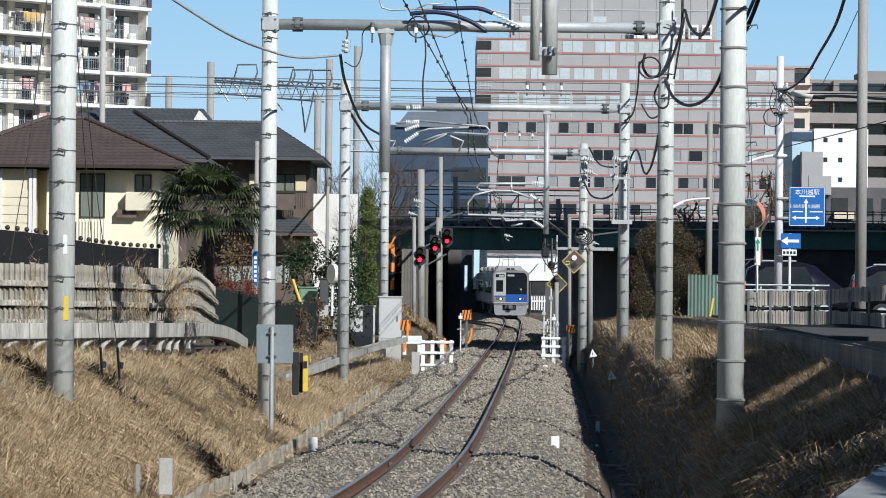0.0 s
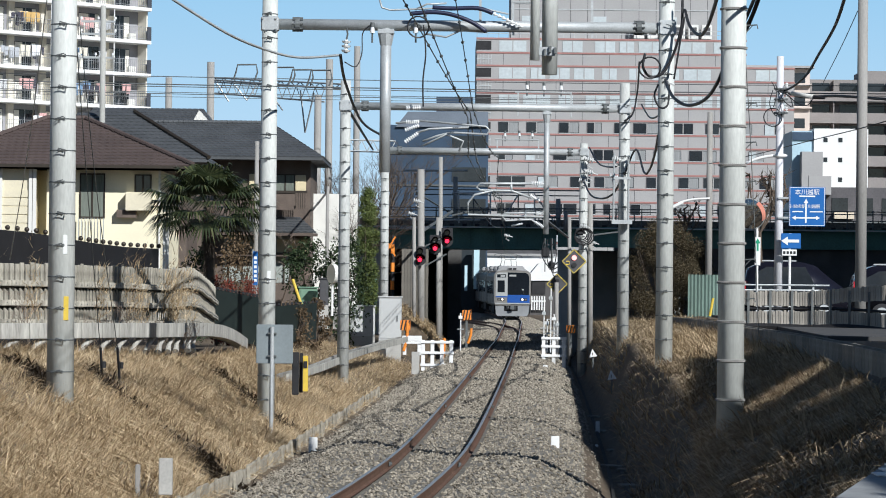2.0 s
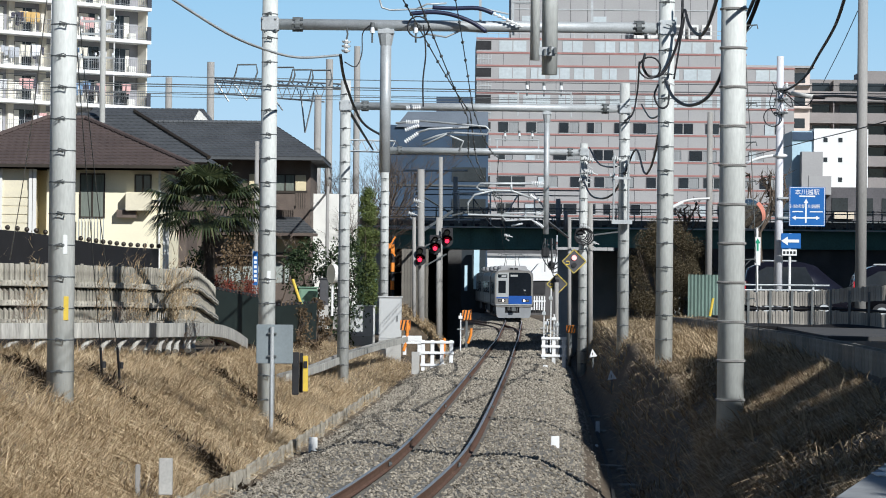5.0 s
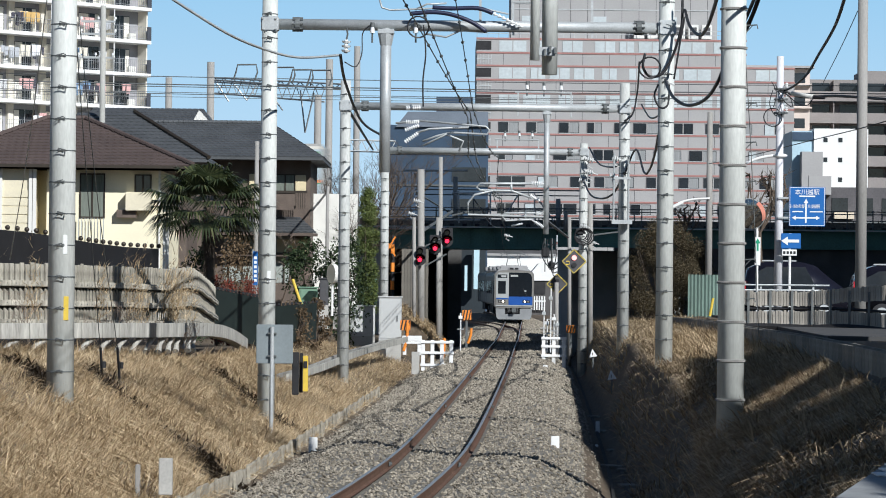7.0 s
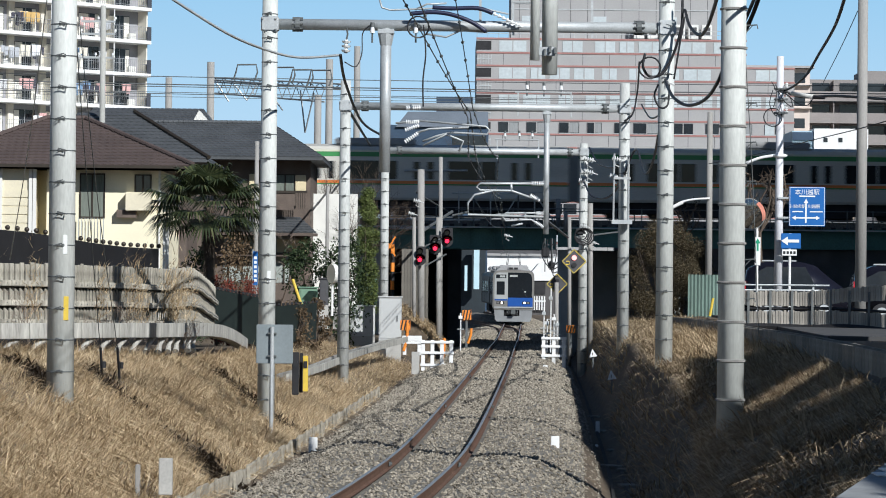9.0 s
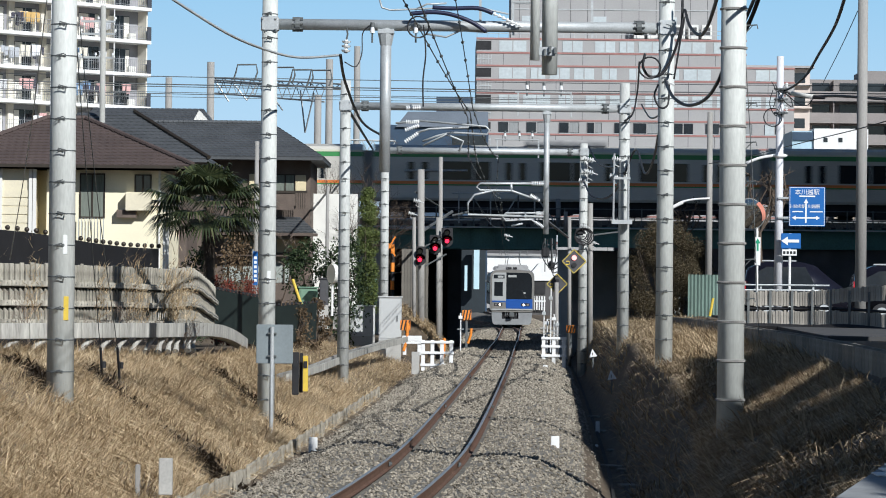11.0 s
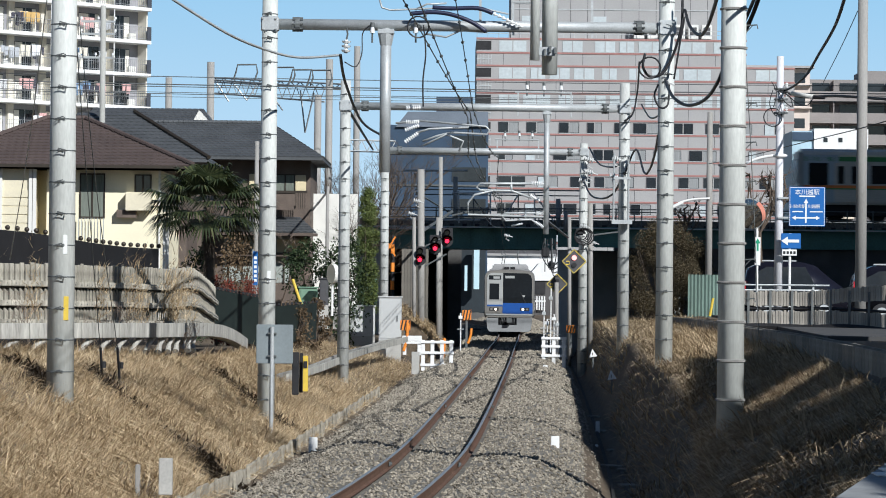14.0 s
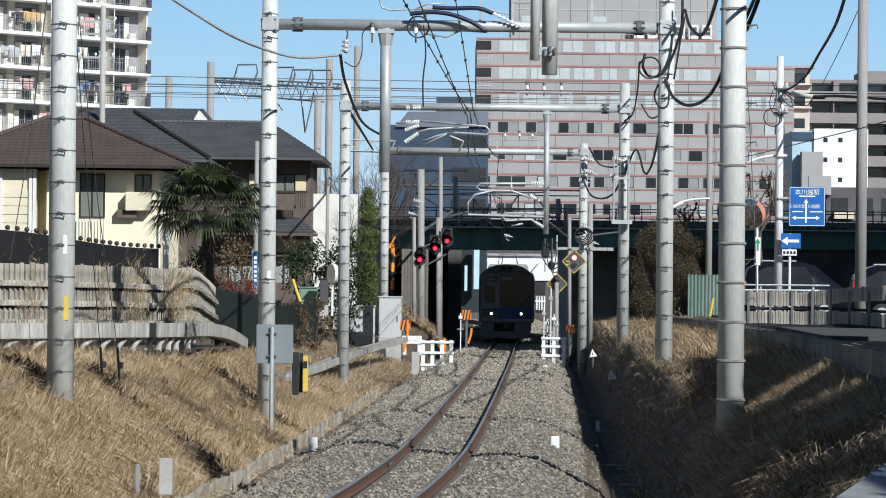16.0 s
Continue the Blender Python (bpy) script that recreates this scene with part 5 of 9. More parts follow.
def make_board_fence(name, line, height, label, width=0.125):
    """Three tiers of upright concrete boards, their slanting heads behind pale rails."""
    t = thing(name, (0, 0, 0), label, "fence", kind="structure")
    pts = resample(line, width + 0.006)
    GAP_DARK = mat("black_stained_concrete", (0.05, 0.046, 0.04), 0.95, 0, 0.4, 2, 18, 0.3)
    rng = random.Random(7)
    for lo, hi, slant in ((0.63, 1.0, 0.0), (0.30, 0.575, 0.06), (-0.05, 0.245, 0.06)):
        tier = thing("fence_tier", (0, 0, 0))
        tier.parent = t
        kinds, used = [], set()
        for k in range(4):
            h = height * (hi - lo) + rng.uniform(-0.03, 0.03) * (1 if slant == 0 else 0.3)
            kinds.append(part("board", prism(bmesh.new(), [(0, 0), (width, 0), (width, h - slant - 0.008), (width - 0.02, h - slant), (0.02, h), (0, h - 0.012)], -0.018, 0.018), OLD_CONC, tier))
        for i, (a, b) in enumerate(zip(pts, pts[1:])):
            ob = kinds[i % 4 if i < 4 else rng.randrange(4)]
            d = b - a
            m = Matrix.Translation(a + Vector((0, 0, height * lo + rng.uniform(-0.008, 0.008)))) @ Matrix.Rotation(math.atan2(d.y, d.x) + 0.3 + rng.uniform(-0.08, 0.08), 4, "Z") @ Matrix.Rotation(rng.uniform(-0.02, 0.02), 4, "Y")
            if ob.name not in used:
                ob.matrix_basis = m
                used.add(ob.name)
            else:
                again(ob, m, tier)
    for q in (0.65, 0.32, 0.0):
        line_pts = []
        for i, p in enumerate(pts[::8]):
            j = min(i * 8 + 1, len(pts) - 1)
            d = (pts[j] - pts[j - 1]).normalized()
            line_pts.append(p + Vector((d.y, -d.x, 0)) * 0.07 + Vector((0, 0, height * q + 0.012 * math.sin(i * 1.7))))
        rail = None
        for i, (a, b) in enumerate(zip(line_pts, line_pts[1:])):
            rail = part("fence_rail", boxes(((0, -0.035, -0.062), ((b - a).length + 0.01, 0.035, 0.062)), bevel=0.012), OLD_CONC, t)
            rail.matrix_basis = run_pose(a, b)
            # dark strip added behind the gap, with the gap's shade as its colour
            back_rail = part("back_rail", boxes(((0, 0.12, -0.16), ((b - a).length + 0.01, 0.15, 0.08))), GAP_DARK, t)
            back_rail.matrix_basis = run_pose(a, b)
            bolts = bmesh.new()
            for k in range(5):
                x = (b - a).length * (k + 0.5) / 5
                cone(bolts, (x, -0.034, 0.0), (x, -0.046, 0.0), 0.012, 0.012, 6)
            part("bolts", bolts, STEEL_DK, rail)
    return t


make_board_fence("board_fence", [(-10.17, 70.00, 1.92), (-8.41, 71.50, 1.92), (-7.38, 73.50, 1.89), (-6.45, 76.00, 1.86), (-6.06, 79.00, 1.88), (-6.09, 84.00, 1.65), (-6.31, 91.00, 1.39)], 1.28, "weathered grey concrete board fence, wavy and leaning")


def make_garden_wall():
    t = thing("garden_wall", (0, 0, 0), "dark solid garden fence with round ball caps", "fence", kind="structure")
    tops = [(-13.08, 92.00, 4.27), (-11.86, 95.00, 4.17), (-10.71, 98.00, 3.97), (-9.82, 101.00, 3.86), (-8.86, 104.00, 3.83)]
    pts = resample(tops, 0.56)
    v, f = [], []
    for i, p in enumerate(pts):
        v += [p, Vector((p.x, p.y + 0.08, p.z)), Vector((p.x, p.y + 0.08, 0.8)), Vector((p.x, p.y, 0.8))]
        if i:
            f += [((i - 1) * 4 + k, (i - 1) * 4 + (k + 1) % 4, i * 4 + (k + 1) % 4, i * 4 + k) for k in range(4)]
    f += [(0, 1, 2, 3), tuple(len(v) - 4 + k for k in range(4))]
    mesh("wall_panel", v, f, GARDEN, t)
    ball = None
    for p in pts:
        m = Matrix.Translation(p + Vector((0, 0.04, 0.08)))
        if ball is None:
            bm = bmesh.new()
            bmesh.ops.create_icosphere(bm, subdivisions=2, radius=0.075)
            cone(bm, (0, 0, -0.06), (0, 0, 0), 0.02, 0.02, 6)
            ball = part("ball_cap", bm, BRONZE, t, smooth=True)
            ball.matrix_basis = m
        else:
            again(ball, m, t)
    p = thing("gate_post", (-8.88, 105.00, 3.22), "white painted gate post beside the dark fence", "post")
    part("post", boxes(((-0.09, -0.09, -1.6), (0.09, 0.09, 1.616)), bevel=0.01), WHITE, p)


make_garden_wall()


# ---- houses ----
def tile_courses(parent, a, b, c, d, n, material, thick=0.05, ribs=0.27):
    """Overlapping tile courses on the slope with eave a-b and ridge d-c, each course with rolls."""
    a, b, c, d = (Vector(p) for p in (a, b, c, d))
    up = (b - a).cross(d - a).normalized()
    if up.z < 0:
        up = -up
    for i in range(n):
        q0, q1 = i / n, (i + 1) / n + 0.012
        l0, r0, l1, r1 = a.lerp(d, q0), b.lerp(c, q0), a.lerp(d, min(q1, 1)), b.lerp(c, min(q1, 1))
        m = max(2, int((r0 - l0).length / ribs) * 2)
        v = []
        for k in range(m + 1):
            w = 0.022 if k % 2 else 0.0
            p, u = l0.lerp(r0, k / m), l1.lerp(r1, k / m)
            v += [p + up * (thick + w), u + up * (0.012 + w * 0.6), p - up * 0.01]
        f = []
        for k in range(m):
            s = 3 * k
            f += [(s, s + 3, s + 4, s + 1), (s + 2, s + 5, s + 3, s)]
        mesh("tile_course", v, f, material, parent)


def window(parent, x0, x1, z0, z1, y, curtain=None, mullions=1, frame=None):
    """A sliding window set in a frame, on the wall face at y."""
    fr = 0.05
    w = part("window", boxes(((x0, y - 0.05, z0), (x0 + fr, y, z1)), ((x1 - fr, y - 0.05, z0), (x1, y, z1)), ((x0 + fr, y - 0.05, z0), (x1 - fr, y, z0 + fr)), ((x0 + fr, y - 0.05, z1 - fr), (x1 - fr, y, z1))), frame or BRONZE, parent)
    part("pane", boxes(((x0 + fr, y - 0.02, z0 + fr), (x1 - fr, y - 0.005, z1 - fr))), curtain or GLASS, w)
    for k in range(mullions):
        xm = x0 + (x1 - x0) * (k + 1) / (mullions + 1)
        part("mullion", boxes(((xm - 0.03, y - 0.045, z0 + fr), (xm + 0.03, y - 0.02, z1 - fr))), frame or BRONZE, w)
    return w


SIDING = mat("cream_siding", (0.72, 0.66, 0.49), 0.85, 0, 0.08, 1.0, 15, 0.1)
EAVE = mat("brown_eave_board", (0.10, 0.075, 0.06), 0.7, 0, 0.2, 2, 20, 0.1)
CURTAIN = mat("green_grey_curtain", (0.16, 0.18, 0.15), 0.8, 0, 0.3, 4, 20, 0.1, stretch=(4, 1, 0.3))
SHUTTER = mat("cream_shutter", (0.70, 0.60, 0.38), 0.7, 0, 0.1, 2, 20, 0.1)
BROWN_WALL = mat("brown_timber_wall", (0.13, 0.10, 0.08), 0.8, 0, 0.25, 2, 20, 0.1)
OFFWHITE = mat("off_white_box", (0.74, 0.73, 0.68), 0.6, 0, 0.06, 2, 20, 0.05)


def cream_house():
    y = 116.0
    ox, zg = -17.07, 1.0
    h = thing("house", (ox, y, 0), "cream stucco house with a dark brown tiled hip roof", "house")
    gx = lambda x: x - ox
    ze = 6.73
    part("wall", boxes(((gx(-14.05), 0, zg), (gx(-10.01), 8, ze))), CREAM_WALL, h)
    part("side_wing", boxes(((0, -0.5, zg), (gx(-14.45), 8, ze))), SIDING, h, "cream board siding")
    for k in range(16):
        z = zg + 0.2 + 0.3 * k
        if z < ze - 0.3:
            part("siding_board", boxes(((0.02, -0.53, z), (gx(-14.49), -0.5, z + 0.27)), bevel=0.008), SIDING, h)
    part("recess", boxes(((gx(-14.45), 1.2, zg), (gx(-14.05), 8, ze))), CREAM_WALL, h)
    for px in (-15.61, -14.55, -14.41):
        part("corner_post", boxes(((gx(px) - 0.06, -0.6, zg), (gx(px) + 0.06, -0.5, ze))), OFFWHITE, h)
    part("eave_board", boxes(((-0.6, -1.0, ze - 0.02), (gx(-8.95), 0.6, ze + 0.1))), EAVE, h)
    part("gutter", boxes(((-0.6, -1.08, ze + 0.02), (gx(-8.91), -1.0, ze + 0.12))), BRONZE, h)
    zr = 8.66
    e0, e1 = (-1.2, -1.0, ze + 0.1), (gx(-8.81), -1.0, ze + 0.1)
    b0, b1 = (-1.2, 9.0, ze + 0.1), (gx(-8.81), 9.0, ze + 0.1)
    r0, r1 = (gx(-14.57), 4.0, zr), (gx(-13.13), 4.0, zr)
    roof = part("roof", hip_roof(bmesh.new(), -1.2, e1[0], -1.0, 9.0, ze + 0.1, zr - ze - 0.1, r0[0], r1[0]), ROOF_BROWN, h, "dark brown tiled hip roof")
    tile_courses(roof, e0, e1, r1, r0, 15, ROOF_BROWN, 0.045)
    tile_courses(roof, e1, b1, r1, r1, 15, ROOF_BROWN, 0.045)
    for a, b in ((e1, r1), (e0, r0), (r0, r1)):
        a, b = Vector(a), Vector(b)
        n = max(3, int((b - a).length / 0.32))
        bm = bmesh.new()
        for k in range(n):
            p, q = a.lerp(b, k / n), a.lerp(b, (k + 0.96) / n)
            cone(bm, p + Vector((0, 0, 0.07)), q + Vector((0, 0, 0.09)), 0.10, 0.09, 8)
        part("ridge_tiles", bm, ROOF_BROWN, roof)
    # windows
    window(h, gx(-12.88), gx(-11.98), 5.01, 6.59, 0, CURTAIN, 1)
    window(h, gx(-10.94), gx(-10.34), 5.91, 6.57, 0, GLASS, 1)
    part("canopy", boxes(((gx(-11.22), -0.5, 5.27), (gx(-10.30), 0, 5.93)), bevel=0.02), SIDING, h, "cream bay box under the window")
    # brown board in place of the shadow that the bay box casts
    part("bay_shadow_board", boxes(((gx(-11.54), -0.3, 5.03), (gx(-10.84), 0, 5.31))), BROWN_WALL, h)
    part("downpipe", rod((gx(-10.05), -0.08, zg), (gx(-10.05), -0.08, ze), 0.04, 8), OFFWHITE, h)
    part("railing", boxes(*[((gx(-12.90) + 0.11 * k, -0.2, 4.25), (gx(-12.90) + 0.11 * k + 0.025, -0.17, 5.01)) for k in range(9)]), STEEL, h)


def slate_house():
    y = 146.0
    ox, zg = -13.94, 0.6
    h = thing("house", (ox, y, 0), "two-storey timber house with slate grey tiled roofs", "house")
    gx = lambda x: x - ox
    ze, zr = 8.32, 10.0
    part("wall", boxes(((0, 0.4, zg), (gx(-5.95), 8, ze))), BROWN_WALL, h)
    part("pale_wall", boxes(((gx(-9.80), 0.37, 2.76), (gx(-6.86), 0.4, 4.83))), mat("grey_green_panel", (0.33, 0.36, 0.33), 0.7, 0, 0.2, 1.2, 12, 0.05), h, "pale grey-green lower panels")
    part("brown_beam", boxes(((gx(-10.1), -0.2, 3.92), (gx(-6.9), 0.36, 4.1)), bevel=0.01), EAVE, h)
    for k in range(5):
        part("panel_post", boxes(((gx(-9.6) + 0.62 * k, 0.3, 2.76), (gx(-9.6) + 0.62 * k + 0.06, 0.369, 3.91))), BRONZE, h)
    part("cream_wall", boxes(((gx(-7.41), 0.3, 4.11), (gx(-6.03), 0.36, 4.69))), SHUTTER, h)
    e0, e1 = (-0.5, -0.9, ze), (gx(-5.35), -0.9, ze)
    b1 = (gx(-5.35), 9.0, ze)
    r0, r1 = (0.2, 4.0, zr), (gx(-7.87), 4.0, zr)
    roof = part("roof", hip_roof(bmesh.new(), -0.5, e1[0], -0.9, 9.0, ze, zr - ze, r0[0], r1[0]), ROOF_SLATE, h, "slate grey tiled roof")
    tile_courses(roof, e0, e1, r1, r0, 14, ROOF_SLATE, 0.045, 0.3)
    tile_courses(roof, e1, b1, r1, r1, 14, ROOF_SLATE, 0.045, 0.3)
    bm = bmesh.new()
    for k in range(26):
        a, b = Vector(r0).lerp(Vector(r1), k / 26), Vector(r0).lerp(Vector(r1), (k + 0.95) / 26)
        cone(bm, a + Vector((0, 0, 0.06)), b + Vector((0, 0, 0.08)), 0.10, 0.09, 8)
    part("ridge_tiles", bm, ROOF_SLATE, roof)
    part("chimney_end", boxes(((gx(-7.46), 3, ze), (gx(-6.85), 4, 9.37))), ROOF_SLATE, roof)
    # lower roof
    zl0, zl1 = 4.98, 5.69
    la, lb = (gx(-10.05), -1.3, zl0), (gx(-5.60), -1.3, zl0)
    lc, ld = (gx(-6.41), 0.4, zl1), (gx(-10.06), 0.4, zl1)
    low = part("lower_roof", boxes(((la[0], -1.3, zl0 - 0.14), (lb[0], 0.4, zl0 - 0.02))), EAVE, h)
    tile_courses(low, la, lb, lc, ld, 6, ROOF_SLATE, 0.045, 0.3)
    # upper windows and balcony boards
    window(h, gx(-7.53), gx(-6.63), 6.75, 7.61, 0.4, CURTAIN, 1)
    part("shutter", boxes(((gx(-6.63), 0.28, 6.86), (gx(-6.15), 0.4, 7.57)), bevel=0.02), SHUTTER, h, "cream sliding shutter box")
    part("shutter", boxes(((gx(-8.69), 0.28, 6.54), (gx(-8.39), 0.4, 7.60)), bevel=0.02), SHUTTER, h)
    part("balcony_panel", boxes(((gx(-7.53), -0.5, 6.00), (gx(-6.63), -0.45, 6.70))), BROWN_WALL, h)
    part("balcony_rail", boxes(((gx(-7.53), -0.52, 6.75), (gx(-6.05), -0.44, 6.85)), *[((gx(-6.57) + 0.1 * k, -0.5, 6.06), (gx(-6.57) + 0.1 * k + 0.03, -0.47, 6.81)) for k in range(5)]), BRONZE, h)
    window(h, gx(-9.66), gx(-8.65), 3.51, 4.47, 0.37, GLASS, 1)
    window(h, gx(-6.85), gx(-6.07), 3.54, 4.06, 0.36, GLASS, 1)


def back_roofs():
    h = thing("house", (-19.15, 172.0, 0), "house behind with a dark grey gabled roof", "house")
    gx = lambda x: x - -19.15
    part("wall", boxes(((0, 0, 0), (gx(-12.28), 8, 10.74))), BROWN_WALL, h)
    z0, z1 = 10.62, 11.99
    a, b, c, d = (-0.4, -0.8, z0), (gx(-11.90), -0.8, z0), (gx(-12.90), 3.5, z1), (0.4, 3.5, z1)
    rf = part("roof", hip_roof(bmesh.new(), a[0], b[0], -0.8, 8, z0, z1 - z0, d[0], c[0]), ROOF_SLATE, h)
    tile_courses(rf, a, b, c, d, 9, ROOF_SLATE, 0.05, 0.3)
    bm = bmesh.new()
    v = [bm.verts.new(p) for p in ((gx(-13.15), -1.2, 11.03), (gx(-12.27), -1.2, 11.04), (gx(-12.80), -1.2, 11.68))]
    u = [bm.verts.new((p.co.x, 0.5, p.co.z)) for p in v]
    bm.faces.new(v)
    for k in range(3):
        bm.faces.new((v[k], v[(k + 1) % 3], u[(k + 1) % 3], u[k]))
    part("gable", bm, OFFWHITE, rf, "small white gable")
    # sloping dark barge of the neighbouring roof
    r = thing("house", (-16.51, 132.0, 0), "low house between with a dark lean roof", "house")
    gx2 = lambda x: x - -16.51
    part("wall", boxes(((0.5, 0.5, 0.6), (gx2(-10.37), 6, 7.63))), BROWN_WALL, r)
    z0, z1 = 7.69, 9.73
    a, b, c, d = (0, -0.6, z0), (gx2(-9.42), -0.6, z0), (gx2(-12.86), 4, z1), (gx2(-15.18), 4, z1)
    rf = part("roof", hip_roof(bmesh.new(), 0, b[0], -0.6, 8.6, z0, z1 - z0, d[0], c[0]), ROOF_SLATE, r)
    tile_courses(rf, a, b, c, d, 14, ROOF_SLATE, 0.05, 0.3)
    part("barge", tube(bmesh.new(), [Vector(b) + Vector((0, -0.05, 0.08)), Vector(c) + Vector((0, -0.05, 0.1))], 0.085, 6), BRONZE, rf)


cream_house()
slate_house()
back_roofs()


# ---- planting ----
LEAF_PALM = island_mat("palm_leaf", (0.012, 0.018, 0.009), (0.12, 0.13, 0.05), 0.4, (0.03, 0.042, 0.018))
LEAF_DARK = island_mat("evergreen_leaf", (0.012, 0.022, 0.010), (0.075, 0.10, 0.04), 0.6, (0.03, 0.05, 0.02))
LEAF_OLIVE = island_mat("conifer_leaf", (0.04, 0.06, 0.014), (0.21, 0.24, 0.07), 0.6, (0.10, 0.13, 0.038))
LEAF_HEDGE = island_mat("hedge_leaf", (0.02, 0.017, 0.009), (0.16, 0.125, 0.07), 0.7, (0.07, 0.055, 0.03))
LEAF_BROWN = island_mat("brown_shrub_leaf", (0.045, 0.032, 0.02), (0.23, 0.165, 0.095), 0.7, (0.13, 0.09, 0.052))
LEAF_RED = island_mat("red_hedge_leaf", (0.06, 0.012, 0.008), (0.36, 0.09, 0.05), 0.6, (0.18, 0.045, 0.03))
BARK = mat("grey_brown_bark", (0.10, 0.075, 0.055), 0.95, 0, 0.4, 5, 30, 0.8, stretch=(1, 1, 0.3))
BARK_PALE = mat("pale_twig_bark", (0.22, 0.17, 0.13), 0.9, 0, 0.3, 5, 30, 0.4)


def palm():
    t = thing("palm_tree", (-7.45, 104.00, 2.70), "windmill palm with a shaggy trunk and dark fan leaves", "palm tree")
    H = 2.474
    bm = tube(bmesh.new(), smooth_line([(0, 0, -1.6), (0.05, 0, H * 0.35), (-0.02, 0, H * 0.7), (0, 0, H)], 6), 0.17, 12)
    part("trunk", bm, BARK, t, "brown fibrous trunk")
    rng = np.random.default_rng(21)
    v, f = [], []
    for k in range(900):
        z = rng.uniform(0.2, H)
        a = rng.uniform(0, 6.28)
        p = np.array([0.16 * np.cos(a), 0.16 * np.sin(a), z])
        d = np.array([np.cos(a) * 0.12, np.sin(a) * 0.12, -0.18])
        s = np.array([-np.sin(a), np.cos(a), 0]) * 0.012
        i = len(v)
        v += [tuple(p - s), tuple(p + s), tuple(p + d)]
        f.append((i, i + 1, i + 2))
    mesh("trunk_fibre", v, f, BARK, t)
    leaf_n = 38
    for k in range(leaf_n):
        a = 2.4 * k
        el = 1.25 - 1.9 * (k / leaf_n)
        stalk = 1.15 + 0.5 * rng.random()
        d = np.array([np.cos(a) * np.cos(el), np.sin(a) * np.cos(el), np.sin(el) * 0.7])
        base = np.array([0, 0, H - 0.05])
        hub = base + d * stalk
        side = np.cross(d, [0, 0, 1.0])
        side /= np.linalg.norm(side) + 1e-6
        up = np.cross(side, d)
        v, f = [], []
        sw = side * 0.014
        v += [tuple(base - sw), tuple(base + sw), tuple(hub + sw), tuple(hub - sw)]
        f.append((0, 1, 2, 3))
        for j in range(34):
            w = -2.3 + 4.6 * j / 33
            r = (0.98 - 0.12 * abs(w) / 2.3) * rng.uniform(0.85, 1.1)
            dd = d * np.cos(w) + side * np.sin(w)
            nn = side * np.cos(w) - d * np.sin(w)
            mid = hub + dd * r * 0.6 + up * 0.06
            tip = hub + dd * r + up * 0.02 + np.array([0, 0, -0.22 - 0.15 * rng.random()])
            i = len(v)
            v += [tuple(hub), tuple(mid - nn * 0.035), tuple(mid + nn * 0.035), tuple(tip)]
            f += [(i, i + 1, i + 2), (i + 1, i + 3, i + 2)]
        mesh("fan_leaf", v, f, LEAF_PALM, t)
    return t


def leaf_cloud(centres, n, size, seed, shape=1.0):
    """Small leaf quads about many clump centres (x, y, z, radius)."""
    rng = np.random.default_rng(seed)
    c = np.array(centres, float)
    w = c[:, 3] ** 2
    pick = rng.choice(len(c), n, p=w / w.sum())
    d = rng.normal(0, 1, (n, 3))
    d /= np.linalg.norm(d, axis=1)[:, None]
    r = rng.random(n) ** 0.45
    p = c[pick, :3] + d * (c[pick, 3] * r)[:, None] * np.array([1, 1, shape])
    u = rng.normal(0, 1, (n, 3))
    u /= np.linalg.norm(u, axis=1)[:, None]
    q = np.cross(u, rng.normal(0, 1, (n, 3)))
    q /= np.linalg.norm(q, axis=1)[:, None]
    s = size * rng.uniform(0.6, 1.4, n)[:, None]
    v = np.stack([p - u * s, p + q * s * 0.5, p + u * s, p - q * s * 0.5], 1).reshape(-1, 3)
    return v.tolist(), (np.arange(n * 4).reshape(-1, 4)).tolist()


def branches(bm, p, d, length, r, depth, rng, spread=0.6, up=0.15):
    q = p + d * length
    cone(bm, p, q, r, r * 0.68, 5, False)
    if depth == 0:
        return
    for k in range(rng.choice((2, 3, 3))):
        n = Vector((rng.gauss(0, spread), rng.gauss(0, spread), rng.gauss(up, spread * 0.6)))
        branches(bm, p.lerp(q, rng.uniform(0.55, 1.0)), (d + n).normalized(), length * rng.uniform(0.6, 0.85), r * 0.62, depth - 1, rng, spread, up)


def bare_tree(at, height, seed, label, depth=5, r=0.09, material=None, spread=0.55, group=""):
    g = ground_at(at[0], at[1])
    height += max(0, at[2] - g)
    t = thing("bare_tree", (at[0], at[1], g), label, "tree", group)
    bm = bmesh.new()
    branches(bm, Vector((0, 0, -0.2)), Vector((0, 0, 1)), height * 0.3, r, depth, random.Random(seed), spread)
    part("branchwork", bm, material or BARK_PALE, t)
    return t


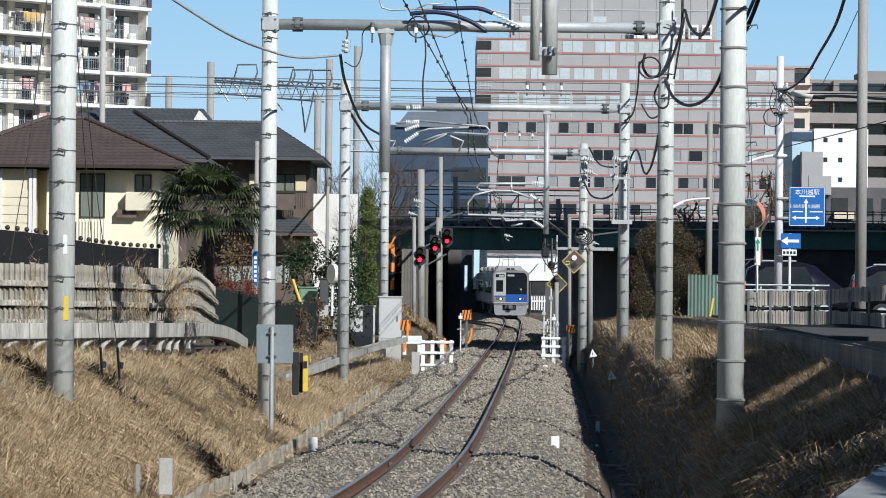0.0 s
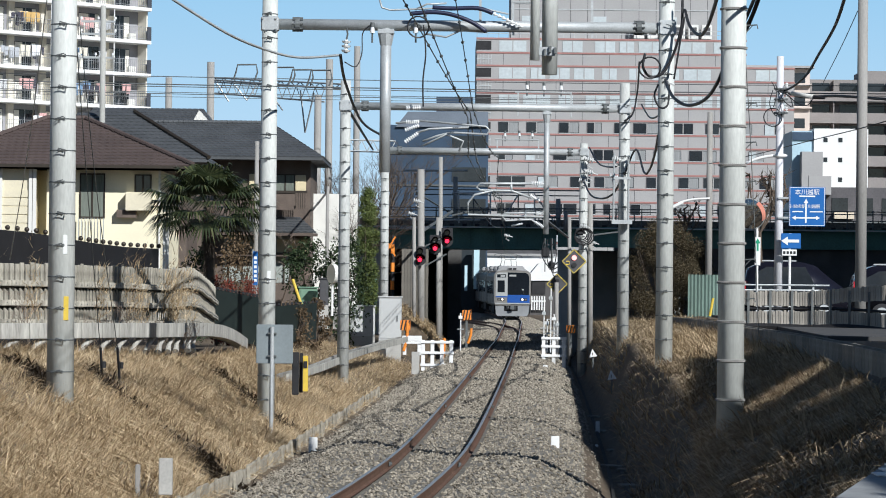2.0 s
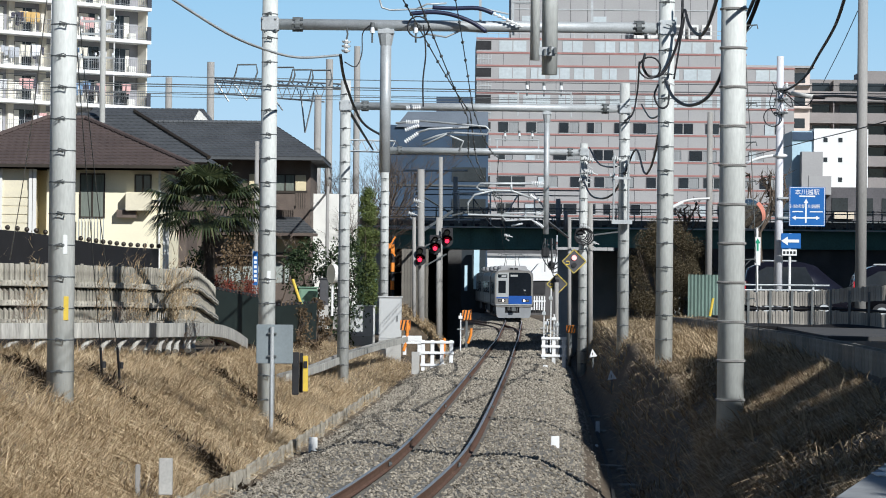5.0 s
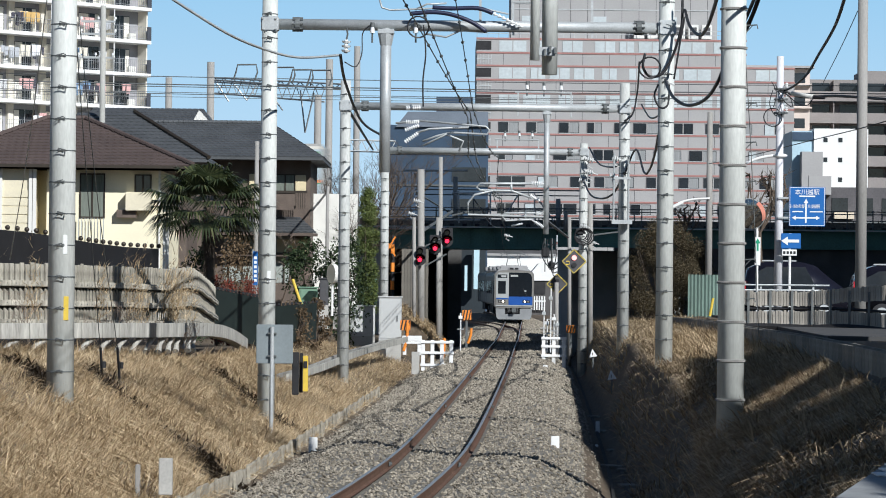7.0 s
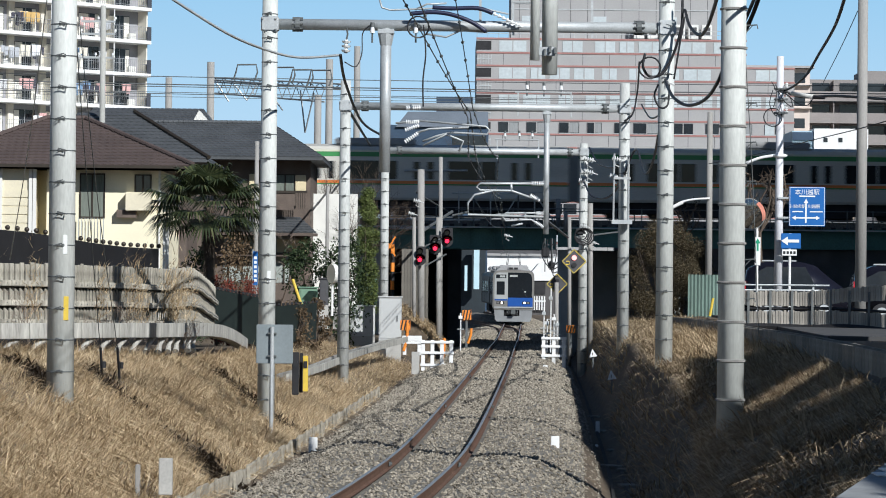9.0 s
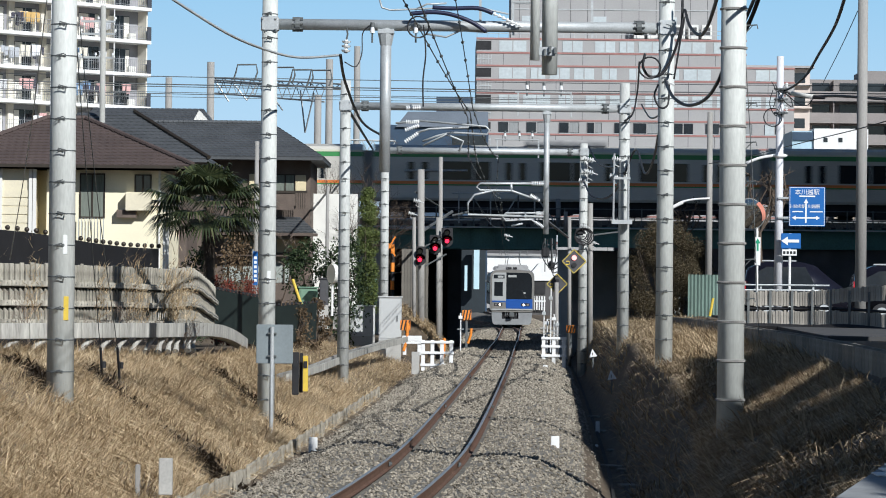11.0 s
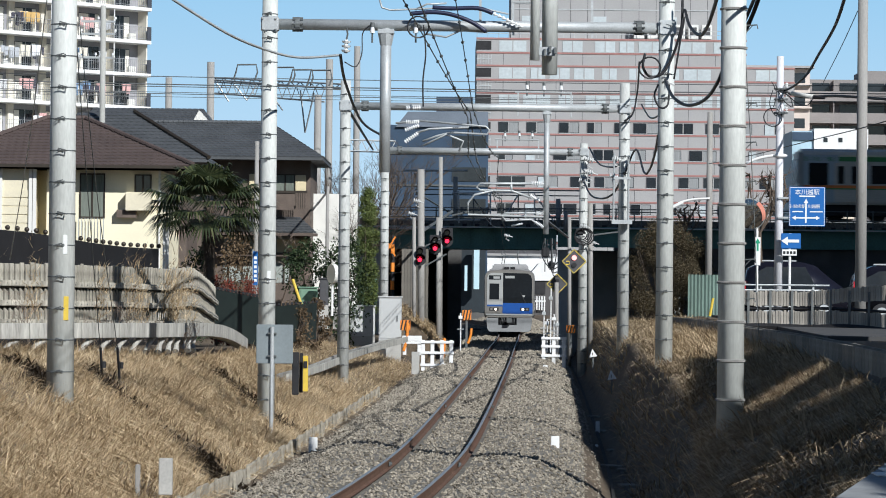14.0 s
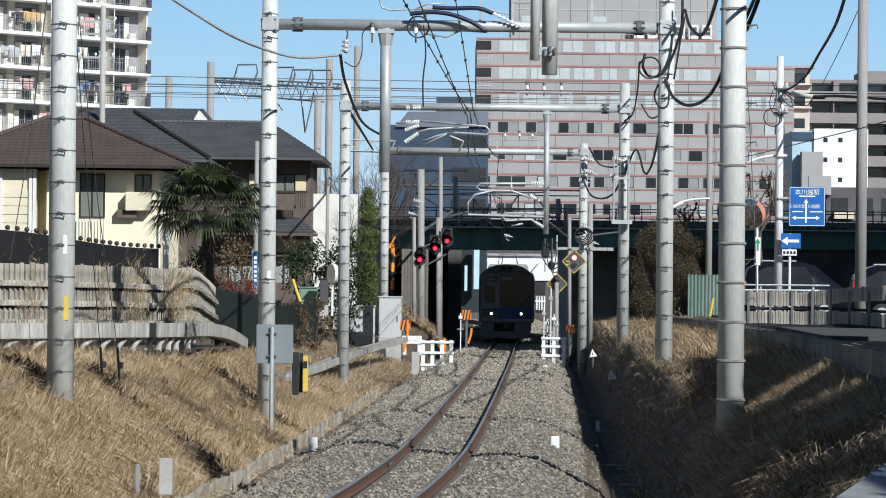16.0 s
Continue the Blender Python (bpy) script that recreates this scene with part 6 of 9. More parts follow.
def shrub(at, w, h, seed, material, label, n=5200, size=0.05, category="shrub", conical=False, depth=None):
    g = ground_at(at[0], at[1])
    h += max(0, at[2] - g)
    t = thing("shrub", (at[0], at[1], min(g, at[2])), label, category)
    rng = random.Random(seed)
    bm = bmesh.new()
    for k in range(6):
        a = rng.uniform(0, 6.28)
        cone(bm, (0, 0, -0.2), (math.cos(a) * w * 0.3, math.sin(a) * w * 0.3, h * 0.7), 0.05, 0.012, 5)
    part("stem", bm, BARK, t)
    cs = []
    tall = h / w > 2
    for k in range(150 if tall else 60):
        q = rng.random()
        z = h * (0.06 + 0.9 * q)
        rad = (w * 0.5) * ((1 - q) ** 0.7 if conical else math.sqrt(max(0.08, 1 - (2 * q - 0.95) ** 2)))
        a, rr = rng.uniform(0, 6.28), rad * math.sqrt(rng.random())
        cs.append((math.cos(a) * rr, math.sin(a) * rr * 0.8, z, w * (rng.uniform(0.2, 0.34) if tall else rng.uniform(0.10, 0.2))))
    v, f = leaf_cloud(cs, n, size, seed)
    mesh("crown", v, f, material, t)
    return t


palm()
shrub((-3.22, 140.00, 2.82), 0.86, 4.297, 31, LEAF_OLIVE, "tall narrow olive-green conifer", 30000, 0.034, "conifer")
shrub((-5.42, 132.00, 2.68), 2.503, 1.821, 32, LEAF_DARK, "dark evergreen shrub by the house", 3800, 0.07)
shrub((-3.84, 130.00, 2.81), 1.748, 1.905, 33, LEAF_DARK, "dark evergreen shrub behind the poles", 3000, 0.07)
shrub((-7.84, 125.00, 3.21), 1.940, 1.293, 34, LEAF_BROWN, "brown winter shrub below the palm", 2600, 0.06)
shrub((-8.16, 108.00, 2.87), 1.117, 1.024, 35, LEAF_DARK, "low evergreen shrub by the gate post", 1600, 0.06)
shrub((-4.98, 108.00, 0.95), 1.676, 1.117, 36, LEAF_BROWN, "brown tangled brambles on the fence", 3200, 0.05)
shrub((-4.39, 112.00, 0.88), 1.159, 1.352, 37, LEAF_BROWN, "brown withered climber on the fence", 2600, 0.05)
for px, s in (((-6.84, 105.00, 2.34), 41), ((-6.27, 106.00, 2.34), 42), ((-7.14, 104.00, 2.43), 43)):
    shrub(px, 0.75, 0.55, s, LEAF_RED, "clipped reddish hedge behind the fence", 1500, 0.04, "hedge")
bare_tree((-6.74, 138.00, 2.78), 3.569, 51, "bare spreading shrub with grey twigs", 6, 0.07, BARK_PALE, 0.6)
bare_tree((-5.05, 150.00, 7.19), 1.552, 52, "bare brown tree behind the poles", 6, 0.06, BARK, 0.5)
bare_tree((-12.04, 112.00, 3.31), 1.448, 53, "leafless garden shrub against the wall", 5, 0.03, BARK_PALE, 0.4)
bare_tree((-3.98, 172.00, 5.17), 5.041, 54, "bare brown tree near the bridge", 6, 0.1, BARK, 0.4)

bare_tree((-5.55, 153.0, 6.2), 4.6, 55, "dense bare brown tree beside the house", 7, 0.09, BARK, 0.42)
bare_tree((-4.0, 176.0, 5.2), 7.2, 56, "dense bare brown tree behind the conifer", 7, 0.11, BARK, 0.4)
bare_tree((-2.9, 179.0, 5.4), 6.2, 57, "dense bare brown tree behind the conifer", 7, 0.10, BARK, 0.42)
for px, h, sd in (((-6.05, 75.20, 1.85), 1.228, 81), ((-5.97, 75.80, 1.84), 1.034, 82), ((-7.22, 72.50, 1.86), 1.490, 83), ((-8.77, 69.60, 1.90), 1.569, 84), ((-6.57, 74.30, 1.86), 0.893, 85), ((-5.88, 78.00, 1.74), 1.210, 86), ((-7.77, 71.30, 1.88), 0.734, 87)):
    bare_tree(px, h, sd, "dry leafless vine tangled on the board fence", 5, 0.014, BARK_PALE, 0.55, "vines on the fence")


def fence_vines():
    """Dead climbers that hang over the boards of the wavy fence."""
    rng = np.random.default_rng(77)
    pts = np.array([tuple(p) for p in resample([(-10.17, 70.00, 1.92), (-8.41, 71.50, 1.92), (-7.38, 73.50, 1.89), (-6.45, 76.00, 1.86), (-6.06, 79.00, 1.88)], 0.05)])
    k = rng.integers(0, len(pts), 5200)
    p = pts[k]
    dense = np.sin(p[:, 0] * 4.1) + np.sin(p[:, 0] * 9.7 + 1.0) + 1.6 * (p[:, 0] > -7.2) + rng.normal(0, 0.7, len(p))
    p = p[dense > 1.1]
    n = len(p)
    off = np.stack([rng.uniform(0.05, 0.16, n), -rng.uniform(0.08, 0.2, n), np.abs(rng.normal(0.55, 0.45, n))], -1)
    return blades("dry_vines", p + off, 0.34, 1.0, 0.0055, STRAW, 78, "dead straw-coloured climbers hanging over the board fence", "vines", -0.6)


fence_vines()

# ---- right bank: channel, fences, road, signs ----
RIGHT_LINE = [(8.72, 150.00, 1.39), (8.56, 125.00, 1.63), (8.12, 103.00, 1.78), (7.41, 80.00, 1.87), (7.13, 67.00, 1.91), (7.04, 58.50, 1.90), (6.77, 50.00, 1.90), (6.50, 42.00, 1.90), (6.20, 34.00, 1.90)]
# darker channel concrete whose tone differs from block to block
make_channel("drain_channel", RIGHT_LINE, "grey concrete drain channel at the road side of the bank", False, 0.40, -1, 0.6, mat("mossy_channel_concrete", (0.21, 0.20, 0.175), 0.9, 0, 0.4, 1.5, 14, 0.5, per_object=0.25))
DARK_BOARD = mat("grey_brown_boards", (0.40, 0.37, 0.32), 0.95, 0, 0.3, 1.6, 18, 0.5, per_object=0.2, stretch=(1, 1, 0.3))


def make_plank_fence():
    """Boards in two tiers between posts, along the road."""
    t = thing("plank_fence", (0, 0, 0), "weathered grey-brown plank fence in two tiers beside the road", "fence", kind="structure")
    line = [(8.37, 93.00, 1.74), (10.08, 92.50, 1.75), (10.68, 92.00, 1.77), (11.32, 91.50, 1.76), (11.96, 91.00, 1.72), (13.30, 90.00, 1.64)]
    pts = resample(line, 0.078)
    rng = random.Random(9)
    kinds, used = [], set()
    for k in range(3):
        kinds.append(part("plank", boxes(((0, -0.025, 0), (0.07, 0.02, 0.40 + 0.015 * k)), bevel=0.008), DARK_BOARD, t))
    for i, (a, b) in enumerate(zip(pts, pts[1:])):
        d = b - a
        for z in (0.0, 0.55 + max(0.0, a.x - 10.4) * 0.13):
            ob = kinds[rng.randrange(3)]
            m = Matrix.Translation(a + Vector((0, 0, z + rng.uniform(-0.015, 0.015)))) @ Matrix.Rotation(math.atan2(d.y, d.x) + rng.uniform(-0.12, 0.12), 4, "Z")
            if ob.name in used:
                again(ob, m, t)
            else:
                used.add(ob.name)
                ob.matrix_basis = m
    rail = [p + Vector((0, 0.05, 0.48)) for p in pts[::6]]
    part("base_rail", tube(bmesh.new(), [p + Vector((0, -0.08, -0.06 + 0.02 * math.sin(i))) for i, p in enumerate(pts[::6])], 0.11, 6), BLACK, t, "black wavy rail along the foot")
    part("rail", tube(bmesh.new(), rail, 0.045, 5), BLACK, t, "black sagging rail between the tiers")
    post = None
    for p in pts[4::8]:
        m = Matrix.Translation(p + Vector((0, 0.09, -0.3)))
        if post is None:
            post = part("fence_post", boxes(((-0.035, -0.15, 0.2), (0.035, -0.12, 1.3))), STEEL_DK, t)
            post.matrix_basis = m
        else:
            again(post, m, t)


make_plank_fence()


def make_road():
    bm = bmesh.new()
    z = 1.72
    left = [along(y, 8.4, z) for y in (76, 90, 110, 140, 158)]
    v = [bm.verts.new(p) for p in left] + [bm.verts.new((p.x + 26, p.y, z)) for p in reversed(left)]
    top = bm.faces.new(v)
    ex = bmesh.ops.extrude_face_region(bm, geom=[top])
    bmesh.ops.translate(bm, vec=(0, 0, -0.3), verts=[g for g in ex["geom"] if isinstance(g, bmesh.types.BMVert)])
    r = part("road", bm, ASPHALT)
    tagged(r, "grey asphalt road beside the cutting", "road", kind="structure")


make_road()


def utility_pole(at, height, r0, r1, material, label, arms=(), lean=0.0):
    t = thing("utility_pole", at, label, "utility pole", "utility poles")
    part("shaft", rod((0, 0, -max(0.5, at[2] - ground_at(at[0], at[1]) + 0.3)), (lean, 0, height), r0, 16, r1), material, t, smooth=True)
    for z, a, b in arms:
        part("crossarm", boxes(((a, -0.04, z - 0.04), (b, 0.04, z + 0.04))), STEEL, t)
        n = max(2, int((b - a) / 0.5))
        for k in range(n + 1):
            x = a + (b - a) * k / n
            bm = cone(bmesh.new(), (x, 0, z + 0.04), (x, 0, z + 0.12), 0.02, 0.02, 6)
            cone(bm, (x, 0, z + 0.1), (x, 0, z + 0.2), 0.055, 0.04, 8)
            part("insulator", bm, PORCELAIN, t)
    return t


# two unseen poles, added so that their shadows fall on the plank fence
for px in (13.65, 14.75):
    utility_pole((px, 88.0, 1.7), 8.0, 0.31, 0.3, POLE_GREY, "stout grey pole added out of view to shade the fence")
utility_pole((10.95, 135.00, 3.55), 6.447, 0.15, 0.11, POLE_GREY, "grey weathered concrete utility pole behind the bank")
lp = utility_pole((11.06, 108.00, 2.61), 7.821, 0.15, 0.115, mat("white_pole_paint", (0.66, 0.66, 0.68), 0.5, 0, 0.08, 1, 20, 0.05), "pale painted roadside pole with street lamp and cables")
utility_pole((12.24, 96.00, 2.75), 9.434, 0.17, 0.145, POLE_GREY, "tall plain grey utility pole by the road")
utility_pole((-14.10, 135.00, 7.36), 6.750, 0.14, 0.11, mat("pole_mid_grey", (0.38, 0.38, 0.35), 0.8, 0, 0.2, 1.5, 30, 0.15, stretch=(1, 1, 0.35)), "slim grey utility pole between the houses", ((6.098, -0.9, 0.5), (5.586, -0.9, 0.5), (4.609, -1.0, 0.4)))
utility_pole((-4.95, 140.00, 2.32), 4.586, 0.09, 0.07, POLE_GREY, "slim dark steel pole by the garden")
utility_pole((-6.85, 120.00, 2.37), 5.586, 0.09, 0.08, POLE_GREY, "slim grey pipe post beside a catenary pole")
for px, h, r in (((-15.58, 185.00, 9.05), 5.199, 0.2), ((-13.22, 185.00, 9.08), 6.060, 0.22), ((-6.27, 178.00, 7.99), 6.905, 0.2), ((-6.80, 176.00, 7.93), 4.916, 0.2), ((-4.82, 180.00, 8.06), 7.697, 0.18)):
    utility_pole(px, h + 2.5, r, r * 0.95, POLE_GREY, "grey concrete pole of the line on the bridge") .location.z -= 2.5


def street_lamp_arm():
    t = thing("street_lamp", (10.87, 107.90, 7.03), "white curved street lamp arm fixed to a pole", "street lamp")
    o = Vector((10.87, 107.90, 7.03))
    arm = [Vector(p) - o for p in ((9.94, 107.90, 6.89), (10.41, 107.90, 7.07), (10.91, 107.90, 7.16))]
    part("arm", tube(bmesh.new(), smooth_line(arm, 6), 0.05, 8), WHITE, t, smooth=True)
    bm = bmesh.new()
    bmesh.ops.create_uvsphere(bm, u_segments=14, v_segments=8, radius=1.0)
    bmesh.ops.transform(bm, matrix=Matrix.Translation(Vector((11.06, 107.90, 7.15)) - o) @ Matrix.Diagonal((0.26, 0.13, 0.08, 1)), verts=bm.verts)
    part("lamp_head", bm, WHITE, t, smooth=True)


street_lamp_arm()


def second_lamp():
    o = Vector((10.95, 134.8, 6.40))
    t = thing("street_lamp", o, "white curved street lamp arm fixed to a grey pole", "street lamp")
    arm = [Vector(p) - o for p in ((9.40, 134.8, 6.02), (9.75, 134.8, 6.24), (10.25, 134.8, 6.37), (10.95, 134.8, 6.42))]
    part("arm", tube(bmesh.new(), smooth_line(arm, 6), 0.045, 8), WHITE, t, smooth=True)
    part("lamp_head", tube(bmesh.new(), smooth_line([Vector((9.42, 134.8, 6.03)) - o, Vector((9.6, 134.8, 6.13)) - o, Vector((9.85, 134.8, 6.25)) - o], 4), 0.075, 8), WHITE, t, smooth=True)


second_lamp()


def text_mesh(body, size, at, material, parent, name="lettering", wide=1.0):
    cu = bpy.data.curves.new(name, "FONT")
    cu.body, cu.size, cu.align_x, cu.align_y, cu.extrude = body, size, "CENTER", "CENTER", 0.002
    tmp = bpy.data.objects.new(name, cu)
    scene.collection.objects.link(tmp)
    bpy.context.view_layer.update()
    me = bpy.data.meshes.new_from_object(tmp.evaluated_get(bpy.context.evaluated_depsgraph_get()))
    bpy.data.objects.remove(tmp)
    me.materials.clear()
    me.materials.append(material)
    ob = new(name, me)
    ob.parent = parent
    ob.matrix_basis = pose(*at, 90, 0, 0) @ Matrix.Diagonal((wide, 1, 1, 1))
    return ob


SIGN_BLUE = mat("sign_blue", (0.015, 0.125, 0.40), 0.4, 0, 0.06, 2, 20, 0.02)


def arrow(bm, a, b, w, head, y):
    a, b = Vector((a[0], 0, a[1])), Vector((b[0], 0, b[1]))
    d = (b - a).normalized()
    n = Vector((-d.z, 0, d.x))
    c = b - d * head
    pts = [a - n * w, a + n * w, c + n * w, c + n * w * 3, b, c - n * w * 3, c - n * w]
    f = [bm.verts.new((p.x, y, p.z)) for p in pts]
    g = [bm.verts.new((p.x, y - 0.006, p.z)) for p in pts]
    bm.faces.new(f)
    bm.faces.new(g)
    for i in range(len(pts)):
        bm.faces.new((f[i], f[(i + 1) % len(pts)], g[(i + 1) % len(pts)], g[i]))


def guide_sign():
    D = 107.8
    o = Vector((11.96, 107.80, 5.48))
    t = thing("guide_sign", o, "blue road guide sign with white arrows and station names", "road sign")
    k = D / 5800
    w, h = 64 * k, 70 * k
    part("plate", boxes(((-w / 2, -0.03, -h / 2), (w / 2, 0.0, h / 2)), bevel=0.01), SIGN_BLUE, t)
    part("border", boxes(((-w / 2 + 0.02, -0.034, h / 2 - 0.035), (w / 2 - 0.02, -0.03, h / 2 - 0.02)), ((-w / 2 + 0.02, -0.034, -h / 2 + 0.02), (w / 2 - 0.02, -0.03, -h / 2 + 0.035)), ((-w / 2 + 0.02, -0.034, -h / 2 + 0.036), (-w / 2 + 0.035, -0.03, h / 2 - 0.036)), ((w / 2 - 0.035, -0.034, -h / 2 + 0.036), (w / 2 - 0.02, -0.03, h / 2 - 0.036))), WHITE, t)
    bm = bmesh.new()
    arrow(bm, (-2 * k, -29 * k), (-2 * k, 14 * k), 1.4 * k, 8 * k, -0.034)
    part("arrow", bm, WHITE, t)
    for s in (-1, 1):
        bm = bmesh.new()
        arrow(bm, (-2 * k + s * 1.5 * k, -20 * k), (-2 * k + s * 25 * k, -20 * k), 1.3 * k, 7 * k, -0.034)
        part("arrow", bm, WHITE, t)
    text_mesh("\u672c\u5ddd\u8d8a\u99c5", 11 * k, (0, -0.036, 25 * k), WHITE, t)
    part("small_text_bar", boxes(((-14 * k, -0.036, 17 * k), (14 * k, -0.032, 19.5 * k))), WHITE, t)
    text_mesh("\u5ddd\u8d8a\u5e02\u99c5", 7 * k, (-16.5 * k, -0.036, 0 * k), WHITE, t)
    text_mesh("\u5ddd\u8d8a\u99c5", 7.5 * k, (12 * k, -0.036, 0 * k), WHITE, t)
    part("small_text_bar", boxes(((-26 * k, -0.036, -10 * k), (-7 * k, -0.032, -8 * k)), ((5 * k, -0.036, -10 * k), (28 * k, -0.032, -8 * k))), WHITE, t)
    part("bracket", boxes(((-w / 2 - 0.35, -0.0, 0.25), (w / 2 - 0.2, 0.06, 0.31)), ((-w / 2 - 0.35, -0.0, -0.4), (w / 2 - 0.2, 0.06, -0.34))), STEEL, t)


guide_sign()


def one_way_sign():
    o = Vector((11.39, 107.60, 4.34))
    k = 107.6 / 5800
    t = thing("one_way_sign", o, "blue one-way road sign with white arrow on a white post", "road sign")
    part("plate", boxes(((-16 * k, -0.03, -13.5 * k), (19 * k, 0, 13.5 * k)), bevel=0.01), SIGN_BLUE, t)
    bm = bmesh.new()
    arrow(bm, (16 * k, 0), (-16 * k, 0), 2.6 * k, 12 * k, -0.034)
    part("arrow", bm, WHITE, t)
    sub = part("supplement_plate", boxes(((-14 * k, -0.03, -26 * k), (12 * k, 0, -15 * k)), bevel=0.005), WHITE, t, "white supplementary plate")
    part("text_bar", boxes(*[((-12 * k + 6 * k * i, -0.035, -23 * k), (-8 * k + 6 * k * i, -0.03, -18 * k)) for i in range(4)]), BLACK, sub)
    part("post", rod((0, 0.05, -150 * k), (0, 0.05, 14 * k), 0.045, 10), WHITE, t)
    # slim post with a green arrow plate
    o = Vector((9.98, 104.00, 2.61))
    k = 104 / 5800
    t = thing("sign_post", o, "slim white post with a green and white arrow plate", "sign post")
    part("post", rod((0, 0, -1.0), (-1 * k, 0, 120 * k), 0.04, 8), WHITE, t)
    pl = part("plate", boxes(((-5 * k, -0.06, 50 * k), (5 * k, -0.04, 100 * k)), bevel=0.005), WHITE, t)
    bm = bmesh.new()
    arrow(bm, (0, 76 * k), (0, 98 * k), 1.6 * k, 9 * k, -0.064)
    part("arrow", bm, mat("sign_green", (0.02, 0.30, 0.16), 0.4, 0, 0.05, 2, 20, 0.02), pl)
    # round convex mirror on top of the post
    mr = thing("road_mirror", (9.72, 103.96, 5.13), "round convex road mirror with a grey rim and faded orange hood", "road mirror")
    mr.matrix_basis = Matrix.Translation((9.72, 103.96, 5.13)) @ Matrix.Rotation(radians(-24), 4, "Z") @ Matrix.Rotation(radians(14), 4, "X")
    bm = bmesh.new()
    R, rows = 0.49, []
    for q in range(7):
        rr = R * q / 6
        rows.append([bm.verts.new((rr * math.cos(a * math.pi / 14), -0.10 + 0.10 * (q / 6) ** 2, rr * math.sin(a * math.pi / 14))) for a in range(28)] if q else [bm.verts.new((0, -0.10, 0))])
    for a in range(28):
        bm.faces.new((rows[0][0], rows[1][a], rows[1][(a + 1) % 28]))
        for q in range(1, 6):
            bm.faces.new((rows[q][a], rows[q + 1][a], rows[q + 1][(a + 1) % 28], rows[q][(a + 1) % 28]))
    part("mirror_face", bm, mat("mirror_metal", (0.5, 0.52, 0.54), 0.06, 1.0, 0.08, 1, 6, 0.0), mr, "dark reflecting convex face", True)
    FADED = mat("faded_orange", (0.55, 0.21, 0.15), 0.6, 0, 0.2, 3, 20, 0.05)
    ringpts = [(0.5 * math.cos(a * math.pi / 16), 0.0, 0.5 * math.sin(a * math.pi / 16)) for a in range(33)]
    part("rim", tube(bmesh.new(), ringpts, 0.017, 6), STEEL, mr, "grey rim", True)
    part("back_shell", cone(bmesh.new(), (0, 0.02, 0), (0, 0.1, 0), 0.49, 0.3, 24), FADED, mr)
    bm = bmesh.new()
    outer = [bm.verts.new((0.52 * math.cos(a), y, 0.52 * math.sin(a))) for y in (-0.3, 0.02) for a in [math.pi * (-0.1 + 0.027 * k) for k in range(15)]]
    inner = [bm.verts.new((0.505 * math.cos(a), y, 0.505 * math.sin(a))) for y in (-0.3, 0.02) for a in [math.pi * (-0.1 + 0.027 * k) for k in range(15)]]
    for k in range(14):
        bm.faces.new((outer[k], outer[k + 1], outer[16 + k], outer[15 + k]))
        bm.faces.new((inner[k], inner[k + 1], inner[16 + k], inner[15 + k]))
        bm.faces.new((outer[k], outer[k + 1], inner[k + 1], inner[k]))
    part("hood", bm, FADED, mr, "faded orange hood")


one_way_sign()


# ---- cars by the road ----
CAR_PAINT = mat("black_car_paint", (0.012, 0.012, 0.02), 0.15, 0.2, 0.2, 2, 20, 0.0, spec=0.7)


def parked_car(at, rz, label, length=4.6, height=1.8):
    t = thing("parked_car", at, label, "car", "cars on the road", rz=rz)
    L, w = length, 1.7
    side = [(0, 0.3), (L, 0.3), (L, 0.95), (L - 0.25, 1.05), (L - 1.15, height - 0.12), (L - 1.7, height), (0.7, height), (0.15, height - 0.25), (0.0, 1.0)]
    bm = prism(bmesh.new(), side, 0.0, w)
    bmesh.ops.bevel(bm, geom=list(bm.edges), offset=0.06, segments=2, affect="EDGES")
    body = part("body", bm, CAR_PAINT, t, "glossy dark bodywork", True)
    g = [(0.35, 1.05), (L - 1.1, 1.05), (L - 1.5, height - 0.18), (0.75, height - 0.18), (0.35, height - 0.4)]
    part("side_window", prism(bmesh.new(), g, -0.012, 0.0), GLASS, body)
    part("side_window", prism(bmesh.new(), g, w, w + 0.012), GLASS, body)
    part("window_trim", boxes(((0.3, -0.02, 1.0), (L - 1.0, -0.005, 1.03))), STEEL, body)
    part("roof_rail", boxes(((0.6, 0.12, height + 0.01), (L - 1.8, 0.16, height + 0.05))), STEEL, t, "bright roof rail")
    for x in (0.85, L - 0.85):
        for y in (0.0, w):
            wh = part("wheel", cone(bmesh.new(), (x, y - 0.02 if y else -0.02, 0.32), (x, y + 0.02 if y else 0.2, 0.32), 0.32, 0.32, 18), BLACK, t)
            part("rim", cone(bmesh.new(), (x, -0.03 if not y else w + 0.02, 0.32), (x, -0.02 if not y else w + 0.03, 0.32), 0.2, 0.2, 14), STEEL, wh)
    part("tail_lamp", boxes(((-0.015, 0.05, 0.95), (0.04, 0.35, 1.3))), mat("tail_red", (0.45, 0.02, 0.03), 0.2, 0, 0.1, 2, 20, 0), t)
    part("head_lamp", boxes(((L - 0.12, 0.05, 0.7), (L + 0.012, 0.5, 0.88))), PORCELAIN, t)
    return t


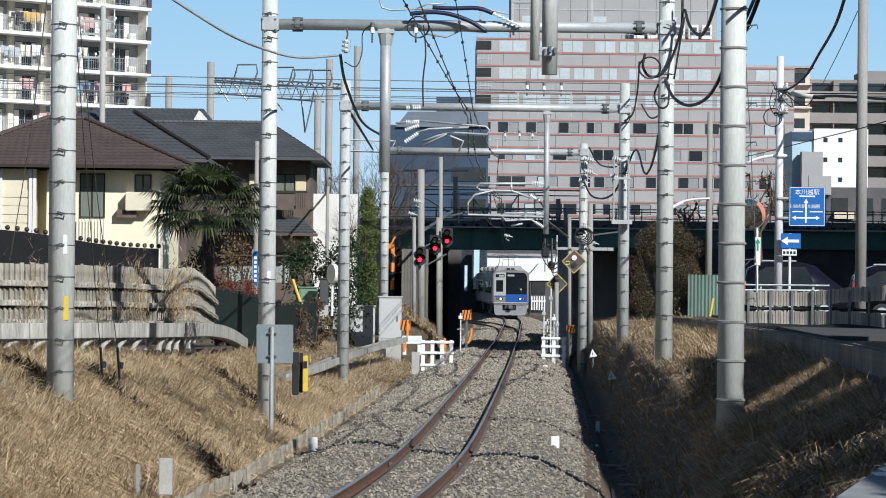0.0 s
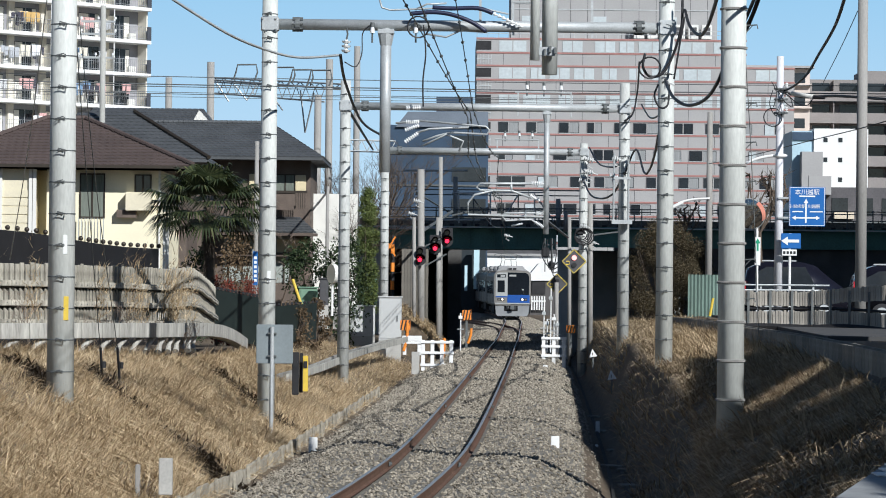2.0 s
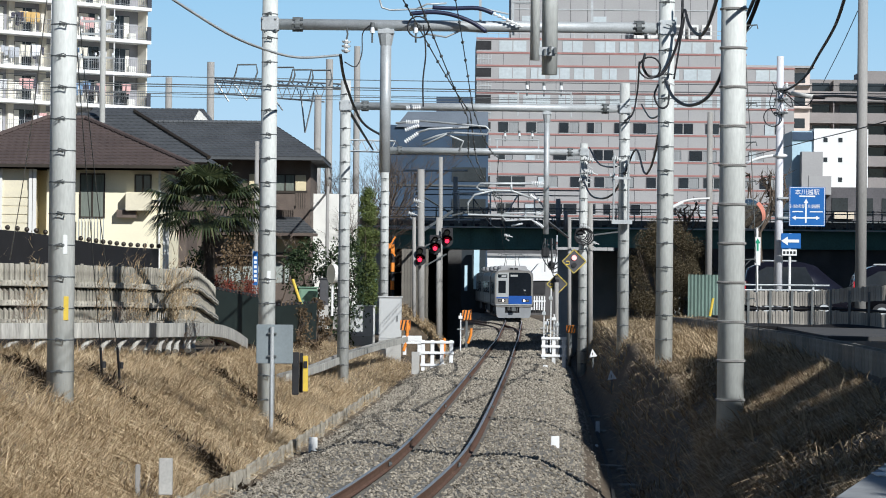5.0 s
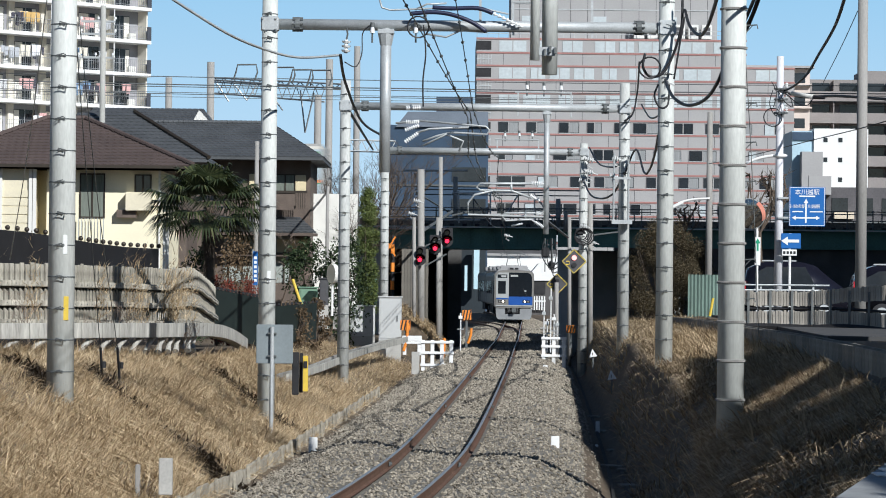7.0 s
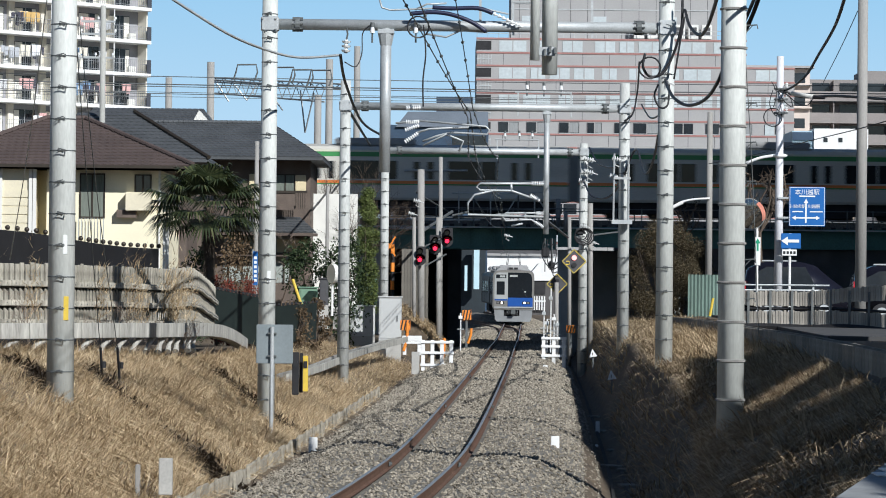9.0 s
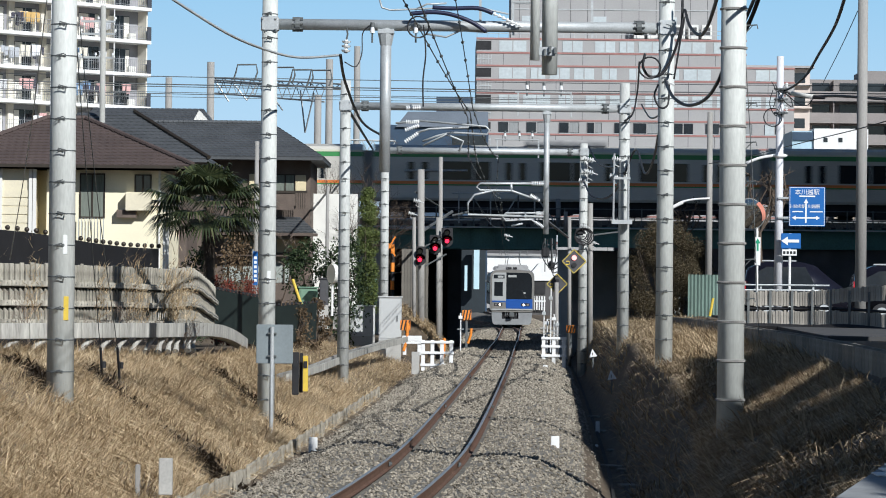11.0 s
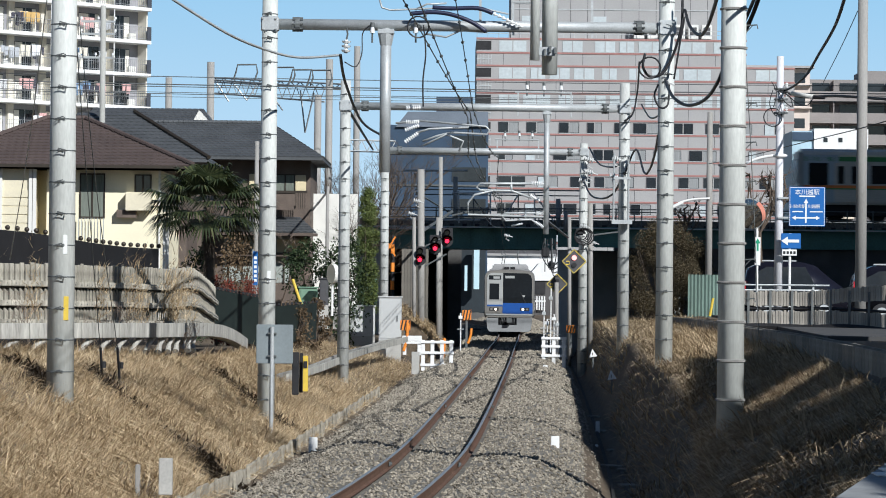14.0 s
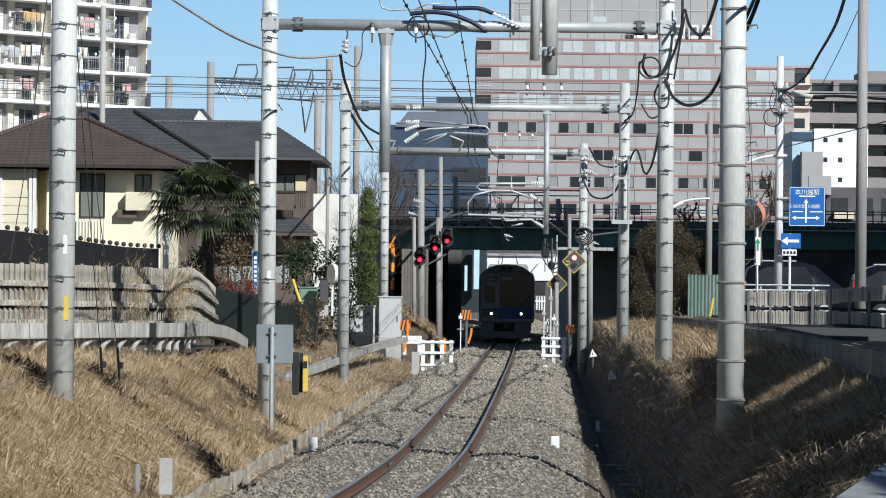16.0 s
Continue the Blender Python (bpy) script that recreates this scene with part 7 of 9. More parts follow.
parked_car((10.32, 112.0, 1.72), 0, "dark minivan with roof rail standing behind the plank fence", 3.572, 3.69 - 1.72)
parked_car((12.56, 100.0, 1.72), 0, "dark hatchback with a red tail lamp waiting on the road", 4.2, 3.52 - 1.72)
gr = thing("guard_rail", (9.77, 106.00, 2.89), "pale steel guard rail behind the fence", "guard rail")
for z in (0.0, -0.17):
    part("beam", rod((0, 0.03, z), (2.741, 0.03, z), 0.028, 8), STEEL, gr)
part("post", boxes(((0.5, 0.06, -1.1), (0.56, 0.12, 0.03)), ((2.2, 0.06, -1.1), (2.26, 0.12, 0.03))), STEEL, gr)

# ---- bushes, sheet fence and small things on the right ----
shrub((8.68, 129.50, 2.50), 3.349, 2.813, 61, LEAF_HEDGE, "large brown-green bush by the bridge", 42000, 0.032)
shrub((10.90, 140.00, 2.48), 1.448, 2.172, 62, LEAF_HEDGE, "dark bush behind the utility pole", 9000, 0.04)


def pollard(at, height, seed, label, lean=0.0):
    """A pruned tree: a short trunk, thick crooked limbs and knobbly ends with tufts of twigs."""
    g = ground_at(at[0], at[1])
    t = thing("pollarded_tree", (at[0], at[1], g), label, "tree", "pollarded trees")
    rng = random.Random(seed)
    top = Vector((lean, 0, at[2] - g))
    part("trunk", tube(bmesh.new(), smooth_line([Vector((0, 0, -0.3)), top * 0.5 + Vector((0.06, 0, 0)), top], 6), 0.07, 8), BARK, t)
    knobs = []
    for k in range(7):
        a = rng.uniform(0, 6.28)
        end = top + Vector((math.cos(a) * rng.uniform(0.3, 0.75), math.sin(a) * 0.5, rng.uniform(0.35, 1.0) * height))
        mid = top.lerp(end, 0.5) + Vector((rng.uniform(-0.2, 0.2), rng.uniform(-0.2, 0.2), rng.uniform(-0.1, 0.2)))
        limb = tube(bmesh.new(), smooth_line([top - Vector((0, 0, 0.1)), mid, end], 5), 0.026, 6)
        for q in (mid, end):
            for _ in range(3):
                d = Vector((rng.gauss(0, 1), rng.gauss(0, 1), rng.gauss(0.5, 0.8))).normalized()
                cone(limb, q, q + d * rng.uniform(0.1, 0.22), 0.04, 0.02, 6)
                e = q + d * 0.18
                for _ in range(3):
                    f = (d + Vector((rng.gauss(0, 0.6), rng.gauss(0, 0.6), rng.gauss(0.3, 0.5)))).normalized()
                    cone(limb, e, e + f * rng.uniform(0.1, 0.35), 0.014, 0.005, 4)
        part("limb", limb, BARK, t)
    return t


pollard((11.05, 114.5, 4.75), 2.0, 91, "bare pollarded roadside tree with knobbly limbs behind a sign")
pollard((11.55, 114.9, 5.3), 1.7, 92, "bare pollarded roadside tree with knobbly limbs behind a sign", 0.2)
pollard((10.05, 137.5, 4.9), 1.5, 93, "bare pollarded tree with knobbly limbs above a bush")

SHEET_GREEN = mat("green_corrugated_sheet", (0.13, 0.19, 0.16), 0.7, 0, 0.3, 1.5, 15, 0.1, stretch=(1, 1, 0.2))


def sheet_fence(at, length, height, label, material, rz=0, pitch=0.07):
    t = thing("sheet_fence", at, label, "fence", rz=rz)
    n = int(length / pitch)
    v, f = [], []
    for k in range(n + 1):
        y = 0.025 if k % 2 else -0.025
        v += [(k * pitch, y, -0.2), (k * pitch, y, height), (k * pitch, y + 0.012, height), (k * pitch, y + 0.012, -0.2)]
        if k:
            a, b = (k - 1) * 4, k * 4
            f += [(a, b, b + 1, a + 1), (a + 1, b + 1, b + 2, a + 2), (a + 2, b + 2, b + 3, a + 3)]
    mesh("corrugated_sheet", v, f, material, t)
    part("top_rail", boxes(((0, 0.03, height - 0.25), (length, 0.08, height - 0.2))), STEEL_DK, t)
    return t


sheet_fence((9.58, 128.00, 1.63), 1.324, 1.633, "weathered green corrugated sheet fence", SHEET_GREEN)
sheet_fence((-3.70, 150.00, 1.78), 0.724, 1.190, "pale green corrugated sheet fence", mat("pale_green_sheet", (0.30, 0.48, 0.42), 0.6, 0, 0.15, 1.5, 15, 0.1))


def guy_cover(a, b, label):
    o = Vector(a)
    t = thing("guy_guard", o, label, "guy guard")
    part("sleeve", rod((0, 0, 0), Vector(b) - o, 0.05, 8), YELLOW, t)


guy_cover((-5.06, 118.00, 1.95), (-5.40, 118.00, 2.92), "yellow plastic guy-wire guard")
guy_cover((10.12, 124.00, 1.68), (10.24, 124.00, 2.37), "yellow plastic guy-wire guard")


def picket():
    t = thing("picket_gate", (9.01, 130.00, 1.69), "white rounded picket gate by the bush", "gate")
    for k in range(3):
        bm = boxes(((0.16 * k, 0, 0), (0.16 * k + 0.11, 0.03, 0.852)), bevel=0.015)
        part("picket", bm, WHITE, t)
    part("rail", boxes(((0, 0.03, 0.25), (0.45, 0.05, 0.31)), ((0, 0.03, 0.62), (0.45, 0.05, 0.68))), WHITE, t)


picket()


def platform_end():
    """The end of the camera's platform, low at the edge of the view."""
    t = thing("platform_end", (0, 0, 0), "grey platform end with pale anti-slip strips", "platform", kind="structure")
    a, b = (2.74, 22.80, 1.42), (3.72, 27.37, 1.42)
    d = Vector(b) - Vector(a)
    o = Vector(a) - d * 0.9
    e = Vector(b) + d * 0.35
    r = Vector((1, 0, 0)) * 3.2
    bm = bmesh.new()
    top = [bm.verts.new(p) for p in (o, o + r, e + r * 0.6, e)]
    low = [bm.verts.new(p - Vector((0, 0, 1.2))) for p in (o, o + r, e + r * 0.6, e)]
    bm.faces.new(top)
    bm.faces.new(low)
    for i in range(4):
        bm.faces.new((top[i], top[(i + 1) % 4], low[(i + 1) % 4], low[i]))
    part("slab", bm, mat("grey_platform", (0.30, 0.31, 0.31), 0.8, 0, 0.2, 2, 20, 0.2), t)
    for k in range(4):
        p = Vector(b) + d * (0.05 - 0.14 * k)
        bm = bmesh.new()
        box(bm, (p.x + 0.03, p.y - 0.28, 1.424), (p.x + 1.6, p.y + 0.12, 1.435))
        part("strip", bm, WHITE, t)


platform_end()
pf = thing("platform", (0, 0, 0), "grey paved station platform under the camera", "platform", kind="structure")
part("slab", boxes(((-1.2, -14, 1.05), (5.5, 23.5, 1.3)), bevel=0.02), CONCRETE, pf)
part("footing", boxes(((-0.9, -14, -0.9), (5.2, 23.3, 1.045))), CONCRETE, pf)


# ---- unseen blocks and panels added beside the road to shade the cutting ----
def shade_block(x0, x1, y0, y1, h, label):
    t = thing("roadside_building", (x0, y0, 1.0), label, "building")
    part("wall", boxes(((0, 0, 0), (x1 - x0, y1 - y0, h - 1.4))), BEIGE, t)
    part("roof", boxes(((-0.15, -0.15, h - 1.39), (x1 - x0 + 0.15, y1 - y0 + 0.15, h - 1.0))), ROOF_GREY, t)


def barrier_wall(y0, y1, h):
    t = thing("barrier_wall", (12.2, y0, 1.0), "tall plain dark grey panel added out of view to shade the bank", "wall", "barrier panels")
    part("panel", boxes(((0, 0, 0), (0.3, y1 - y0, h - 1.0)), bevel=0.02), STEEL_DK, t)
    part("post", boxes(((-0.1, 0, 0), (-0.002, 0.2, h - 1.0))), STEEL_DK, t)


for y0, y1, h in ((-14.0, 8.0, 13.0), (9.3, 15.5, 12.2), (16.9, 21.0, 12.6), (22.2, 27.0, 11.8), (28.6, 36.3, 10.6), (39.9, 40.4, 9.95), (49.4, 55.2, 10.1), (55.2, 64.0, 8.8), (64.2, 72.0, 7.4)):
    barrier_wall(y0, y1, h)


def slit_shade_panel(y0, y1, low0, low1, top, gap):
    """Shading panel; a slanting slit between lower and upper sheet lets sun streak through."""
    t = thing("barrier_wall", (12.5, y0, 0), "tall plain dark grey shading panel with a slanting slit, added out of view", "wall", "barrier panels", rz=90)
    w = y1 - y0
    part("lower_sheet", prism(bmesh.new(), [(0.002, 1.0), (w - 0.002, 1.0), (w - 0.002, low1), (0.002, low0)], 0.0, 0.3), STEEL_DK, t)
    part("upper_sheet", prism(bmesh.new(), [(0.002, low0 + gap), (w - 0.002, low1 + gap), (w - 0.002, top), (0.002, top)], 0.0, 0.3), STEEL_DK, t)


slit_shade_panel(36.3, 39.9, 9.5, 8.2, 10.3, 0.38)
slit_shade_panel(40.4, 49.4, 9.55, 7.6, 10.25, 0.6)
shade_block(24.0, 47.0, 115.5, 127.5, 36.0, "tall plain beige block added out of view to cast shade")
shade_block(18.2, 23.9, 125.4, 127.5, 39.0, "slim tall block added out of view to shade the bridge")
shade_block(24.5, 40.0, 136.8, 164.0, 20.0, "plain beige block added out of view for its shade")

# ---- overhead line fittings ----
def insulator_bm(bm, a, b, r=0.07, sheds=7):
    a, b = Vector(a), Vector(b)
    cone(bm, a, b, r * 0.4, r * 0.4, 8)
    for k in range(sheds):
        p = a.lerp(b, (k + 0.5) / sheds)
        d = (b - a).normalized() * ((b - a).length / sheds * 0.22)
        cone(bm, p - d, p + d, r, r * 0.75, 10)
    return bm


def cantilever(at, points, radius, insulators, label, loops=()):
    """A bracket of bent pipes with white insulators; all points are from its foot."""
    o = Vector(at)
    t = thing("cantilever", o, label, "cantilever", "cantilevers")
    for p in points:
        part("pipe", tube(bmesh.new(), [Vector(q) - o for q in p], radius, 8), STEEL, t, smooth=True)
    for a, b in insulators:
        part("insulator", insulator_bm(bmesh.new(), Vector(a) - o, Vector(b) - o, radius * 2.2), PORCELAIN, t)
    return t


E1 = "galvanised pipe cantilever with white ribbed insulators"
cantilever((2.98, 97.00, 5.49), [
    [(2.79, 97.00, 5.82), (1.08, 97.00, 5.81), (0.97, 97.00, 5.70), (1.09, 97.00, 5.60), (2.01, 97.00, 5.60), (2.59, 97.00, 5.40)],
    [(1.50, 97.00, 5.61), (0.92, 97.00, 5.47), (0.72, 97.00, 5.22), (0.73, 97.00, 4.88), (2.98, 97.00, 4.84)],
    [(2.01, 97.00, 5.60), (2.00, 97.00, 5.80)]], 0.035, [((2.59, 97.00, 5.82), (2.96, 97.00, 5.82)), ((2.56, 97.00, 5.47), (2.85, 97.00, 5.31))], E1)
cantilever((2.98, 97.00, 4.82), [
    [(2.97, 97.00, 4.95), (1.85, 97.00, 4.94), (1.75, 97.00, 4.83), (1.85, 97.00, 4.71), (2.60, 97.00, 4.75), (3.02, 97.00, 4.49)],
    [(2.43, 97.00, 4.77), (2.43, 97.00, 4.95)], [(2.02, 97.00, 4.56), (2.35, 97.00, 4.63)]], 0.03, [((2.73, 97.00, 4.94), (2.97, 97.00, 4.94)), ((2.73, 97.00, 4.68), (2.97, 97.00, 4.52))], E1)
cantilever((-1.01, 68.00, 6.27), [
    [(-0.49, 68.00, 6.54), (-1.02, 68.00, 6.54)], [(-0.45, 68.00, 5.80), (-0.13, 68.00, 5.92), (0.16, 68.00, 5.99), (0.89, 68.00, 5.96), (0.94, 68.00, 6.05), (0.86, 68.00, 6.12), (-0.54, 68.00, 6.23)],
    [(-0.52, 68.00, 6.23), (-1.01, 68.00, 6.17)], [(-0.60, 68.00, 5.97), (-0.31, 68.00, 6.06), (0.51, 68.00, 6.10)], [(-0.44, 68.00, 5.71), (0.05, 68.00, 5.95), (0.40, 68.00, 5.81), (0.31, 68.00, 5.60)]], 0.022,
    [((-0.80, 68.00, 6.49), (-0.49, 68.00, 6.50)), ((-0.80, 68.00, 6.20), (-0.52, 68.00, 6.20)), ((-0.82, 68.00, 6.03), (-0.52, 68.00, 6.13)), ((-0.82, 68.00, 5.78), (-0.54, 68.00, 5.97))], E1)
cantilever((-0.10, 68.00, 8.27), [
    [(-1.37, 68.00, 8.73), (-1.32, 68.00, 8.57), (-1.15, 68.00, 8.52), (-0.69, 68.00, 8.54), (0.60, 68.00, 8.61), (1.31, 68.00, 8.46)],
    [(-0.63, 68.00, 8.53), (-0.39, 68.00, 8.65), (0.02, 68.00, 8.67)], [(-0.39, 68.00, 8.03), (0.02, 68.00, 7.97), (0.32, 68.00, 8.11), (0.87, 68.00, 8.08)]], 0.02,
    [((0.98, 67.80, 8.46), (1.60, 67.80, 8.18))], E1)


hang_dark = [[(-0.74, 67.70, 8.42), (-0.27, 67.70, 8.46), (0.14, 67.70, 8.41), (0.55, 67.70, 8.26), (0.84, 67.70, 8.07)], [(-0.27, 67.70, 8.56), (0.13, 67.70, 8.54), (0.66, 67.70, 8.55), (0.98, 67.70, 8.45)]]
for line in hang_dark:
    o = Vector(line[0])
    t = thing("insulated_arm", o, "dark sheathed support arm on a beam", "support arm", "support arms")
    part("sheath", tube(bmesh.new(), smooth_line([Vector(p) - o for p in line], 5), 0.045, 8), mat("navy_sheath", (0.02, 0.025, 0.06), 0.4, 0, 0.2, 3, 20, 0.05), t, smooth=True)
for c in ((-0.56, 67.70, 8.15), (4.23, 67.60, 7.35), (10.81, 107.80, 8.41)):
    t = thing("cable_coil", c, "coiled black spare cable on its pole", "cable coil", "cable coils")
    r = 0.22 if c[1] < 100 else 0.3
    part("coil", tube(bmesh.new(), [(r * math.cos(a * 0.35), 0.02 * math.sin(a), r * math.sin(a * 0.35)) for a in range(37)], 0.018, 5), BLACK, t)


def post_insulators(y, xs, py_top, label):
    for at in xs:
        t = thing("post_insulator", at, label, "insulator", "insulators")
        bm = cone(bmesh.new(), (0, 0, -0.10), (0, 0, 0.02), 0.055, 0.04, 10)
        part("porcelain", bm, PORCELAIN, t)
        part("cap", cone(bmesh.new(), (0, 0, 0.021), (0, 0, 0.12), 0.045, 0.045, 8), STEEL_DK, t)
        part("pin", rod((0, 0, -0.3), (0, 0, -0.10), 0.02, 6), STEEL_DK, t)


def feeder_frame(y, zpts, label):
    """A small rack on the beam that carries three post insulators."""
    a, b, top, foot = zpts
    o = Vector(a)
    t = thing("feeder_rack", o, label, "bracket")
    part("bar", tube(bmesh.new(), [Vector((0, 0, 0)), Vector(b) - o], 0.03, 6), STEEL, t)
    for p, q in top:
        part("leg", tube(bmesh.new(), [Vector(p) - o, Vector(q) - o], 0.035, 4), STEEL, t)


feeder_frame(97, ((2.09, 97.00, 8.53), (3.77, 97.00, 8.51), [((2.18, 97.00, 8.53), (2.18, 97.00, 7.83)), ((3.75, 97.00, 8.51), (3.76, 97.00, 7.79))], 0), "steel rack on a beam with post insulators")
post_insulators(68, [(-1.51, 67.80, 8.12), (-0.61, 67.80, 8.13)], 0, "white post insulator under a beam")
post_insulators(97, [(2.44, 97.00, 8.72), (2.94, 97.00, 8.70), (3.45, 97.00, 8.71)], 0, "white post insulator on a beam rack")
feeder_frame(129, ((2.02, 129.00, 8.51), (3.72, 129.00, 8.50), [((2.09, 129.00, 8.51), (2.10, 129.00, 7.73)), ((3.72, 129.00, 8.50), (3.72, 129.00, 7.79))], 0), "steel rack on a beam with post insulators")
post_insulators(129, [(2.40, 129.00, 8.73), (2.96, 129.00, 8.74), (3.47, 129.00, 8.74)], 0, "white post insulator on a beam rack")
feeder_frame(68, ((0.66, 68.00, 8.87), (2.01, 68.00, 8.91), [((0.72, 68.00, 8.87), (0.73, 68.00, 8.16)), ((3.04, 68.00, 8.89), (3.05, 68.00, 7.98))], 0), "steel rack on a beam")
feeder_frame(68, ((1.37, 68.00, 8.70), (1.78, 68.00, 8.70), [((1.40, 68.00, 8.70), (1.41, 68.00, 7.99))], 0), "steel rack on a beam")



def strain_string(top, foot):
    """A short string of porcelain discs hung from a beam."""
    o = Vector(top)
    t = thing("strain_insulator", o, "string of white porcelain discs hung from a beam", "insulator", "insulators")
    d = Vector(foot) - o
    part("hook", tube(bmesh.new(), [Vector((0, 0, 0.16)), Vector((0.02, 0, 0.05)), d * 0.2], 0.02, 6), STEEL_DK, t)
    part("disc_string", insulator_bm(bmesh.new(), d * 0.2, d * 0.95, 0.10, 3), PORCELAIN, t)


strain_string((-2.04, 67.8, 7.95), (-2.06, 67.8, 7.58))


def run_wire(label, pts, r, beads=0.0, name="overhead_wire", material=None):
    o = Vector(pts[0])
    t = thing(name, o, label, "wire", "overhead wires")
    pts = [Vector(p) - o for p in pts]
    part("strand", tube(bmesh.new(), pts, r, 5), material or STEEL_DK, t, smooth=True)
    if beads:
        acc, first = 0.0, None
        for a, b in zip(pts, pts[1:]):
            n = max(1, int((b - a).length / beads))
            for k in range(n):
                m = Matrix.Translation(a.lerp(b, (k + 0.5) / n))
                if first is None:
                    bm = bmesh.new()
                    bmesh.ops.create_icosphere(bm, subdivisions=1, radius=0.035)
                    first = part("clamp", bm, STEEL_DK, t)
                    first.matrix_basis = m
                else:
                    again(first, m, t)
    return t


def line_wire(label, off, heights, r, beads=0.0, skip=0):
    """A wire along the track, on supports at each beam, sagging a little between."""
    pts = []
    stops = [18.0] + PD + [158.0]
    for i, (a, b) in enumerate(zip(stops, stops[1:])):
        if i < skip:
            continue
        for k in range(8):
            q = k / 8
            z = heights[i] * (1 - q) + heights[i + 1] * q - heights[-1] * 0 - 0.35 * 4 * q * (1 - q) * (b - a) / 40
            pts.append(along(a + (b - a) * q, off if isinstance(off, float) else off[i] * (1 - q) + off[i + 1] * q, z))
    pts.append(along(stops[-1], off if isinstance(off, float) else off[-1], heights[-1]))
    return run_wire(label, pts, r, beads)


line_wire("bare messenger wire above the track", [-0.2, -0.35, 0.25, -0.2, 0.1, 0.0], [8.3, 7.45, 6.4, 6.4, 6.2, 5.4], 0.011, 2.4)
line_wire("bare feeder wire above the track", [-0.3, -0.2, 0.2, -0.5, 0.0, 0.0], [8.6, 7.7, 6.3, 6.6, 6.4, 5.6], 0.011, 2.6)
line_wire("bare auxiliary wire above the track", [0.5, 0.4, 0.3, 0.4, -0.2, 0.1], [9.0, 8.0, 6.5, 6.6, 6.3, 5.6], 0.010, 2.5)
line_wire("copper contact wire above the track", [0.0, -0.2, 0.2, -0.2, 0.1, 0.0], [5.25, 5.25, 5.2, 5.2, 5.1, 4.45], 0.008, skip=3)

# wires and cables between given points
def hang(label, pts, r, name="cable", material=None, n=6):
    run_wire(label, smooth_line(pts, n), r * 0.78, 0, name, material)


hang("grey insulated cable hung from beam to pole", [(-5.06, 60.00, 8.05), (-4.15, 62.00, 7.56), (-3.56, 65.00, 7.46), (-2.93, 66.00, 7.38), (-2.16, 67.50, 7.54)], 0.035, material=STEEL)
hang("thick black cable down to the beam end", [(-2.15, 67.40, 7.53), (-2.26, 75.00, 7.38), (-2.22, 88.00, 7.17), (-1.91, 97.00, 7.23)], 0.045, material=BLACK)
hang("dark feeder cable hanging straight down from the beam", [(-0.45, 67.6, 8.18), (-0.40, 67.6, 7.6), (-0.45, 67.6, 7.05), (-0.44, 67.6, 6.50)], 0.022, material=BLACK)
hang("thin jumper cable beside the insulator", [(-2.07, 67.50, 7.40), (-1.84, 67.60, 7.31), (-1.72, 67.70, 7.59), (-1.71, 67.80, 8.01), (-1.56, 67.80, 8.18)], 0.016, material=BLACK)
hang("thick black cable loop between two poles", [(4.56, 67.70, 7.11), (4.17, 60.00, 6.34), (4.29, 58.00, 6.06), (4.43, 56.00, 6.04), (4.44, 53.50, 6.16), (4.59, 53.00, 6.59), (4.86, 52.00, 7.33), (4.89, 51.00, 7.60)], 0.040, material=BLACK)
hang("thick black cable loop above", [(4.95, 67.70, 8.56), (4.92, 66.00, 8.11), (4.81, 62.00, 7.61), (4.64, 58.00, 7.45), (4.30, 52.00, 7.41), (4.03, 48.00, 7.40)], 0.042, material=BLACK)
hang("twisted black cable down the pole", [(4.89, 67.60, 8.76), (4.87, 67.60, 8.18), (4.70, 67.70, 7.60), (4.49, 67.70, 7.24), (4.24, 67.70, 7.18), (4.09, 67.60, 7.37), (4.13, 67.60, 7.64)], 0.038, material=BLACK)
hang("black cable beside the pole", [(4.94, 67.60, 8.41), (4.84, 67.60, 7.83), (4.73, 67.60, 7.12)], 0.026, material=BLACK)
hang("black jumper loop on the pole", [(4.41, 67.70, 7.01), (4.33, 67.60, 6.77), (4.44, 67.50, 6.53), (4.60, 67.50, 6.59), (4.63, 67.60, 7.01)], 0.028, material=BLACK)
hang("black cable loop between poles", [(5.83, 97.00, 8.20), (5.64, 90.00, 7.46), (5.22, 80.00, 7.00), (4.47, 68.00, 6.56)], 0.03, material=BLACK)
hang("twisted black cable on the far pole", [(4.75, 80.00, 8.30), (5.68, 96.50, 8.59), (5.56, 96.60, 7.92), (5.31, 96.70, 7.68)], 0.035, material=BLACK)
hang("black cable sagging between poles", [(5.68, 128.00, 8.17), (5.77, 122.00, 7.34), (5.68, 110.00, 6.79), (5.33, 97.00, 6.52)], 0.04, material=BLACK)
hang("black cable sagging between poles", [(5.47, 128.50, 6.95), (5.47, 122.00, 6.18), (5.41, 112.00, 5.78), (5.33, 103.00, 5.71), (5.23, 97.00, 5.90)], 0.045, material=BLACK)
hang("black cable up to the higher pole", [(5.33, 96.70, 6.09), (5.62, 96.00, 6.82), (5.50, 90.00, 5.95), (5.28, 84.00, 5.82), (4.90, 76.00, 5.94), (4.44, 68.00, 5.97)], 0.04, material=BLACK)
hang("twisted black cable to the roadside pole", [(8.65, 70.00, 9.49), (9.79, 82.00, 9.48), (10.51, 92.00, 9.41), (11.22, 102.00, 9.40), (11.28, 107.50, 9.32), (11.01, 108.00, 9.35)], 0.055, material=BLACK)
hang("twisted black cable across the sky", [(5.09, 53.00, 7.60), (5.00, 53.50, 7.27), (4.88, 54.00, 6.94)], 0.05, material=BLACK)
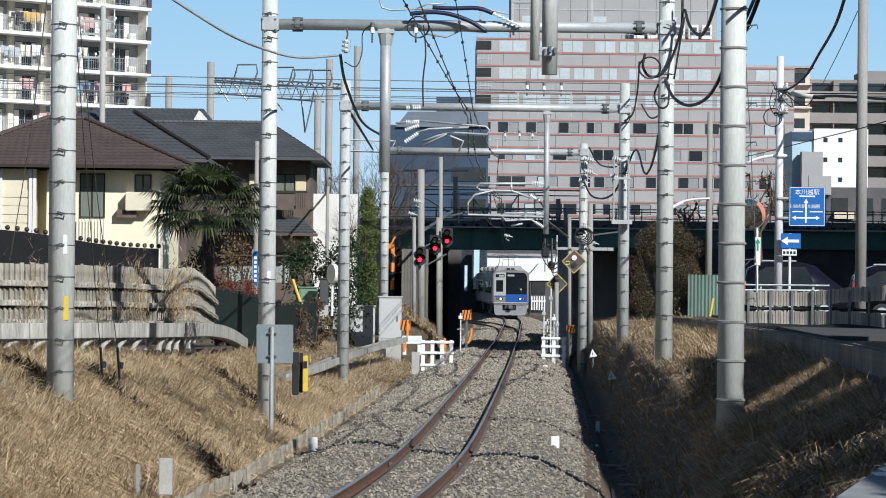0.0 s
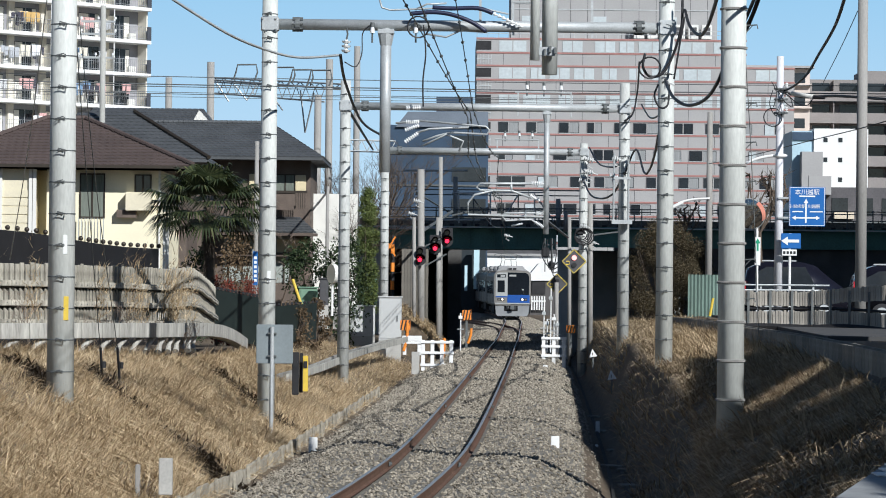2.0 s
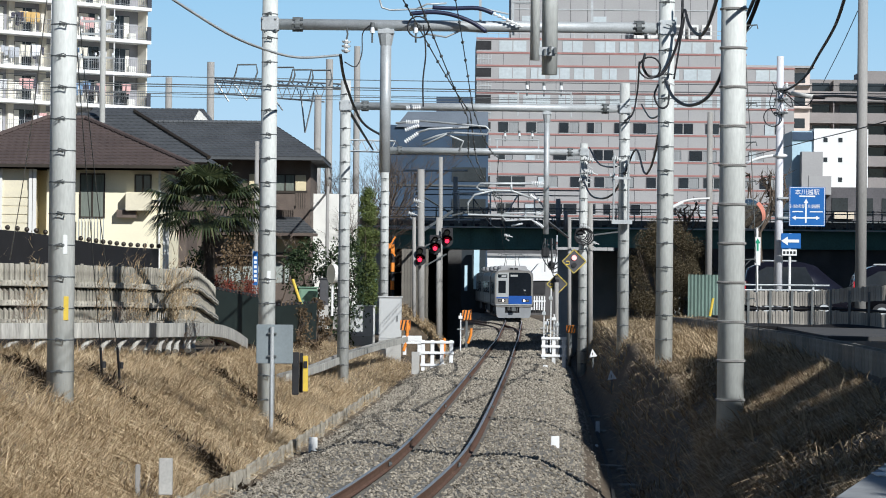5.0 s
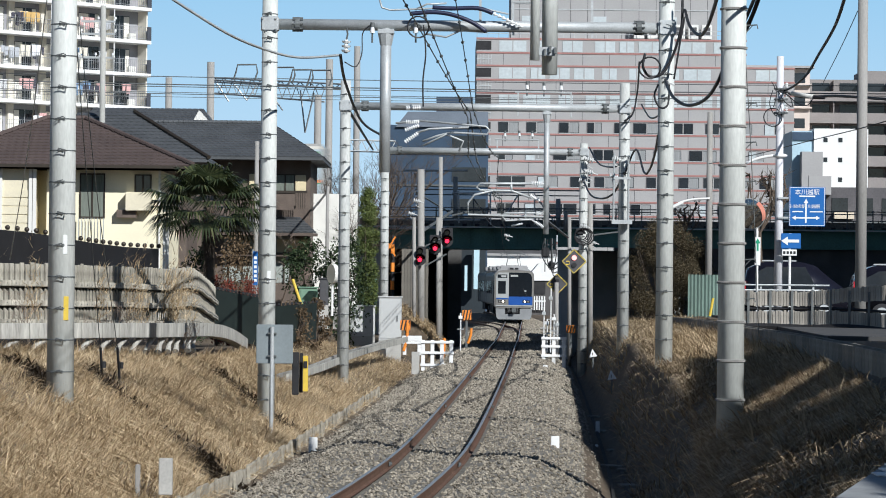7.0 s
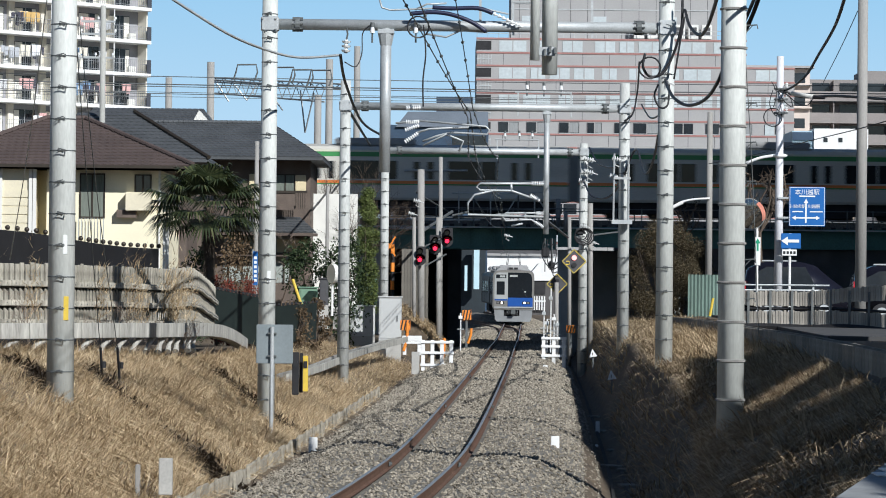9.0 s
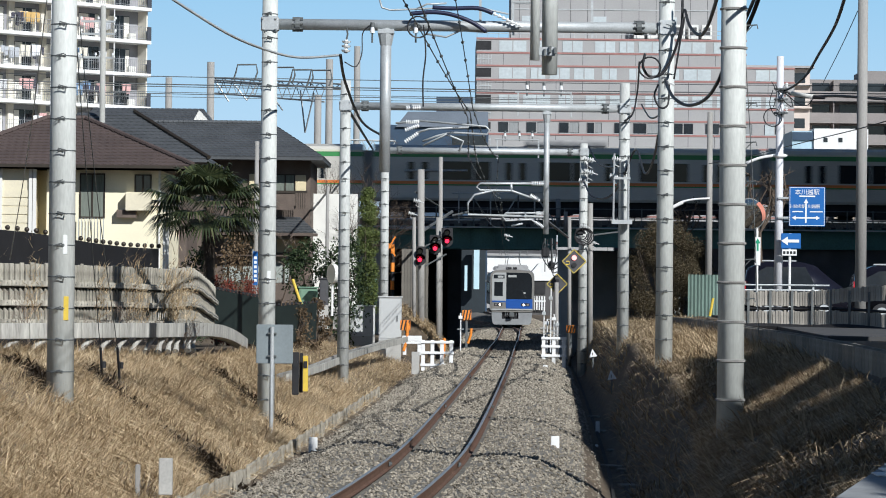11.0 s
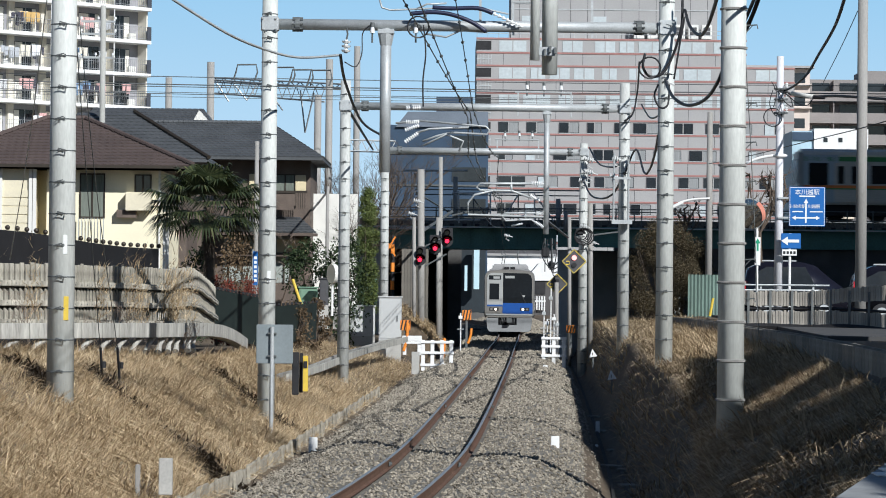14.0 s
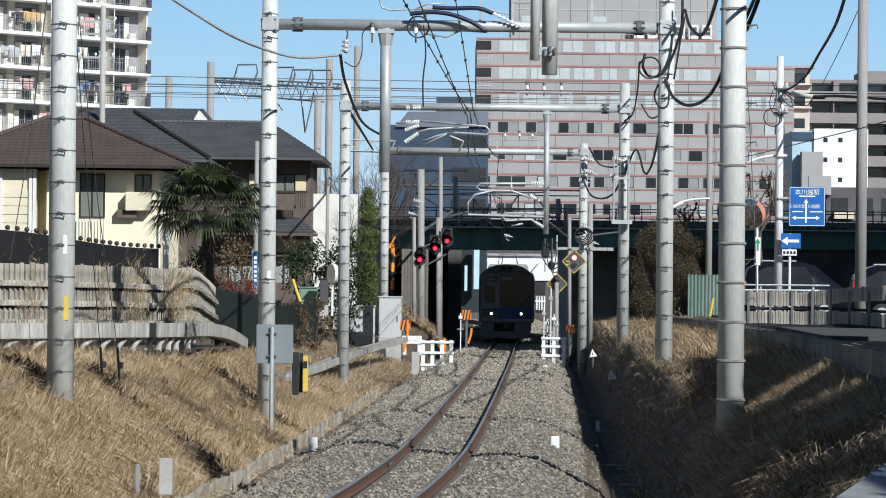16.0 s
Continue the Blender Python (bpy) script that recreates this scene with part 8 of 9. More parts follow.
hang("thin black wire to the tall pole", [(12.33, 107.00, 9.45), (11.15, 92.00, 9.65), (10.32, 82.00, 9.77)], 0.016, material=BLACK)
hang("thin black service wire over the road", [(10.52, 130.00, 7.67), (11.08, 118.00, 7.55), (11.66, 105.00, 7.51), (10.63, 84.00, 6.92), (11.23, 80.00, 7.06)], 0.018, material=BLACK)
hang("thick bundled cable along the road", [(11.01, 108.00, 9.35), (11.80, 108.00, 9.10), (12.55, 105.00, 8.97), (13.48, 100.00, 8.60), (14.09, 98.00, 8.46)], 0.06, material=BLACK)
hang("black spare cable looped on the roadside pole", [(10.88, 107.80, 9.49), (11.10, 107.60, 9.01), (11.40, 107.40, 8.73), (11.33, 107.50, 9.06), (11.03, 107.80, 9.34)], 0.02, material=BLACK)
hang("black spare cable looped on the roadside pole", [(10.80, 107.80, 9.30), (10.69, 107.70, 8.83), (10.91, 107.70, 8.46), (11.11, 107.80, 8.93)], 0.02, material=BLACK)
hang("black spare cable looped on the roadside pole", [(10.95, 107.80, 9.26), (11.19, 107.20, 9.12), (11.50, 106.60, 8.81), (11.76, 106.00, 8.73), (11.89, 105.50, 8.96)], 0.02, material=BLACK)
hang("black spare cable looped on the roadside pole", [(10.76, 107.80, 9.58), (10.91, 107.70, 9.20), (10.82, 107.70, 8.74)], 0.02, material=BLACK)
sc = thing("splice_closure", (11.35, 107.00, 9.15), "pale cable splice closure hung on bundled cables", "cable joint")
part("shell", rod((0, 0, 0), (0.62, -0.8, -0.15), 0.075, 12), OFFWHITE, sc, smooth=True)
part("end_cap", rod((0.62, -0.8, -0.15), (0.93, -1.2, -0.22), 0.07, 10, 0.03), BLACK, sc)
for z in (9.35, 9.0, 8.55):
    kb = thing("pole_bracket", (11.06, 107.8, z), "dark cable bracket strapped to the roadside pole", "bracket", "brackets on the pole")
    part("strap", rod((0, 0.2, -0.03), (0, 0.2, 0.03), 0.14, 14), STEEL_DK, kb)
    part("arm", boxes(((-0.22, -0.03, -0.03), (0.24, 0.07, 0.03)), bevel=0.008), STEEL_DK, kb)
    part("insulator", insulator_bm(bmesh.new(), (0.2, 0.0, 0.03), (0.2, 0.0, 0.2), 0.05, 3), PORCELAIN, kb)
hang("thin guy wire beside the near pole", [(4.70, 52.00, 7.42), (5.02, 54.00, 5.73), (5.32, 56.00, 3.90), (5.60, 58.00, 1.94)], 0.010, material=STEEL)
hang("thin guy wire down the bank", [(-5.89, 52.30, 6.70), (-6.09, 56.00, 4.46), (-6.25, 60.00, 1.57)], 0.010, material=STEEL_DK)
hang("thin guy wire down the bank", [(-5.85, 52.30, 7.06), (-5.94, 56.00, 4.46), (-5.94, 60.00, 1.63)], 0.010, material=STEEL_DK)
hang("thin pale guy wire beside the near pole", [(-6.32, 52.00, 7.39), (-7.61, 60.00, 5.28), (-8.98, 68.00, 3.25)], 0.012, material=STEEL)
for a, b in (((-6.25, 60.00, 1.62), (-6.22, 60.30, 0.94)), ((-5.94, 60.00, 1.63), (-5.90, 60.30, 0.93))):
    t = thing("guy_anchor", b, "dark rusted guy anchor rod in the grass", "anchor rod")
    part("rod", rod((0, 0, -0.2), Vector(a) - Vector(b), 0.025, 6), BLACK, t)
    part("knob", rod((0, 0, 0.3), (0, 0, 0.42), 0.045, 8), BLACK, t)

# wires of the line on the bridge
for py, d, r in ((136, 168, 0.022), (150, 168, 0.03), (158, 166, 0.022), (146, 172, 0.018), (170, 165, 0.016), (163, 170, 0.02), (178, 165, 0.014)):
    run_wire("dark overhead wire of the line on the bridge", sag((-26.0, d, 17.16 - (py - 4) * 0.0286), (26.0, d, 17.16 - (py + 4) * 0.0286), 0.12, 10), r, 1.4 if r > 0.02 else 0.0)
for py in (336, 345):
    run_wire("dark feeder pipe over the bridge", [(-1.41, 162.6, 7.34 - (py - 340) * 0.028), (6.88, 162.6, 7.34 - (py - 340) * 0.028)], 0.03)


def lattice_gantry(a, b, depth, label):
    """A lattice truss beam over the upper line."""
    a, b = Vector(a), Vector(b)
    t = thing("lattice_gantry", a, label, "gantry", "gantries")
    d = b - a
    n = max(4, int(d.length / 0.9))
    for dz in (0, -depth):
        part("chord", tube(bmesh.new(), [Vector((0, 0, dz)), d + Vector((0, 0, dz))], 0.05, 5), STEEL, t)
    bm = bmesh.new()
    for k in range(n):
        p, q = d * (k / n), d * ((k + 1) / n)
        m = (p + q) / 2
        tube(bm, [p, m + Vector((0, 0, -depth))], 0.03, 4)
        tube(bm, [m + Vector((0, 0, -depth)), q], 0.03, 4)
    part("lacing", bm, STEEL, t)
    return t


lattice_gantry((-12.99, 185.00, 14.13), (-6.44, 176.00, 13.22), 0.75, "grey lattice gantry over the line on the bridge")
lattice_gantry((-13.35, 190.00, 14.56), (-5.19, 180.00, 13.65), 0.25, "grey lattice gantry over the line on the bridge")
lattice_gantry((-5.04, 176.00, 10.44), (-2.61, 176.00, 10.40), 0.6, "grey lattice gantry beside the bridge")
for px in ((-11.12, 184.00, 14.94), (-8.83, 180.00, 14.55), (-7.75, 178.00, 14.30), (-6.70, 177.00, 14.22)):
    o = Vector(px)
    t = thing("gantry_horn", o, "grey steel frame on top of a gantry", "bracket", "gantry frames")
    w = 0.75
    part("frame", tube(bmesh.new(), [Vector((-w, 0, -0.85)), Vector((-w * 0.8, 0, -0.4)), Vector((-w * 0.7, 0, 0)), Vector((w * 0.7, 0, 0.02)), Vector((w * 0.8, 0, -0.4)), Vector((w * 0.6, 0, -0.85))], 0.05, 5), STEEL_DK, t)
for px, q in (((-12.18, 185.00, 12.92), (-12.86, 185.00, 13.94)), ((-11.10, 184.00, 12.94), (-11.81, 184.00, 13.82)), ((-11.10, 184.00, 12.94), (-10.54, 184.00, 13.84)), ((-8.90, 180.00, 12.21), (-9.95, 182.00, 13.56)), ((-7.56, 178.00, 10.90), (-7.83, 178.00, 13.20)), ((-7.56, 178.00, 10.90), (-7.05, 177.00, 12.99))):
    t = thing("hanger", px, "slanting steel hanger below the gantry", "hanger", "hangers")
    part("bar", tube(bmesh.new(), [Vector((0, 0, 0)), Vector(q) - Vector(px)], 0.045, 5), STEEL, t)
# steelwork above the bridge
for x0, x1, py, d in (((-1.96, 161.00, 8.32), (1.18, 161.00, 8.35), 0, 0), ((-2.60, 159.20, 5.89), (1.80, 159.20, 5.88), 0, 0), ((-2.57, 158.00, 5.41), (0.15, 158.00, 5.46), 0, 0)):
    t = thing("cross_beam", x0, "pale steel cross beam above the bridge", "beam", "beams on the bridge")
    part("bar", tube(bmesh.new(), [Vector((0, 0, 0)), Vector(x1) - Vector(x0)], 0.05, 6), STEEL, t)
for a, b, r in (((-0.90, 141.00, 0.17), (-0.98, 141.00, 7.70), 0.155), ((-0.07, 143.00, 1.12), (-0.14, 143.00, 8.32), 0.09), ((0.60, 162.00, 5.78), (0.58, 162.00, 8.07), 0.11), ((-0.15, 141.50, 0.41), (-0.21, 141.50, 5.65), 0.11), ((-1.19, 140.50, 0.42), (-1.25, 140.50, 5.62), 0.08), ((5.41, 139.00, 0.51), (5.35, 139.00, 5.66), 0.08), ((4.86, 139.00, 0.51), (4.83, 139.00, 2.90), 0.09), ((5.84, 129.00, 0.69), (5.79, 129.00, 6.03), 0.10), ((5.92, 158.60, 5.64), (5.92, 158.60, 6.33), 0.1), ((5.64, 160.60, 5.81), (5.62, 160.60, 7.00), 0.12)):
    t = thing("steel_post", a, "slim weathered post by the bridge", "post", "posts by the bridge")
    part("shaft", rod((0, 0, -1.2 if a[2] < 3 else -0.3), Vector(b) - Vector(a), r, 12), POLE_GREY, t, smooth=True)
rack = thing("maintenance_frame", (0.75, 158.00, 5.71), "pale steel tube frame with dark rails above the bridge", "frame")
o = Vector((0.75, 158.00, 5.71))
for a, b, m in (((0.41, 158.00, 7.15), (4.93, 158.00, 7.23), STEEL), ((0.58, 158.00, 6.37), (5.05, 158.00, 6.39), STEEL_DK), ((0.58, 158.00, 6.04), (5.46, 158.00, 6.06), STEEL_DK), ((0.75, 158.00, 5.71), (0.73, 158.00, 7.27), STEEL), ((1.46, 158.00, 5.67), (1.45, 158.00, 6.89), STEEL_DK), ((2.28, 158.00, 5.65), (2.26, 158.00, 7.23), STEEL), ((3.61, 158.00, 5.66), (3.60, 158.00, 7.22), STEEL_DK), ((4.40, 158.00, 5.67), (4.39, 158.00, 7.20), STEEL),
                ((1.45, 158.00, 6.89), (2.27, 158.00, 5.81), STEEL_DK), ((3.60, 158.00, 7.11), (2.82, 158.00, 5.82), STEEL), ((4.39, 158.00, 7.14), (5.33, 158.00, 5.84), STEEL)):
    part("tube", rod(Vector(a) - o, Vector(b) - o, 0.034, 6), m, rack)
for k, (px, h) in enumerate((((4.25, 137.00, 0.25), 1.6), ((4.37, 136.50, 0.26), 1.1), ((4.55, 137.50, 0.25), 2.4), ((4.64, 136.00, 0.28), 1.3), ((4.78, 136.00, 0.28), 1.0), ((0.78, 139.00, 0.27), 1.3))):
    t = thing("white_post", px, "slim white painted post under the bridge", "post", "white posts")
    part("shaft", rod((0, 0, -0.3), (0, 0, h), 0.028, 8), WHITE, t)
    part("crossbar", boxes(((-0.14, -0.05, h * 0.45), (0.14, -0.02, h * 0.45 + 0.04))), STEEL, t)
    part("box", boxes(((-0.09, -0.10, h * 0.8), (0.07, -0.02, h * 0.8 + 0.14)), bevel=0.01), WHITE if k % 2 else STEEL, t)
for a, b, r in (((-1.08, 141.00, 4.91), (0.40, 150.00, 6.09), 0.07), ((-1.22, 141.00, 6.73), (0.56, 158.00, 6.07), 0.04), ((2.94, 97.20, 4.82), (4.87, 128.00, 4.67), 0.045), ((0.76, 97.20, 4.97), (0.26, 97.20, 4.85), 0.03), ((-2.79, 97.00, 7.86), (-3.82, 176.00, 9.93), 0.05), ((5.61, 138.00, 4.81), (7.62, 140.00, 5.10), 0.04)):
    t = thing("brace", a, "slanting steel brace of the overhead line", "brace", "braces")
    part("bar", tube(bmesh.new(), [Vector((0, 0, 0)), Vector(b) - Vector(a)], r, 6), STEEL_DK, t)
for px, s in (((-1.37, 140.60, 5.79), 0.12), ((-1.14, 140.60, 6.33), 0.14), ((5.69, 128.60, 7.73), 0.17), ((5.69, 128.60, 7.24), 0.16), ((5.43, 128.60, 6.90), 0.13), ((5.08, 96.70, 6.56), 0.12), ((5.01, 96.70, 6.05), 0.11), ((5.49, 128.60, 5.13), 0.12), ((5.90, 128.60, 4.47), 0.1), ((4.56, 67.60, 7.05), 0.08), ((2.49, 128.00, 4.71), 0.1)):
    t = thing("pulley", px, "pale insulator drum on a pole", "insulator", "insulator drums")
    bm = insulator_bm(bmesh.new(), (-s * 1.1, -0.05, 0.25 * s), (s * 1.1, -0.05, -0.25 * s), s * 0.72, 4)
    cone(bm, (s * 1.1, -0.05, -0.25 * s), (s * 2.2, -0.02, -0.6 * s), 0.02, 0.02, 6)
    tube(bm, [Vector((0, -0.05, 0)), Vector((-0.3 * s, 0.0, -1.4 * s)), Vector((0.9 * s, 0.0, -2.0 * s))], 0.018, 5)
    part("drum", bm, mat("weathered_porcelain", (0.55, 0.56, 0.55), 0.3, 0, 0.15, 6, 30, 0.05), t)
tens = thing("tensioner_frame", (5.01, 96.60, 4.72), "steel balance-weight frame on a catenary pole", "frame")
o = Vector((5.01, 96.60, 4.72))
part("guide", tube(bmesh.new(), [Vector((0, 0, 0)), Vector((5.02, 96.60, 6.72)) - o], 0.03, 6), STEEL, tens)
part("guide", tube(bmesh.new(), [Vector((5.45, 96.60, 4.72)) - o, Vector((5.44, 96.60, 6.67)) - o], 0.03, 6), STEEL, tens)
part("shelf", boxes(((-0.05, -0.15, -0.08), (0.55, 0.1, 0.04))), STEEL, tens)
part("arm", boxes(((0, -0.05, 1.238), (0.5, 0.0, 1.304))), STEEL, tens)


# ---- signals ----
def colour_light(at, label, lit="low", r=0.26):
    t = thing("railway_signal", at, label, "railway signal", "railway signals")
    bm = cone(bmesh.new(), (0, 0, 0), (0, 0.06, 0), r, r, 20)
    box(bm, (-r * 0.95, 0.0, 0.0), (r * 0.95, 0.06, r * 2.2), 0.02)
    part("backplate", bm, BLACK, t)
    for z in (0.0, r * 1.35):
        h = part("hood", cone(bmesh.new(), (0, -0.28, z + 0.03), (0, 0.0, z), r * 0.52, r * 0.5, 14, False), BLACK, t)
        part("lens", cone(bmesh.new(), (0, -0.03, z), (0, 0.0, z), r * 0.35, r * 0.35, 16), RED_LAMP if z == 0 else GLASS, h, "lit red lens" if z == 0 else "dark lens")
    return t


colour_light((-0.99, 140.50, 3.81), "black railway signal showing a red light on a pole")
colour_light((-0.34, 141.20, 4.31), "black railway signal showing a red light on a bracket")
colour_light((0.17, 141.20, 4.63), "black railway signal showing a red light on a bracket")
for a, b in (((-0.94, 141.00, 3.45), (0.15, 141.30, 4.07)), ((-0.95, 141.00, 4.30), (0.26, 141.30, 4.92))):
    t = thing("signal_bracket", a, "dark steel signal bracket", "bracket")
    part("bar", tube(bmesh.new(), [Vector((0, 0, 0)), Vector(b) - Vector(a)], 0.035, 6), STEEL_DK, t)


def diamond_signal(at, s, label, lamp):
    t = thing("crossing_indicator", at, label, "railway signal", "diamond indicators")
    bm = bmesh.new()
    for a in range(4):
        w, v = a * math.pi / 2, (a + 1) * math.pi / 2
        tube(bm, [Vector((math.sin(w) * s, 0, math.cos(w) * s)), Vector((math.sin(v) * s, 0, math.cos(v) * s))], 0.03, 4)
    part("rim", bm, mat("faded_yellow", (0.46, 0.36, 0.08), 0.6, 0, 0.25, 3, 30, 0.05), t, "yellow diamond rim")
    bm = bmesh.new()
    v = [bm.verts.new((math.sin(a * math.pi / 2) * s, y, math.cos(a * math.pi / 2) * s)) for y in (0.0, 0.05) for a in range(4)]
    for q in ((0, 1, 2, 3), (7, 6, 5, 4), (0, 1, 5, 4), (1, 2, 6, 5), (2, 3, 7, 6), (3, 0, 4, 7)):
        bm.faces.new([v[i] for i in q])
    part("plate", bm, OFF_GREY, t)
    for z, m in ((s * 0.3, lamp), (-s * 0.3, BLACK)):
        part("lens", cone(bmesh.new(), (0, -0.05, z), (0, 0.0, z), 0.1, 0.1, 14), m, t)
    tx = part("mark", boxes(((-s * 0.66, -0.02, -0.02), (-s * 0.4, -0.005, 0.02)), ((-s * 0.66, -0.02, -0.14), (-s * 0.4, -0.005, -0.10)), ((-s * 0.44, -0.02, -0.10), (-s * 0.4, -0.005, -0.02))), YELLOW, t)


diamond_signal((5.14, 128.30, 3.73), 0.465, "yellow-edged diamond crossing indicator with a pink light", glow("pink_lens", (1.0, 0.35, 0.32), 1.2))
diamond_signal((4.89, 140.00, 2.83), 0.434, "yellow-edged diamond crossing indicator beside a post", BLACK)
boxy = thing("relay_box", (4.72, 136.00, 3.84), "dark steel relay boxes on a post", "relay box")
part("box", boxes(((-0.6, 0, 0.1), (-0.3, 0.3, 0.5)), bevel=0.04), BLACK, boxy)
part("box", boxes(((-0.35, 0.05, -0.42), (-0.08, 0.3, -0.05)), bevel=0.06), BLACK, boxy)
part("hanger", boxes(((-0.5, 0.1, -0.5), (-0.46, 0.14, 0.9)), ((-0.2, 0.1, -0.5), (-0.16, 0.14, 0.9)), ((-0.5, 0.1, 0.6), (-0.1, 0.13, 0.64)), ((-0.5, 0.1, -0.2), (0.1, 0.13, -0.16))), STEEL_DK, boxy)
for k in range(4):
    part("cable", tube(bmesh.new(), smooth_line([Vector((-0.5 + 0.13 * k, 0.05, 0.85)), Vector((-0.62 + 0.2 * k, 0.0, 0.2)), Vector((-0.3 + 0.05 * k, -0.02, -0.3 - 0.1 * k)), Vector((0.05, 0.02, -0.1 - 0.2 * k))], 5), 0.022, 5), BLACK, boxy)
boxy = thing("relay_box", (5.45, 128.60, 4.80), "dark coiled cable and boxes on a pole", "relay box")
part("box", boxes(((-0.25, -0.2, -0.05), (0.1, 0.0, 0.25)), bevel=0.06), BLACK, boxy)
for k in range(6):
    r = 0.2 + 0.035 * k
    part("cable", tube(bmesh.new(), [Vector((0.03 * k - 0.08 + r * math.cos(a * 0.45 + k), -0.24 - 0.02 * k, r * 0.9 * math.sin(a * 0.45 + k) - 0.02 * k)) for a in range(12 + k)], 0.025, 5), BLACK, boxy)


# ---- crossing gear, cabinets, barriers and small markers ----
STRIPE_MATS = (ORANGE, BLACK)


def striped_post(at, height, r, label, bands=7):
    t = thing("striped_post", at, label, "post", "striped posts")
    for k in range(bands):
        part("stripe", rod((0, 0, height * k / bands), (0, 0, height * (k + 1) / bands - 0.004), r, 10), STRIPE_MATS[k % 2], t)


striped_post((-2.30, 150.00, 1.66), 3.310, 0.09, "orange and black striped crossing post", 8)
x = thing("crossing_cross", (-2.43, 149.70, 4.47), "orange crossed warning boards on a striped post", "crossing sign")
for s in (-1, 1):
    part("board", tube(bmesh.new(), [Vector((-0.25 * s, 0, -0.45)), Vector((0.25 * s, -0.03 * s, 0.45))], 0.05, 4), ORANGE, x)


def cabinet(at, w, h, d, label, material=None, name="equipment_cabinet"):
    t = thing(name, at, label, "cabinet", "trackside cabinets")
    m = material or mat("cabinet_grey", (0.50, 0.51, 0.50), 0.55, 0, 0.08, 1.5, 20, 0.05)
    part("body", boxes(((-w / 2, 0, 0), (w / 2, d, h)), bevel=0.015), m, t)
    part("roof", boxes(((-w / 2 - 0.04, -0.05, h), (w / 2 + 0.04, d + 0.04, h + 0.05)), bevel=0.01), m, t)
    part("door", boxes(((-w / 2 + 0.05, -0.02, 0.08), (w / 2 - 0.05, 0.0, h - 0.08)), bevel=0.006), m, t)
    part("handle", boxes(((w * 0.3, -0.05, h * 0.45), (w * 0.34, -0.02, h * 0.58))), STEEL_DK, t)
    part("plinth", boxes(((-w / 2, 0, -0.9), (w / 2, d, 0))), CONCRETE, t)


cabinet((-2.03, 127.50, 0.57), 0.879, 1.671, 0.6, "tall grey steel trackside equipment cabinet")
cabinet((-3.19, 130.00, 0.69), 1.031, 1.166, 0.6, "grey steel trackside equipment cabinet with posts")
cabinet((-5.09, 124.00, 1.99), 0.684, 0.599, 0.5, "green utility box behind the fence", mat("box_green", (0.16, 0.27, 0.19), 0.6, 0, 0.15, 2, 20, 0.05), "utility_box")
cabinet((-4.45, 123.00, 1.96), 0.318, 0.976, 0.3, "narrow dark grey utility box", OFF_GREY, "utility_box")
m = thing("round_mirror_post", (-4.07, 121.00, 1.88), "pale round road mirror edge-on on a white post", "road mirror")
part("post", rod((0, 0, -0.3), (0, 0, 1.293), 0.045, 8), WHITE, m)
part("mirror", cone(bmesh.new(), (-0.05, -0.1, 1.252), (0.1, -0.02, 1.252), 0.36, 0.36, 18), OFFWHITE, m)
wb = thing("white_wall", (-6.00, 150.00, 4.08), "plain white boundary wall behind the garden", "wall")
part("panel", boxes(((0, 0, -2.5), (2.069, 0.2, 2.767)), bevel=0.01), OFFWHITE, wb)
bn = thing("blue_banner", (-6.65, 116.00, 2.69), "narrow blue and white vertical banner on a post", "banner")
part("cloth", boxes(((-0.06, -0.03, 0.0), (0.10, 0.0, 1.200))), SIGN_BLUE, bn)
part("text_bar", boxes(*[((-0.03, -0.036, 0.12 + 0.16 * k), (0.07, -0.031, 0.22 + 0.16 * k)) for k in range(6)]), WHITE, bn)
part("post", rod((-0.08, 0, -1.0), (-0.08, 0, 1.280), 0.02, 6), STEEL, bn)

sb = thing("sign_board", (-3.42, 66.00, -0.25), "grey sign board seen from behind on a slim post", "sign board")
part("board", boxes(((-0.319, -0.0, 1.457), (0.421, 0.03, 2.242)), bevel=0.008), mat("board_back_grey", (0.24, 0.275, 0.285), 0.5, 0.2, 0.12, 2, 20, 0.05), sb)
part("post", rod((0, -0.045, -0.3), (0, -0.045, 2.196), 0.042, 10), STEEL, sb)
part("clip", boxes(((-0.09, -0.06, 1.593), (0.09, -0.0, 1.627)), ((-0.09, -0.06, 2.048), (0.09, -0.0, 2.082))), STEEL_DK, sb)

for px, w, h, d, col, lb in (((-3.16, 76.00, 0.51), 9, 48, 76, YELLOW, "yellow and black trackside post"), ((-3.39, 76.00, 0.43), 12, 60, 76, BLACK, "dark slender trackside steel post"), ((-3.27, 76.30, 0.47), 7, 55, 76, BLACK, "dark slender trackside steel post")):
    t = thing("trackside_post", px, lb, "post", "posts by the bank")
    w, h = w * d / 5800, h * d / 5800
    part("body", boxes(((-w / 2, 0, -0.2), (w / 2, w * 0.7, h)), bevel=0.01), col, t)
    part("cap", boxes(((-w * 0.35, -0.02, h * 0.55), (w * 0.35, 0, h * 0.8))), BLACK, t)


def marker(at, w, h, label, material=WHITE, name="marker_stub", rise=0.0):
    t = thing(name, at, label, "marker", "trackside markers")
    part("stub", boxes(((-w / 2, 0, -0.15), (w / 2, w * 0.6, h)), bevel=0.008), material, t)


